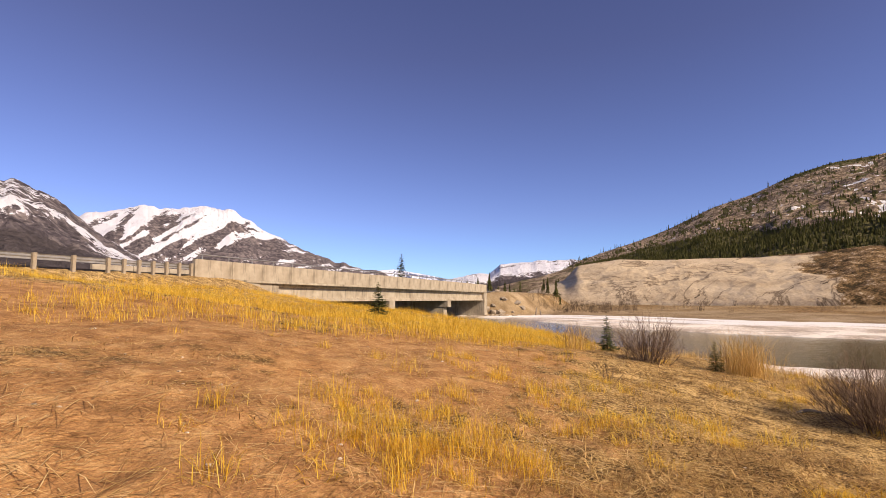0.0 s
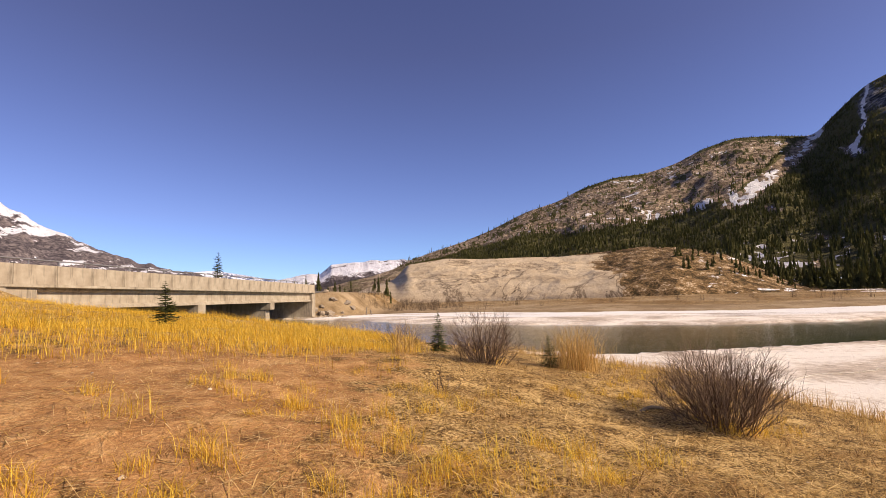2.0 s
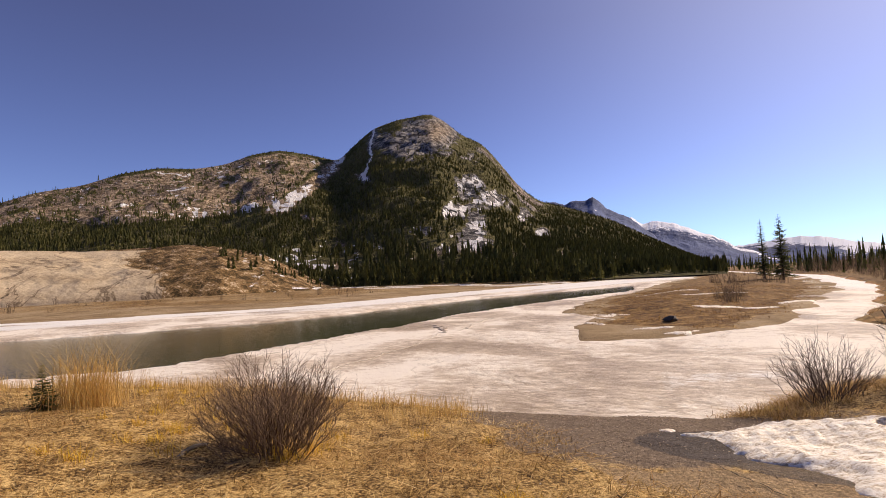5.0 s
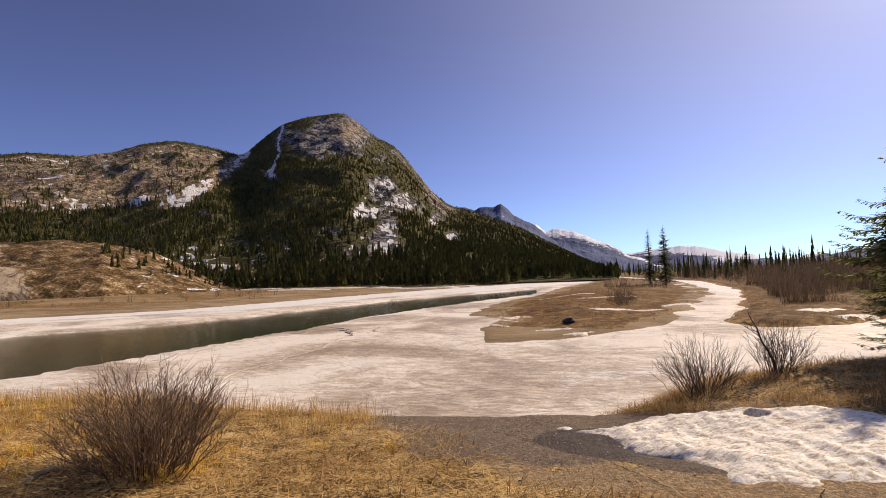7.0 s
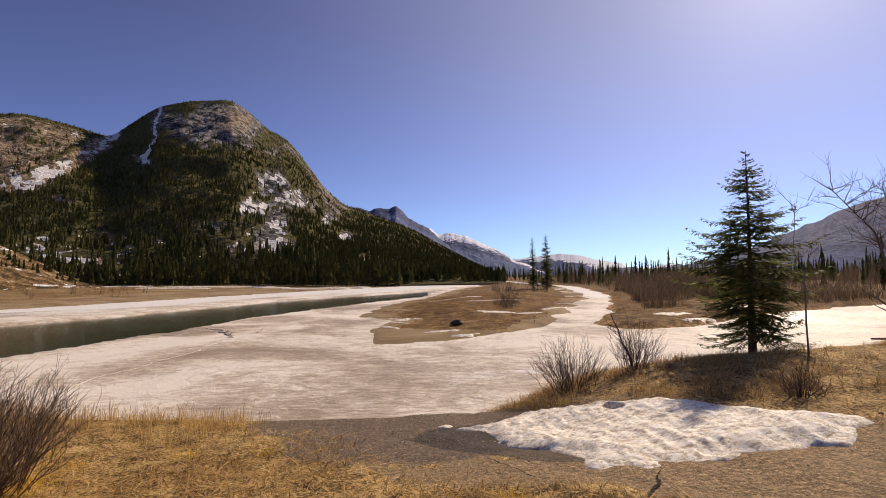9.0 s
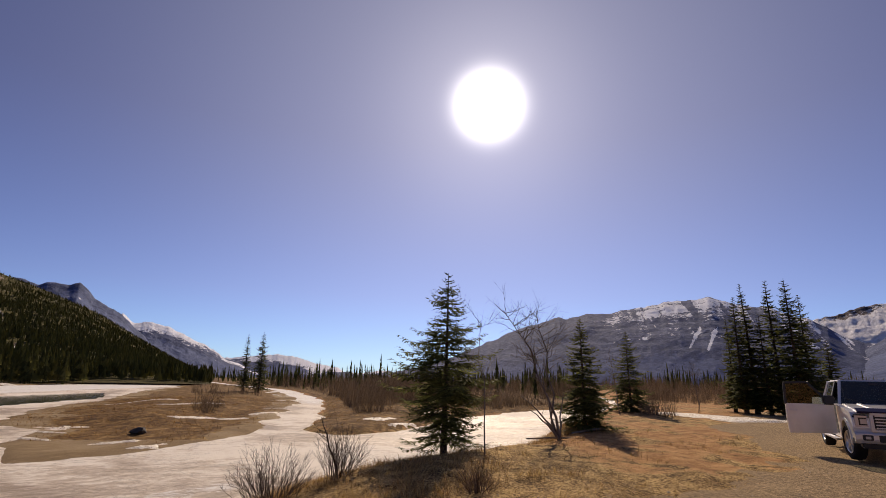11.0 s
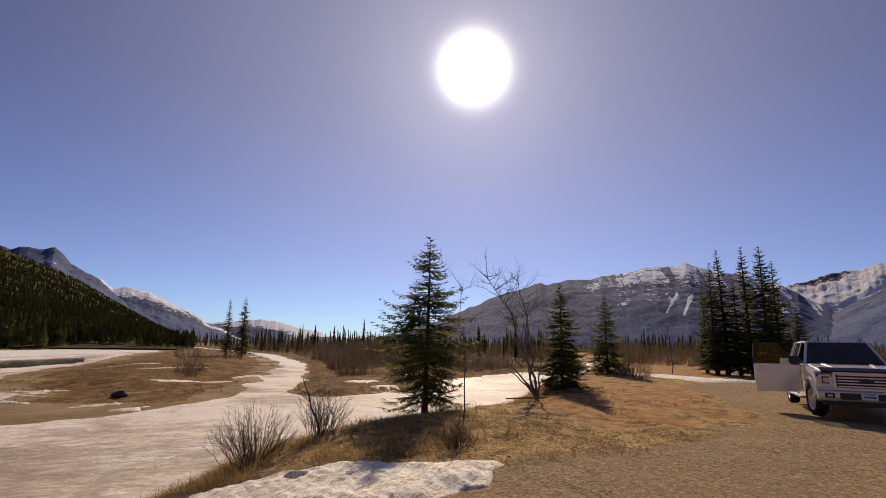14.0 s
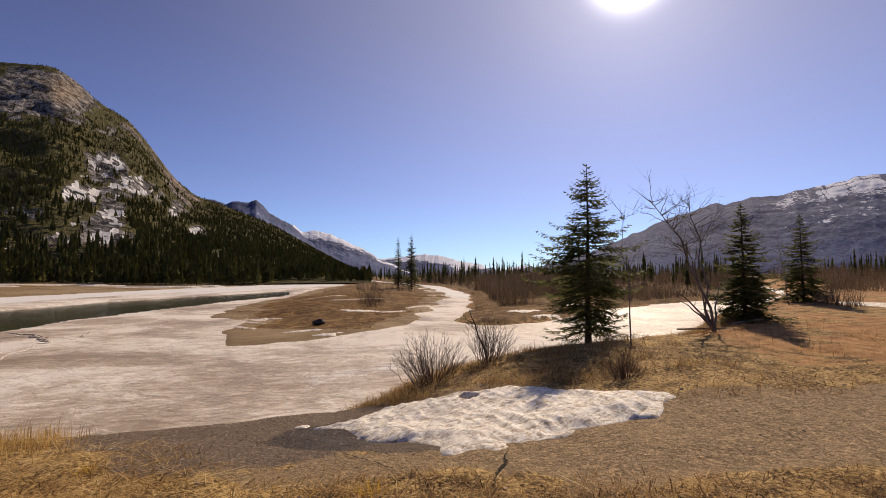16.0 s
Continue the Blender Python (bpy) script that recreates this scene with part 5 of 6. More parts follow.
SPRUCE_DARK = "dark green young spruce with drooping branches"
spruce("spruce", 15.2, -4.9, 5.6, 1.95, 4, "tall dark green spruce on the river bank", "", 36, 20, 0.16, 0.10, full=1.05, shape=[(0.1, 0.62), (0.2, 0.72), (0.34, 0.90), (0.5, 0.84), (0.65, 0.62), (0.8, 0.40), (0.92, 0.18), (1.0, 0.05)])
spruce("spruce", 16.2, -11.9, 4.3, 1.25, 5, SPRUCE_DARK + " behind a bare tree", "bank spruces", 36, 16, 0.04, 0.03, full=1.8)
spruce("spruce", 24.0, -24.5, 5.2, 1.6, 6, "yellow-green thin young spruce by the lot", "bank spruces", 32, 14, 0.10, 0.04, full=2.0)
spruce("spruce", 5.3, 16.4, 1.2, 0.36, 7, "small young spruce in dry grass", "small spruces", 20, 13, 0.05, 0.05, full=2.2)
spruce("spruce", 6.9, 12.9, 0.85, 0.28, 8, "very small spruce beside blond reeds", "small spruces", 17, 11, 0.08, 0.05, full=2.2)
spruce("spruce", -2.9, 22.6, 1.75, 0.55, 9, "small young spruce in golden grass before the bridge", "small spruces", 22, 14, 0.05, 0.04, full=2.6)
for k, (az, d, h, r) in enumerate([(100.7, 98, 10.0, 1.2), (102.2, 99, 10.9, 2.0), (150.9, 42, 6.6, 0.9), (151.8, 40, 7.8, 1.1), (152.7, 41, 8.9, 1.15), (153.8, 40, 6.6, 1.0), (154.8, 42, 9.2, 1.2), (156.2, 40, 8.9, 1.6), (157.2, 42, 8.0, 1.4), (158.6, 44, 5.0, 1.2)]):
    spruce("spruce", 1.8 + d * math.sin(radians(az)), 3.4 + d * math.cos(radians(az)), h, r, 20 + k,
           "tall narrow spruce on the gravel island" if k < 2 else "tall dark spruce in a group behind the lot", "island spruces" if k < 2 else "lot spruces", 34, 11, 0.12 if k < 2 else 0.03, 0.08, full=2.6)
spruce("spruce", -10.9, 129.5, 15.0, 3.0, 60, "dark spruce standing beyond the bridge", "far spruces", 34, 10, 0.05, 0.06, full=3.0)
spruce("spruce", -13.6, 131.0, 10.0, 1.7, 61, "smaller dark spruce beyond the bridge", "far spruces", 26, 9, 0.1, 0.06, full=2.6)
bush("willow_bush", 7.0, 8.2, 1.36, 1.05, 235, 30, "large leafless dark brown willow bush in dry grass", MAT_TWIG, "willow bushes", 14)
bush("willow_bush", 5.0, 12.4, 1.25, 0.92, 150, 31, "leafless reddish brown willow bush", MAT_TWIG, "willow bushes", 10)
bush("willow_bush", 12.9, 0.55, 1.2, 0.95, 110, 32, "sparse grey leafless willow bush on the bank", MAT_TWIG_GREY, "willow bushes", 8)
bush("willow_bush", 13.3, -1.0, 1.3, 0.68, 80, 33, "sparse grey leafless willow bush beside a spruce", MAT_TWIG_GREY, "willow bushes", 8)
bush("willow_bush", 9.1, -1.75, 0.50, 0.42, 70, 34, "low brown twiggy bush above a snow patch", MAT_TWIG, "willow bushes", 6)
bush("willow_bush", 3.1, 9.6, 0.45, 0.30, 9, 35, "thin small leafless shrub", MAT_TWIG, "willow bushes", 5)
bush("willow_bush", 8.1, 11.6, 0.5, 0.35, 18, 36, "thin small leafless shrub at the bank edge", MAT_REED, "willow bushes", 6)
bush("willow_bush", 4.2, 16.4, 0.8, 0.7, 60, 37, "low brown leafless bush by the water", MAT_TWIG, "willow bushes", 7)
reed_clump("reed_clump", 7.5, 12.7, 1.22, 0.62, 900, 40, "blond dry reed clump by the ice")
reed_clump("reed_clump", 3.4, 13.0, 0.85, 0.30, 160, 41, "blond tall grass clump in the field")


def bare_tree(name, x, y, stems, label, seed, mat):
    """A leafless tree: leaning stems, limbs and fine twigs."""
    g = np.random.RandomState(seed)
    root = thing(name, x, y, float(land(x, y)) - 0.05, label, "tree")
    s = np.linspace(0, 1, 7)
    tw, tr = [], []
    for (dx, dy, h, rad, twig) in stems:
        p = np.stack([dx * s ** 1.2, dy * s ** 1.2, h * s ** 0.9], -1)
        p[1:] += g.normal(0, 0.018 * h, (6, 3))
        v, f = tubes(p[None], (rad * (1 - 0.82 * s))[None], 7)
        part("trunk", mesh_np("trunk", v, f, mat), root)
        limbs, lr = [], []
        for q in range(twig):
            s0 = g.uniform(0.35, 0.98)
            c = np.array([np.interp(s0, s, p[:, e]) for e in range(3)])
            d = np.array((g.normal(), g.normal(), g.uniform(0.3, 1.4)))
            d *= h * g.uniform(0.10, 0.26) / np.linalg.norm(d)
            k = s[:, None]
            li = c + d * k + g.normal(0, 0.008 * h, (7, 3)) * k
            limbs.append(li)
            lr.append(rad * 0.28 * (1 - 0.8 * s))
            for e in range(7):
                c2 = li[g.randint(2, 7)]
                d2 = d * 0.4 + g.normal(0, 0.05 * h, 3) + np.array((0, 0, 0.03 * h))
                tw.append(c2 + d2 * k * g.uniform(0.4, 1.0))
                tr.append(0.0045 * (1 - 0.7 * s))
        for li, r2 in zip(limbs, lr):
            v, f = tubes(li[None], r2[None], 5)
            part("limb", mesh_np("limb", v, f, mat), root)
    if tw:
        v, f = tubes(np.array(tw), np.array(tr), 3)
        tagged(part("twig_mass", mesh_np("twig_mass", v, f, mat), root), kind="stuff")
    return root


bare_tree("bare_tree", 14.6, -9.0, [(0.8, 1.3, 4.2, 0.05, 34), (0.5, 0.5, 4.3, 0.04, 30), (1.2, 0.2, 3.0, 0.035, 16), (0.3, 1.3, 1.4, 0.05, 4), (0.6, -0.8, 1.5, 0.045, 5), (-0.4, 1.6, 1.1, 0.05, 3)], "leafless tree with several leaning stems on the bank", 50, MAT_GREYBARK)
bare_tree("bare_tree", 12.2, -4.2, [(0.15, 0.1, 3.3, 0.020, 8)], "slender leafless sapling beside a spruce", 51, MAT_GREYBARK)
bare_tree("bare_tree", 13.3, -0.95, [(0.1, 0.45, 1.35, 0.032, 6)], "small crooked dark bare tree on the bank", 52, MAT_BARK)
bare_tree("bare_tree", 22.0, -21.0, [(0.4, 0.2, 3.3, 0.03, 16)], "thin grey bare tree by the lot", 53, MAT_GREYBARK)
bare_tree("bare_tree", 22.6, -29.5, [(0.2, 0.2, 3.4, 0.03, 18), (-0.3, 0.4, 2.8, 0.03, 10)], "thin grey bare tree in the brush", 54, MAT_GREYBARK)


# ---- hard things ----
def bm_mesh(bm, name, mats, smooth=False):
    me = bpy.data.meshes.new(name)
    bmesh.ops.recalc_face_normals(bm, faces=bm.faces)
    bm.to_mesh(me)
    bm.free()
    for m in (mats if isinstance(mats, (list, tuple)) else [mats]):
        me.materials.append(m)
    if smooth:
        for p in me.polygons:
            p.use_smooth = True
    return me


def box(name, lo, hi, mat, bevel=0.01, taper=None):
    """A bevelled block between two corners."""
    bm = bmesh.new()
    bmesh.ops.create_cube(bm, size=1)
    for v in bm.verts:
        k = [(lo[i] + hi[i]) / 2 + v.co[i] * (hi[i] - lo[i]) for i in range(3)]
        if taper and v.co.z > 0:
            k[0] = (lo[0] + hi[0]) / 2 + (k[0] - (lo[0] + hi[0]) / 2) * taper[0]
            k[1] = (lo[1] + hi[1]) / 2 + (k[1] - (lo[1] + hi[1]) / 2) * taper[1]
        v.co = k
    if bevel:
        bmesh.ops.bevel(bm, geom=bm.edges[:], offset=bevel, segments=2, affect="EDGES", clamp_overlap=True)
    return bm_mesh(bm, name, mat)


def extrude(name, outline, lo, hi, mat, axis="y", bevel=0.0):
    """An outline in two axes drawn out along the third."""
    bm = bmesh.new()

    def at(a, b, c):
        return {"y": (a, c, b), "x": (c, a, b), "z": (a, b, c)}[axis]
    f = bm.faces.new([bm.verts.new(at(a, b, lo)) for a, b in outline])
    r = bmesh.ops.extrude_face_region(bm, geom=[f])
    d = Vector(at(0, 0, hi - lo))
    for g in r["geom"]:
        if isinstance(g, bmesh.types.BMVert):
            g.co += d
    if bevel:
        bmesh.ops.bevel(bm, geom=[e for e in bm.edges if e.calc_length() > 3 * bevel], offset=bevel, segments=2, affect="EDGES", clamp_overlap=True)
    return bm_mesh(bm, name, mat)


def lathe(name, outline, mat, sides=32, axis="y"):
    """An outline of radius and offset turned round an axis."""
    k = len(outline)
    a = np.arange(sides) * 2 * np.pi / sides
    v = np.array([[(r * math.cos(q), o, r * math.sin(q)) for q in a] for r, o in outline]).reshape(-1, 3)
    return mesh_np(name, v, grid_faces(k, sides, True), mat)


def pipe(name, pts, r, mat, sides=8):
    v, f = tubes(np.array(pts, float)[None], np.full((1, len(pts)), r), sides)
    return mesh_np(name, v, f, mat)


def rock_mesh(name, r, seed, mat, flat=0.7):
    g = np.random.RandomState(seed)
    bm = bmesh.new()
    bmesh.ops.create_icosphere(bm, subdivisions=2, radius=r)
    s = Vector((g.uniform(0.8, 1.3), g.uniform(0.7, 1.1), flat * g.uniform(0.8, 1.1)))
    for v in bm.verts:
        n = noise.noise(v.co * (1.5 / r) + Vector((seed, 0, 0)))
        v.co = Vector((v.co.x * s.x, v.co.y * s.y, v.co.z * s.z)) * (1 + 0.30 * n)
    for k in range(9):
        d = Vector(g.normal(0, 1, 3)).normalized()
        cut = r * g.uniform(0.48, 0.72)
        for v in bm.verts:
            over = v.co.dot(d) - cut * (1 if abs(d.z) < 0.5 else flat)
            if over > 0:
                v.co -= d * over
    return bm_mesh(bm, name, mat)


MAT_STEEL = simple("galvanised_steel", (0.30, 0.29, 0.27), (0.46, 0.44, 0.41), 3, 0.5, 0.1, 0.004, 0.7)
MAT_POST = simple("weathered_wood_post", (0.22, 0.175, 0.12), (0.42, 0.35, 0.25), 5, 0.9, 0.4, 0.01)
MAT_ROAD = simple("road_asphalt", (0.07, 0.065, 0.06), (0.12, 0.11, 0.10), 4, 0.9, 0.3, 0.01)
MAT_ROCK = simple("boulder_rock", (0.24, 0.19, 0.13), (0.46, 0.38, 0.28), 1.3, 0.95, 0.7, 0.06)
MAT_STONE = simple("pale_stone", (0.34, 0.27, 0.19), (0.62, 0.53, 0.42), 9, 0.9, 0.5, 0.01)
MAT_DARKROCK = simple("dark_rock", (0.03, 0.027, 0.025), (0.09, 0.08, 0.07), 2, 0.8, 0.6, 0.05)
SEAMS = [[(29.0, 14.6), (23.9, 14.0), (20.1, 14.2), (16.2, 14.0)], [(32.5, 16.8), (28.8, 19.3), (23.8, 20.3), (18.8, 19.6)], [(29.7, 13.8), (32.1, 14.3), (38.8, 14.3)]]
MAT_SEAM = simple("seam_ice", (0.55, 0.47, 0.36), (0.86, 0.81, 0.70), 3, 0.7, 0.4, 0.02)
MAT_LOG = simple("driftwood", (0.13, 0.10, 0.075), (0.32, 0.27, 0.21), 6, 0.95, 0.5, 0.02)


def build_bridge():
    root = thing("road_bridge", ROAD_A[0], ROAD_A[1], 0, "pale concrete girder bridge with solid parapets over the river", "bridge", math.degrees(math.atan2(ROAD_U[1], ROAD_U[0])))
    L, W, D = 60.3, 11.0, DECK_Z
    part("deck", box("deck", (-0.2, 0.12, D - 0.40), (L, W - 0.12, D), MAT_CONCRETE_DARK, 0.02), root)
    part("road_surface", box("road_surface", (-0.2, 0.6, D + 0.004), (L, W - 0.6, D + 0.05), MAT_ROAD, 0.0), root)
    part("slab_edge", box("slab_edge", (-6.7, -0.10, D - 0.42), (L, 0.118, D - 0.22), MAT_CONCRETE, 0.03), root)
    panel = extrude("parapet_panel", [(-0.02, D - 0.216), (0.42, D - 0.216), (0.34, D + 0.25), (0.27, D + 1.05), (0.0, D + 1.08)], 0.015, 3.335, MAT_CONCRETE, "x", 0.015)
    for side in (0, 1):
        for k in range(20):
            p = part("parapet_panel", panel, root)
            p.matrix_basis = pose(-6.7 + 3.35 * k, 0, 0) if side == 0 else pose(-6.7 + 3.35 * (k + 1), W, 0, 0, 0, 180)
    for side in (0.14, W - 0.14):
        part("handrail", pipe("handrail", [(-6.5, side, D + 1.42), (L / 2, side, D + 1.42), (L, side, D + 1.42)], 0.045, MAT_STEEL), root)
        post = box("rail_post", (-0.03, -0.04, D + 1.06), (0.03, 0.04, D + 1.42), MAT_STEEL, 0.005)
        for k in range(28):
            part("rail_post", post, root).matrix_basis = pose(-6.0 + 2.4 * k, side, 0)
    prof = [(-0.36, 3.0), (0.36, 3.0), (0.36, 3.2), (0.11, 3.36), (0.11, 4.2), (0.30, 4.34), (0.30, D - 0.404), (-0.30, D - 0.404), (-0.30, 4.34), (-0.11, 4.2), (-0.11, 3.36), (-0.36, 3.2)]
    for v in (0.75, 3.1, 5.5, 7.9, 10.25):
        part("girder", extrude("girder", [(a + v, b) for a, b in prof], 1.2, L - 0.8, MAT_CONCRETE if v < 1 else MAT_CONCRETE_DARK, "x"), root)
    for u in (22.6, 41.6):
        part("pier_cap", box("pier_cap", (u - 0.75, 0.3, 2.0), (u + 0.75, W - 0.3, 2.995), MAT_CONCRETE, 0.03), root)
        part("pier", box("pier", (u - 0.95, 0.9, -1.2), (u + 0.95, W - 0.9, 2.0), MAT_CONCRETE, 0.04, (0.68, 0.97)), root)
    for lo, hi in ((-0.4, 2.0), (L - 1.0, L + 0.8)):
        part("abutment", box("abutment", (lo, 0.16, -0.5), (hi, W - 0.16, D - 0.42), MAT_CONCRETE, 0.03), root)
    part("wing_wall", box("wing_wall", (-6.7, 0.0, 2.2), (-0.42, 0.40, D - 0.44), MAT_CONCRETE, 0.02), root)


def build_guardrail():
    root = thing("guardrail", ROAD_A[0], ROAD_A[1], 0, "grey steel guardrail on weathered wooden posts beside the road", "guardrail", math.degrees(math.atan2(ROAD_U[1], ROAD_U[0])))
    D = DECK_Z - 0.12
    w = [(0.0, 0.0), (0.05, 0.04), (0.05, 0.10), (0.0, 0.15), (0.05, 0.20), (0.05, 0.26), (0.0, 0.31), (0.012, 0.31), (0.062, 0.265), (0.062, 0.195), (0.014, 0.15), (0.062, 0.105), (0.062, 0.035), (0.012, 0.0)]
    k = 0
    u = -6.9
    post = box("post", (-0.09, -0.10, D - 1.1), (0.09, 0.10, D + 0.86), MAT_POST, 0.012)
    while u > -52:
        part("post", post, root).matrix_basis = pose(u, 0.10, -0.02 * k * 0.4)
        u -= 0.95 if k < 6 else 1.9
        k += 1
    for q in range(12):
        a = -6.7 - 3.8 * (q + 1)
        part("rail_beam", extrude("rail_beam", [(0.21 + y, D + 0.46 + z - 0.004 * q) for y, z in w], a, a + 3.82, MAT_STEEL, "x"), root)


def build_roads():
    L = 60.3
    c, s = ROAD_U
    for name, lo, hi in (("road_1", -400, -0.25), ("road_2", L + 0.05, 500)):
        me = box(name, (lo, 0.9, DECK_Z - 0.3), (hi, 10.1, DECK_Z + 0.03), MAT_ROAD, 0.0)
        ob = new(name, me)
        ob.matrix_basis = pose(ROAD_A[0], ROAD_A[1], 0, 0, 0, math.degrees(math.atan2(s, c)))
        tagged(ob, "grey asphalt road on an embankment", "road", kind="structure")


def build_rocks():
    g = np.random.RandomState(70)
    kinds = [rock_mesh("boulder", 1.0, q, MAT_ROCK, 0.8) for q in range(5)]
    for k in range(60):
        u, v = 57.5 + 9.0 * g.rand() ** 1.6, -0.2 - 6.5 * g.rand() ** 1.3
        if k > 40:
            u, v = g.uniform(58, 62.5), g.uniform(-1.5, 9)
        xy = ROAD_A + u * ROAD_U + v * np.array((-ROAD_U[1], ROAD_U[0]))
        r = g.uniform(0.35, 1.0)
        ob = new("boulder", kinds[k % 5])
        ob.matrix_basis = pose(xy[0], xy[1], max(float(land(xy[0], xy[1])), -0.1) - 0.05 * r, g.uniform(-25, 25), g.uniform(-25, 25), g.uniform(0, 360)) @ Matrix.Scale(r, 4)
        tagged(ob, "angular tan riprap boulder beside the bridge end", "rock", "riprap boulders")
    ob = new("boulder", rock_mesh("boulder", 0.58, 12, MAT_DARKROCK, 0.5))
    ob.matrix_basis = pose(31.8, 2.4, float(land(31.8, 2.4)) + 0.12)
    tagged(ob, "dark wet boulder on the gravel island", "rock")
    for k, (x, y, r) in enumerate([(8.7, 10.9, 0.11)]):
        ob = new("stone", rock_mesh("stone", r, 30 + k, MAT_STONE, 0.35))
        ob.matrix_basis = pose(x, y, float(land(x, y)) + 0.3 * r)
        tagged(ob, "pale round stone at the bank edge", "rock", "bank stones")
    # small stones and grit over the soil and the ramp
    n = 70000
    x, y = g.uniform(-8, 14, n), g.uniform(-12, 13, n)
    d = sdf(LOT, x, y)
    keep = (sdf(NEAR_BANK, x, y) > 0.2) & (g.rand(n) < np.where(d > 0, 0.16, 0.03) + 0.9 * sstep(3.5, 1.5, np.hypot(x - 11, y - 4.5)))
    x, y = x[keep], y[keep]
    n = len(x)
    r = (0.006 + 0.022 * g.rand(n) ** 4) * np.where(sdf(LOT, x, y) > 0, 0.6, 1.0)
    bm = bmesh.new()
    bmesh.ops.create_icosphere(bm, subdivisions=1, radius=1)
    bv = np.array([v.co[:] for v in bm.verts])
    bf = np.array([[v.index for v in f.verts] for f in bm.faces])
    bm.free()
    v = bv[None] * g.uniform(0.7, 1.25, (n, len(bv), 1)) * np.stack([r * 1.2, r, r * 0.6], -1)[:, None]
    z = land(x, y) + 0.035 * fbm(x * 1.1, y * 1.1, 3, 21) + 0.2 * r
    v = v + np.stack([x, y, z], -1)[:, None]
    f = bf[None] + (np.arange(n) * len(bv))[:, None, None]
    m = Mat("pebbles", 0.9)
    m.color(m.ramp(m.island(), [(0.0, (0.22, 0.16, 0.10)), (0.6, (0.40, 0.30, 0.20)), (0.92, (0.52, 0.42, 0.30)), (1.0, (0.68, 0.59, 0.46))]))
    tagged(new("pebbles", mesh_np("pebbles", v.reshape(-1, 3), f.reshape(-1, 3), m.m, False)), "small pale stones scattered on soil and gravel", "stones", kind="stuff")


def build_snow_patch():
    m = Mat("old_snow", 0.7, 0, 0.3)
    a, b = m.noise(5.0, 9, 0.74, m.scaled(1.7, 0.9, 1), 1.4), m.noise(26, 4)
    m.color(m.ramp(m.math("ADD", m.math("MULTIPLY", a, 0.7), m.math("MULTIPLY", b, 0.3)), [(0.42, (0.46, 0.35, 0.225)), (0.485, (0.82, 0.72, 0.565)), (0.54, (0.95, 0.90, 0.79))]))
    m.bump(m.math("ADD", a, m.math("MULTIPLY", b, 0.20)), 0.55, 0.06)
    snow = m.m

    def patch(name, poly, height, label, step=0.05, level=None, hole=None, lip=0.06, relief=0.018):
        xs, ys = [p[0] for p in poly], [p[1] for p in poly]
        gx, gy = np.arange(min(xs) - 0.4, max(xs) + 0.4, step), np.arange(min(ys) - 0.4, max(ys) + 0.4, step)
        X, Y = np.meshgrid(gx, gy)
        d = sdf(poly, X, Y) + 0.10 * fbm(X * 2.2, Y * 2.2, 4, 95)
        wave = ridged(X * 1.1 + 0.3 * Y, Y * 2.2, 4, 96) + 0.8 * ridged(X * 3.1 + Y, Y * 5.2, 3, 99)
        if hole:
            d = d - 1.7 * np.exp(-(((X - hole[0]) / 0.22) ** 2 + ((Y - hole[1]) / 0.16) ** 2) ** 2)
        Z = (land(X, Y) if level is None else level + 0 * X) - 0.045 + height * sstep(-0.05, 0.5, d) * (0.75 + 0.25 * fbm(X * 1.3, Y * 1.3, 3, 97)) + lip * sstep(-0.06, 0.05, d) + relief * wave * sstep(0, 0.2, d)
        f = grid_faces(len(gy), len(gx))
        dd = d.ravel()[f].max(1)
        f = f[dd > -0.1]
        used, inv = np.unique(f, return_inverse=True)
        V = np.stack([X, Y, Z], -1).reshape(-1, 3)[used]
        tagged(new(name, mesh_np(name, V, inv.reshape(-1, 4), snow)), label, "snow", "snow patches")
    patch("snow_patch", SNOW_PATCH, 0.11, "melting dirty snow patch at the edge of the lot", 0.035, None, (10.0, 0.65))
    patch("snow_patch", [(10.5, 3.6), (10.8, 3.4), (10.7, 3.2), (10.4, 3.3)], 0.05, "small remnant of melting snow", 0.03)
    patch("snow_patch", [(14, -27), (17, -23.5), (22, -24.5), (24, -27), (19, -26)], 0.10, "thin strip of snow behind the lot", 0.15)
    for k, (x, y, L, w, turn) in enumerate([(40.8, -1.0, 2.2, 0.45, -62), (41.6, -3.6, 1.6, 0.4, -60), (46.8, -7.0, 2.0, 0.6, -55), (29.6, 3.2, 1.1, 0.35, -75), (27.4, 2.2, 1.0, 0.22, -55), (36.6, 6.9, 2.3, 0.3, 35), (32.6, 6.6, 1.5, 0.22, 30),
                                           (35.4, -12.2, 2.2, 0.55, -62), (32.4, -12.4, 1.5, 0.4, -60), (28.6, -7.2, 0.9, 0.2, -55), (40.5, -19.5, 2.6, 0.6, -60), (55, -2.5, 3.4, 0.6, -70), (62, 1.0, 3.6, 0.5, -75)]):
        g = np.random.RandomState(k)
        c, s = math.cos(radians(turn)), math.sin(radians(turn))
        ring = [(L * g.uniform(0.75, 1.15) * math.cos(q), w * g.uniform(0.35, 1.5) * math.sin(q)) for q in np.linspace(0, 6.28, 15)[:-1]]
        patch("snow_patch", [(x + c * a - s * b, y + s * a + c * b) for a, b in ring], 0.03, "thin snow streak lying in russet grass", 0.10, None, None, 0.07)
    build_bank_snow(patch)


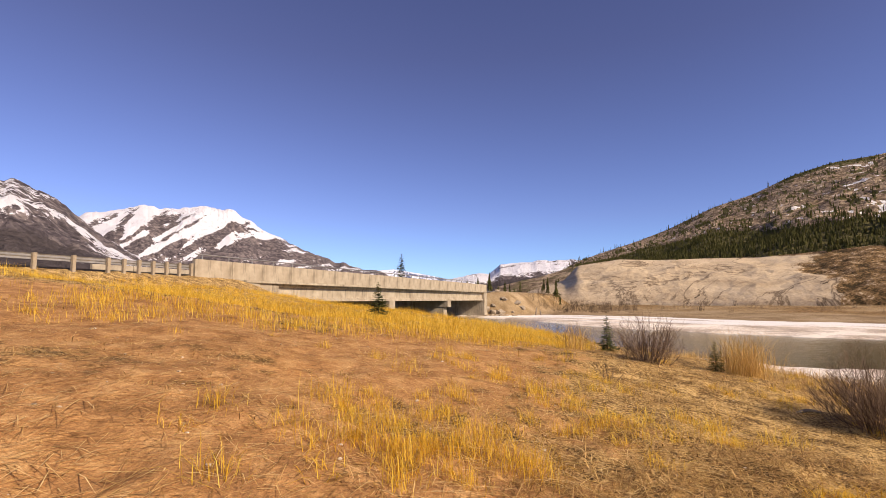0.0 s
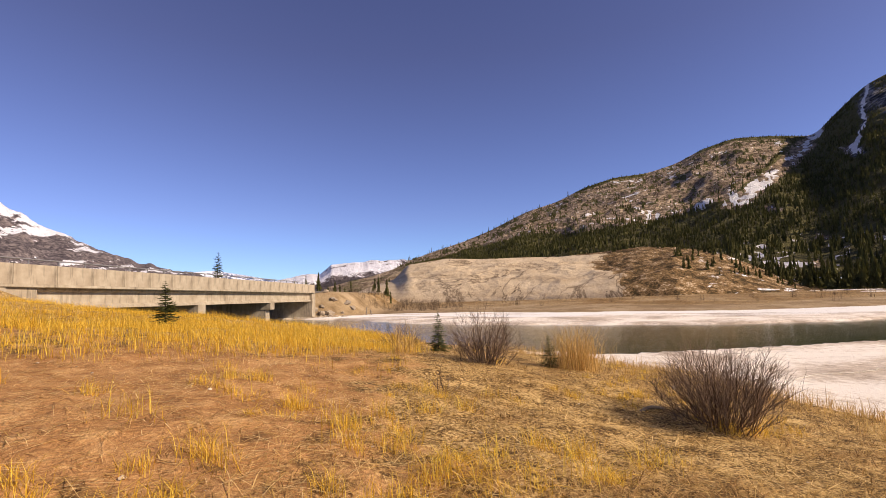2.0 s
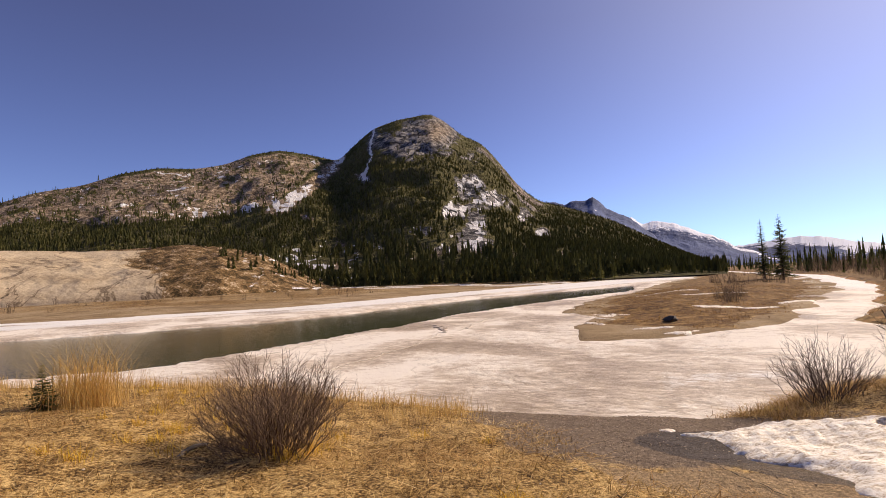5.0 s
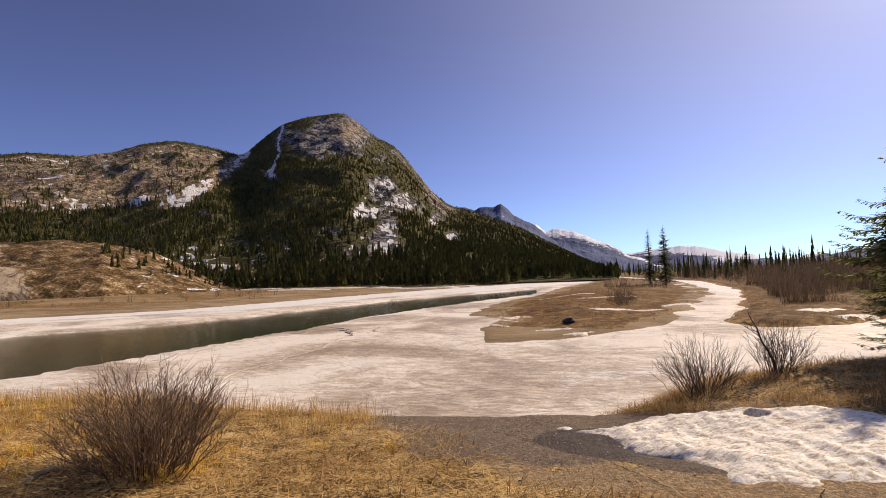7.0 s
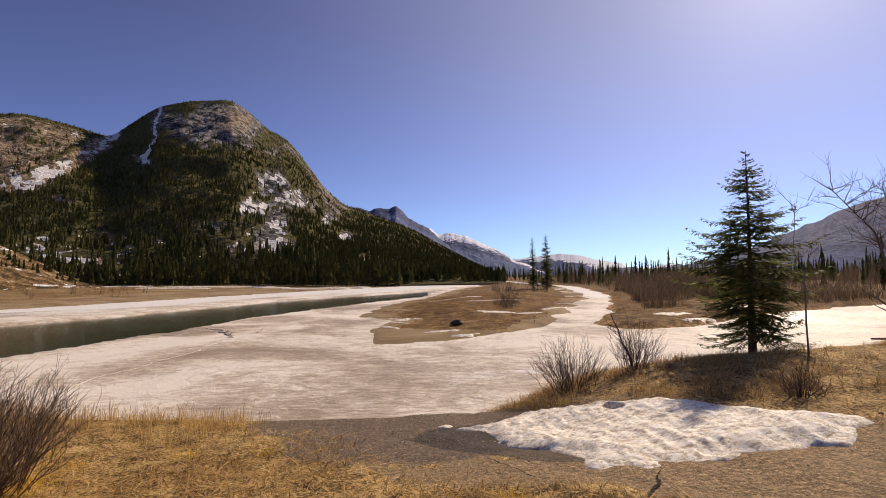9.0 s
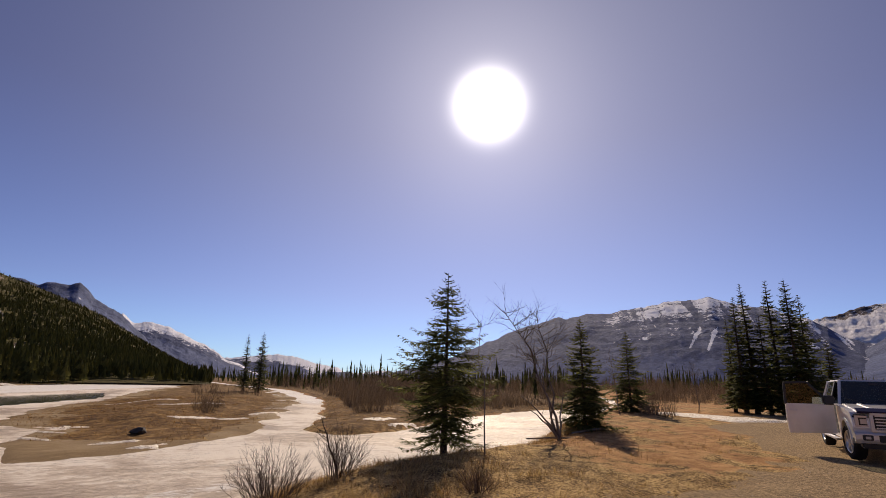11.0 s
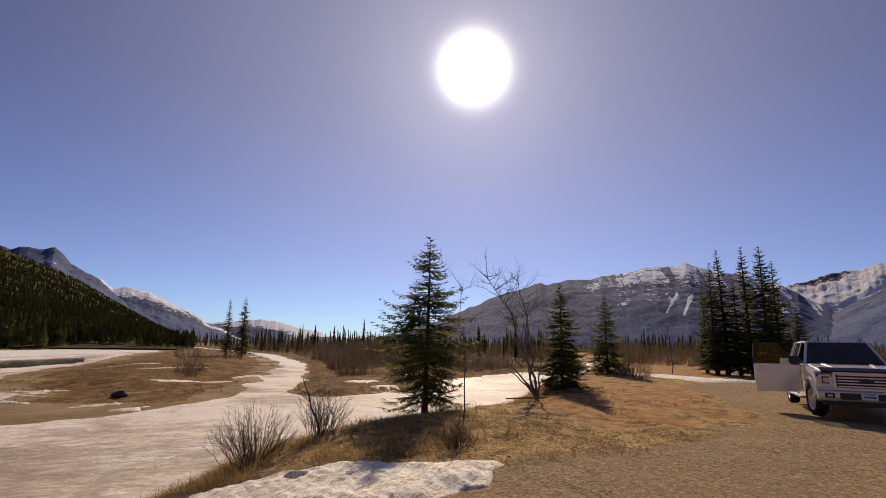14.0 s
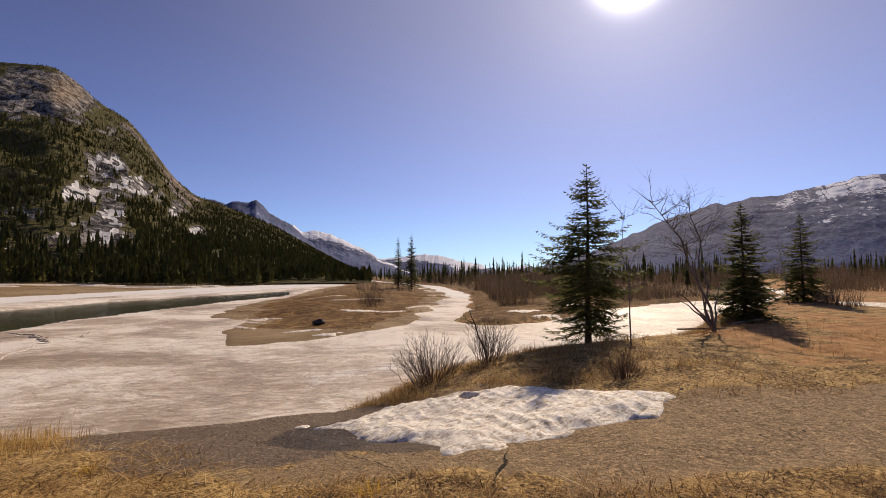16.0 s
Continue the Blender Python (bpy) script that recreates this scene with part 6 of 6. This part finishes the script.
def build_ice_ridge():
    """Broken slabs of ice pushed up along a bent crack."""
    g = np.random.RandomState(140)
    pts = [(33.6, 18.0), (32.2, 16.3), (30.6, 15.4), (29.2, 14.8)]
    t = np.linspace(0, 3, 34)
    for k, q in enumerate(t):
        x, y = np.interp(q, range(4), [p[0] for p in pts]), np.interp(q, range(4), [p[1] for p in pts])
        w, d, h = g.uniform(0.10, 0.28), g.uniform(0.06, 0.14), g.uniform(0.02, 0.06) * (0.4 + math.sin(math.pi * (q + 0.3) / 3.6))
        ob = new("ice_block", box("ice_block", (-w, -d, -0.05), (w, d, h), MAT_ICE, 0.015, (g.uniform(0.6, 0.95), g.uniform(0.6, 0.95))))
        ob.matrix_basis = pose(x + g.normal(0, 0.12), y + g.normal(0, 0.12), 0.03, g.uniform(-14, 14), g.uniform(-14, 14), 45 + g.uniform(-35, 35))
        tagged(ob, "broken ice slab pushed up along a crack", "ice block", "ice ridge")


def build_ice_seams():
    """Long bent seams where the ice sheet has cracked and frozen again."""
    for k, pts in enumerate(SEAMS):
        g = np.random.RandomState(150 + k)
        n = 90
        t = np.linspace(0, len(pts) - 1, n)
        x = np.interp(t, range(len(pts)), [p[0] for p in pts]) + 0.3 * vnoise(t * 5, t * 0, 151 + k)
        y = np.interp(t, range(len(pts)), [p[1] for p in pts]) + 0.3 * vnoise(t * 5, t * 0 + 9, 152 + k)
        p = np.stack([x, y, 0.045 + 0.012 * g.normal(0, 1, n)], -1)
        v, f = tubes(p[None], (0.028 * g.uniform(0.1, 1.6, n))[None], 5)
        v[:, 2] = 0.04 + (v[:, 2] - 0.04) * 0.55
        tagged(new("ice_seam", mesh_np("ice_seam", v, f, MAT_SEAM)), "raised white seam in cracked river ice", "ice", "ice seams")


def build_bank_snow(patch):
    """Thin leftover snow strips along the foot of the far woods."""
    g = np.random.RandomState(160)
    for k in range(15):
        az = radians(-48 - 3.2 * k - g.uniform(0, 1.5))
        R = float(massif_base(math.degrees(az))) - g.uniform(16, 34)
        cx, cy = CX - math.sin(az) * R, CY + math.cos(az) * R
        if float(sdf(FAR_BANK, np.array(cx), np.array(cy))) < 4:
            continue
        L, w = g.uniform(4, 11), g.uniform(0.5, 1.3)
        tx, ty = math.cos(az), math.sin(az)
        poly = [(cx + tx * L * math.cos(q) * g.uniform(0.8, 1.1) - ty * w * math.sin(q), cy + ty * L * math.cos(q) + tx * w * math.sin(q) * g.uniform(0.6, 1.3)) for q in np.linspace(0, 6.28, 11)[:-1]]
        patch("snow_patch", poly, 0.12, "thin snow strip along the far bank below the woods", 0.3, None, None, 0.16)


def build_logs():
    for k, (x, y, L, r, turn) in enumerate([(14.9, -9.3, 2.2, 0.05, 40), (15.6, -11.6, 2.6, 0.06, 100), (17.0, -11.4, 1.8, 0.045, 150), (6.4, 9.0, 0.7, 0.035, 20)]):
        g = np.random.RandomState(k)
        s = np.linspace(-0.5, 0.5, 8)
        p = np.stack([L * s, 0.06 * L * np.sin(4 * s + k), 0.04 * np.cos(5 * s)], -1)
        v, f = tubes(p[None], (r * (1 - 0.5 * (s + 0.5)))[None], 8)
        ob = new("driftwood_log", mesh_np("driftwood_log", v, f, MAT_LOG))
        ob.matrix_basis = pose(x, y, float(land(x, y)) + r * 0.8, 0, 0, turn)
        tagged(ob, "grey driftwood log lying on dry grass", "log", "driftwood logs")


build_bridge()
build_guardrail()
build_roads()
build_rocks()
build_snow_patch()
build_logs()
build_ice_ridge()
build_ice_seams()


def build_cracks():
    """Winding open cracks in the old asphalt."""
    tar = plain("crack_dark", (0.020, 0.015, 0.011), 0.95, 0, 0.1)
    for k, (x0, y0, x1, y1, w) in enumerate([(6.9, 1.25, 5.7, 1.9, 0.013), (8.3, 3.0, 6.5, 2.4, 0.010), (6.5, 2.4, 6.2, 2.7, 0.009), (6.6, -1.6, 5.6, -1.4, 0.008), (7.0, -4.8, 6.2, -5.4, 0.008)]):
        g = np.random.RandomState(200 + k)
        t = np.linspace(0, 1, 40)
        wob = np.cumsum(g.normal(0, 0.011, 40))
        wob -= t * wob[-1]
        dx, dy = x1 - x0, y1 - y0
        n = math.hypot(dx, dy)
        x, y = x0 + dx * t - dy / n * wob, y0 + dy * t + dx / n * wob
        z = land(x, y) + 0.035 * fbm(x * 1.1, y * 1.1, 3, 21) + 0.018
        ww = w * (0.4 + g.rand(40)) * np.sin(np.pi * np.clip(t, 0.05, 0.95))
        a = np.stack([x - dy / n * ww, y + dx / n * ww, z], -1)
        b = np.stack([x + dy / n * ww, y - dx / n * ww, z], -1)
        v = np.stack([a, b], 1).reshape(-1, 3)
        i = np.arange(39) * 2
        tagged(new("asphalt_crack", mesh_np("asphalt_crack", v, np.stack([i, i + 1, i + 3, i + 2], -1), tar)), "dark winding crack in old asphalt", "crack", "asphalt cracks")
    post = MAT_LOG
    for k, (x, y, h, a) in enumerate([(17.5, 95.5, 2.2, 6), (18.6, 95.2, 1.7, -9)]):
        ob = new("wooden_post", lathe("wooden_post", [(0.0, 0.0), (0.12, 0.0), (0.11, h * 0.6), (0.09, h), (0.0, h + 0.02)], post, 10))
        ob.matrix_basis = pose(x, y, float(land(x, y)) - 0.1, 90, a, 0)
        tagged(ob, "leaning weathered post on the far shore", "post", "shore posts")


# ---- the pickup truck ----
def paint(name, col, rough=0.28, metal=0.55, coat=0.6):
    m = Mat(name, rough, metal, 0.5)
    m.color(m.mix(m.ramp(m.noise(2.2, 5), [(0.35, 0.0), (0.75, 0.22)]), col, (0.30, 0.25, 0.19)))
    m.b.inputs["Coat Weight"].default_value = coat
    return m.m


def plain(name, col, rough=0.5, metal=0.0, spec=0.5):
    m = Mat(name, rough, metal, spec)
    m.color(m.mix(m.math("MULTIPLY", m.noise(12, 4), 0.3), col, tuple(0.7 * c for c in col)))
    return m.m


def glass_material(name, tint, rough=0.02):
    m = Mat(name, rough, 0, 0.5)
    m.color(tint)
    m.b.inputs["Transmission Weight"].default_value = 0.75
    m.b.inputs["IOR"].default_value = 1.45
    return m.m


def pane_material(name, tint, gloss=0.04):
    """A thin pane: mostly clear, with a weak mirror image on it."""
    m = Mat(name)
    clear, shine, mx = m.n.new("ShaderNodeBsdfTransparent"), m.n.new("ShaderNodeBsdfGlossy"), m.n.new("ShaderNodeMixShader")
    clear.inputs["Color"].default_value = rgb(tint)
    shine.inputs["Roughness"].default_value = 0.03
    mx.inputs[0].default_value = gloss
    m.l.new(clear.outputs[0], mx.inputs[1])
    m.l.new(shine.outputs[0], mx.inputs[2])
    m.l.new(mx.outputs[0], m.n["Material Output"].inputs["Surface"])
    return m.m


def wheel(root, x, y, side, turn):
    tyre = part("wheel", lathe("wheel", [(0.27, -0.12), (0.36, -0.135), (0.40, -0.11), (0.412, -0.06), (0.412, 0.06), (0.40, 0.11), (0.36, 0.135), (0.27, 0.12)], MAT_TYRE, 36), root, "black rubber tyre on an alloy rim")
    tyre.matrix_basis = pose(x, y, 0.412, 0, 0, turn)
    o = 0.125 * side
    part("rim", lathe("rim", [(0.275, o - 0.02 * side), (0.265, o), (0.24, o - 0.03 * side), (0.235, o - 0.10 * side), (0.0, o - 0.10 * side)], MAT_ALLOY, 36), tyre)
    for k in range(6):
        sp = part("spoke", box("spoke", (0.03, min(o - 0.06 * side, o - 0.02 * side), -0.035), (0.255, max(o - 0.06 * side, o - 0.02 * side), 0.035), MAT_ALLOY, 0.008), tyre)
        sp.matrix_basis = pose(0, 0, 0, 0, 60 * k + 12, 0)
    part("hub_cap", lathe("hub_cap", [(0.06, o - 0.06 * side), (0.055, o - 0.005 * side), (0.0, o)], MAT_CHROME, 18), tyre)


def quad(name, pts, mat, thick=0.01):
    """A thin pane through four points."""
    bm = bmesh.new()
    f = bm.faces.new([bm.verts.new(p) for p in pts])
    bm.normal_update()
    n = f.normal.copy()
    r = bmesh.ops.extrude_face_region(bm, geom=[f])
    for g in r["geom"]:
        if isinstance(g, bmesh.types.BMVert):
            g.co -= n * thick
    return bm_mesh(bm, name, mat)


def bar(name, a, b, w, d, mat):
    """A bevelled bar from a to b."""
    a, b = Vector(a), Vector(b)
    me = box(name, (-w / 2, -d / 2, 0), (w / 2, d / 2, (b - a).length), mat, min(w, d) * 0.2)
    me.transform(Matrix.Translation(a) @ (b - a).to_track_quat("Z", "Y").to_matrix().to_4x4())
    return me


MAT_PAINT = paint("silver_paint", (0.86, 0.84, 0.81), 0.36, 0.45, 0.6)
MAT_TYRE = plain("tyre_rubber", (0.022, 0.021, 0.020), 0.9, 0, 0.2)
MAT_ALLOY = plain("alloy", (0.62, 0.61, 0.60), 0.3, 0.9)
MAT_CHROME = plain("chrome", (0.72, 0.72, 0.73), 0.32, 0.45)
MAT_BLACK = plain("black_plastic", (0.018, 0.018, 0.020), 0.5)
MAT_PURPLE = plain("smoked_plastic", (0.030, 0.018, 0.055), 0.15)
MAT_GLASS = glass_material("tinted_glass", (0.10, 0.12, 0.12))
MAT_CLEAR = pane_material("clear_glass", (0.62, 0.68, 0.66))
MAT_LAMP = plain("headlight_lens", (0.62, 0.63, 0.65), 0.12, 0.3)
MAT_SEAT = plain("seat_cloth", (0.08, 0.075, 0.07), 0.9)
MAT_WHITE = plain("plate_white", (0.75, 0.75, 0.74), 0.5)
MAT_BADGE = plain("badge_enamel", (0.045, 0.05, 0.075), 0.3, 0.2)
MAT_INK = plain("plate_ink", (0.10, 0.12, 0.30), 0.6)


def build_truck():
    x0, y0 = 7.95, -14.40
    root = thing("pickup_truck", x0, y0, float(land(x0, y0)) + 0.015, "silver-white pickup truck with its passenger door open on the gravel lot", "truck", 120)

    def arch(cx, r, a0=180, a1=0, n=12):
        return [(cx + r * math.cos(radians(a0 + (a1 - a0) * k / n)), 0.42 + r * math.sin(radians(a0 + (a1 - a0) * k / n))) for k in range(n + 1)]
    side = [(-2.88, 0.62), (-2.16, 0.50)] + arch(-1.65, 0.50) + [(-1.12, 0.46), (1.46, 0.46)] + arch(2.0, 0.50) + [(2.55, 0.52), (2.80, 0.60), (2.86, 0.80), (2.84, 1.02), (2.70, 1.14), (2.2, 1.20), (1.10, 1.28), (-1.30, 1.30), (-1.36, 1.30), (-2.86, 1.34), (-2.92, 1.28), (-2.92, 0.70)]
    part("body", extrude("body", side, -0.99, 0.99, MAT_PAINT, "y", 0.035), root)
    part("hood", extrude("hood", [(2.80, 1.06), (2.74, 1.155), (2.2, 1.225), (1.12, 1.305), (1.10, 1.26), (2.2, 1.18)], -0.86, 0.86, MAT_PAINT, "y", 0.02), root)
    for s in (-1, 1):
        part("hood_ridge", bar("hood_ridge", (2.62, 0.42 * s, 1.17), (1.25, 0.52 * s, 1.305), 0.09, 0.05, MAT_PAINT), root)
    part("bed_floor", box("bed_floor", (-2.82, -0.86, 1.345), (-1.42, 0.86, 1.352), MAT_BLACK, 0.0), root)
    for lo, hi in (((-2.90, 0.88, 1.30), (-1.38, 0.985, 1.40)), ((-2.90, -0.985, 1.30), (-1.38, -0.88, 1.40)), ((-2.90, -0.98, 1.30), (-2.82, 0.98, 1.40))):
        part("bed_rail", box("bed_rail", lo, hi, MAT_PAINT, 0.015), root)
    # cab above the belt line
    roof_z = 1.93
    part("roof", box("roof", (-1.22, -0.74, roof_z - 0.07), (0.42, 0.74, roof_z), MAT_PAINT, 0.03, (0.93, 0.95)), root)
    for s in (-1, 1):
        part("pillar", bar("pillar", (1.12, 0.90 * s, 1.25), (0.38, 0.70 * s, roof_z - 0.03), 0.07, 0.06, MAT_PAINT), root)
        part("pillar", bar("pillar", (-0.02, 0.93 * s, 1.25), (-0.05, 0.72 * s, roof_z - 0.03), 0.09, 0.04, MAT_BLACK), root)
        part("pillar", bar("pillar", (-1.28, 0.92 * s, 1.25), (-1.18, 0.71 * s, roof_z - 0.03), 0.16, 0.06, MAT_PAINT), root)
        part("rear_side_window", quad("rear_side_window", [(-0.06, 0.92 * s, 1.30), (-1.20, 0.91 * s, 1.30), (-1.12, 0.725 * s, 1.86), (-0.09, 0.735 * s, 1.86)], MAT_GLASS), root)
    part("front_side_window", quad("front_side_window", [(1.02, 0.92, 1.30), (0.03, 0.925, 1.30), (0.0, 0.735, 1.86), (0.42, 0.725, 1.86)], MAT_GLASS), root)
    part("windshield", quad("windshield", [(1.12, 0.86, 1.29), (1.12, -0.86, 1.29), (0.40, -0.68, 1.88), (0.40, 0.68, 1.88)], MAT_GLASS, 0.012), root)
    part("rear_window", quad("rear_window", [(-1.30, 0.86, 1.34), (-1.30, -0.86, 1.34), (-1.20, -0.66, 1.86), (-1.20, 0.66, 1.86)], MAT_GLASS, 0.012), root)
    part("dashboard", box("dashboard", (0.55, -0.84, 1.20), (1.05, 0.84, 1.36), MAT_BLACK, 0.04), root)
    for s in (-1, 1):
        part("seat", box("seat", (-0.42, 0.42 * s - 0.25, 1.2), (-0.22, 0.42 * s + 0.25, 1.60), MAT_SEAT, 0.05), root)
        part("headrest", box("headrest", (-0.43, 0.42 * s - 0.13, 1.62), (-0.32, 0.42 * s + 0.13, 1.78), MAT_SEAT, 0.04), root)
    wv = np.array([(0.55 + 0.0 * q, 0.42 + 0.18 * math.cos(q), 1.36 + 0.18 * math.sin(q)) for q in np.linspace(0, 2 * math.pi, 18)])
    part("steering_wheel", pipe("steering_wheel", wv, 0.015, MAT_BLACK, 6), root)
    part("wiper", bar("wiper", (1.10, 0.55, 1.315), (0.98, -0.05, 1.42), 0.02, 0.015, MAT_BLACK), root)
    part("wiper", bar("wiper", (1.10, -0.15, 1.315), (0.98, -0.70, 1.42), 0.02, 0.015, MAT_BLACK), root)
    part("sensor", box("sensor", (0.46, -0.10, 1.76), (0.52, 0.10, 1.84), MAT_BLACK, 0.015), root)
    # nose
    part("deflector", extrude("deflector", [(2.86, 1.12), (2.93, 1.17), (2.80, 1.235), (2.62, 1.245), (2.66, 1.21), (2.82, 1.165)], -0.88, 0.88, MAT_PURPLE, "y", 0.01), root, "dark smoked hood deflector")
    grille = part("grille", box("grille", (2.80, -0.60, 0.76), (2.87, 0.60, 1.11), MAT_BLACK, 0.02), root, "black grille with chrome bars")
    for k in range(5):
        part("grille_bar", box("grille_bar", (2.86, -0.56, 0.79 + 0.068 * k), (2.90, 0.56, 0.818 + 0.068 * k), MAT_CHROME, 0.008), grille)
    for lo, hi in (((2.84, -0.66, 0.73), (2.915, -0.59, 1.13)), ((2.84, 0.59, 0.73), (2.915, 0.66, 1.13)), ((2.84, -0.66, 1.09), (2.915, 0.66, 1.14)), ((2.84, -0.66, 0.72), (2.915, 0.66, 0.765))):
        part("grille_surround", box("grille_surround", lo, hi, MAT_CHROME, 0.012), grille)
    badge = lathe("badge", [(0.0, 0.03), (0.09, 0.028), (0.105, 0.012), (0.105, 0.0)], MAT_BADGE, 24, "y")
    b = part("badge", badge, grille, "plain oval badge")
    b.matrix_basis = pose(2.885, 0, 0.945, 0, 0, -90) @ Matrix.Diagonal((1.35, 1, 0.55, 1))
    for s in (-1, 1):
        lamp = part("headlight", box("headlight", (2.72, 0.68 * s if s > 0 else -0.97, 0.79), (2.862, 0.97 if s > 0 else -0.68, 1.10), MAT_BLACK, 0.03), root, "clear headlight with a C-shaped bezel")
        a, b2 = sorted((0.70 * s, 0.94 * s))
        part("bezel", box("bezel", (2.86, a, 1.03), (2.875, b2, 1.075), MAT_LAMP, 0.006), lamp)
        part("bezel", box("bezel", (2.86, a, 0.815), (2.875, b2, 0.86), MAT_LAMP, 0.006), lamp)
        a, b2 = sorted((0.87 * s, 0.945 * s))
        part("bezel", box("bezel", (2.86, a, 0.86), (2.875, b2, 1.03), MAT_LAMP, 0.006), lamp)
        a, b2 = sorted((0.71 * s, 0.84 * s))
        part("bulb", box("bulb", (2.86, a, 0.885), (2.872, b2, 1.0), MAT_LAMP, 0.01), lamp)
        fog = part("fog_lamp_housing", box("fog_lamp_housing", (2.96, min(0.66 * s, 0.86 * s), 0.53), (2.985, max(0.66 * s, 0.86 * s), 0.65), MAT_BLACK, 0.02), root)
        part("fog_lamp", box("fog_lamp", (2.984, min(0.71 * s, 0.81 * s), 0.56), (2.995, max(0.71 * s, 0.81 * s), 0.62), MAT_LAMP, 0.008), fog)
        part("fender_flare", extrude("fender_flare", arch(2.0, 0.56) + arch(2.0, 0.50, 0, 180), min(0.985 * s, 1.015 * s), max(0.985 * s, 1.015 * s), MAT_PAINT), root)
        part("fender_flare", extrude("fender_flare", arch(-1.65, 0.56) + arch(-1.65, 0.50, 0, 180), min(0.985 * s, 1.015 * s), max(0.985 * s, 1.015 * s), MAT_PAINT), root)
        part("running_board", box("running_board", (-1.0, min(0.98 * s, 1.12 * s), 0.38), (1.30, max(0.98 * s, 1.12 * s), 0.43), MAT_ALLOY, 0.012), root)
        wheel(root, 2.0, 0.86 * s, s, 8)
        wheel(root, -1.65, 0.86 * s, s, 0)
    bump = part("bumper", extrude("bumper", [(2.78, 0.48), (2.92, 0.46), (2.97, 0.54), (2.97, 0.66), (2.93, 0.70), (2.78, 0.71)], -0.99, 0.99, MAT_CHROME, "y", 0.015), root, "chrome front bumper with a dark intake")
    part("intake", box("intake", (2.965, -0.56, 0.505), (2.978, 0.56, 0.655), MAT_BLACK, 0.01), bump)
    part("valance", box("valance", (2.55, -0.86, 0.34), (2.84, 0.86, 0.475), MAT_BLACK, 0.03), root)
    plate = part("number_plate", box("number_plate", (2.98, -0.16, 0.51), (2.99, 0.16, 0.67), MAT_WHITE, 0.006), root, "white number plate with plain bars")
    part("plate_bar", box("plate_bar", (2.991, -0.12, 0.56), (2.994, 0.12, 0.60), MAT_INK, 0.0), plate)
    part("plate_bar", box("plate_bar", (2.991, -0.10, 0.63), (2.994, 0.10, 0.645), MAT_INK, 0.0), plate)
    part("mirror", box("mirror", (0.88, 1.02, 1.24), (1.00, 1.24, 1.50), MAT_BLACK, 0.035), root, "black towing mirror")
    part("mirror_arm", bar("mirror_arm", (0.96, 0.90, 1.28), (0.94, 1.06, 1.34), 0.06, 0.05, MAT_BLACK), root)
    part("antenna", pipe("antenna", [(1.3, -0.80, 1.25), (1.22, -0.80, 1.7)], 0.006, MAT_BLACK, 5), root)
    # body is solid here: a black sheet gives the cab's inner shade
    part("dark_opening_panel", box("dark_opening_panel", (0.0, -0.996, 0.55), (1.08, -0.985, 1.26), MAT_BLACK, 0.0), root, "flat black panel in place of the shaded door opening")
    # the open passenger door, hinged at its front edge
    door = part("passenger_door", extrude("passenger_door", [(0.0, 0.53), (1.08, 0.50), (1.10, 0.9), (1.09, 1.27), (0.0, 1.27)], -0.07, 0.07, MAT_PAINT, "y", 0.02), root, "open silver door with a dark window frame")
    door.matrix_basis = pose(1.10, -1.04, 0.0, 0, 0, -84)
    for a, b2 in (((0.02, 0, 1.25), (0.52, 0.0, 1.84)), ((0.52, 0, 1.84), (1.06, 0, 1.82)), ((1.06, 0, 1.82), (1.08, 0, 1.25))):
        part("window_frame", bar("window_frame", a, b2, 0.06, 0.06, MAT_BLACK), door)
    part("door_window", extrude("door_window", [(0.06, 1.27), (0.53, 1.82), (1.04, 1.80), (1.06, 1.27)], -0.006, 0.006, MAT_CLEAR, "y"), door)
    part("door_handle", box("door_handle", (0.84, 0.07, 1.08), (1.02, 0.11, 1.13), MAT_CHROME, 0.012), door)
    part("door_mirror", box("door_mirror", (-0.02, 0.06, 1.26), (0.26, 0.20, 1.50), MAT_BLACK, 0.04), door, "black towing mirror on the door")
    part("door_moulding", box("door_moulding", (0.03, 0.068, 0.72), (1.07, 0.078, 0.745), MAT_PAINT, 0.003), door)


build_truck()
build_cracks()
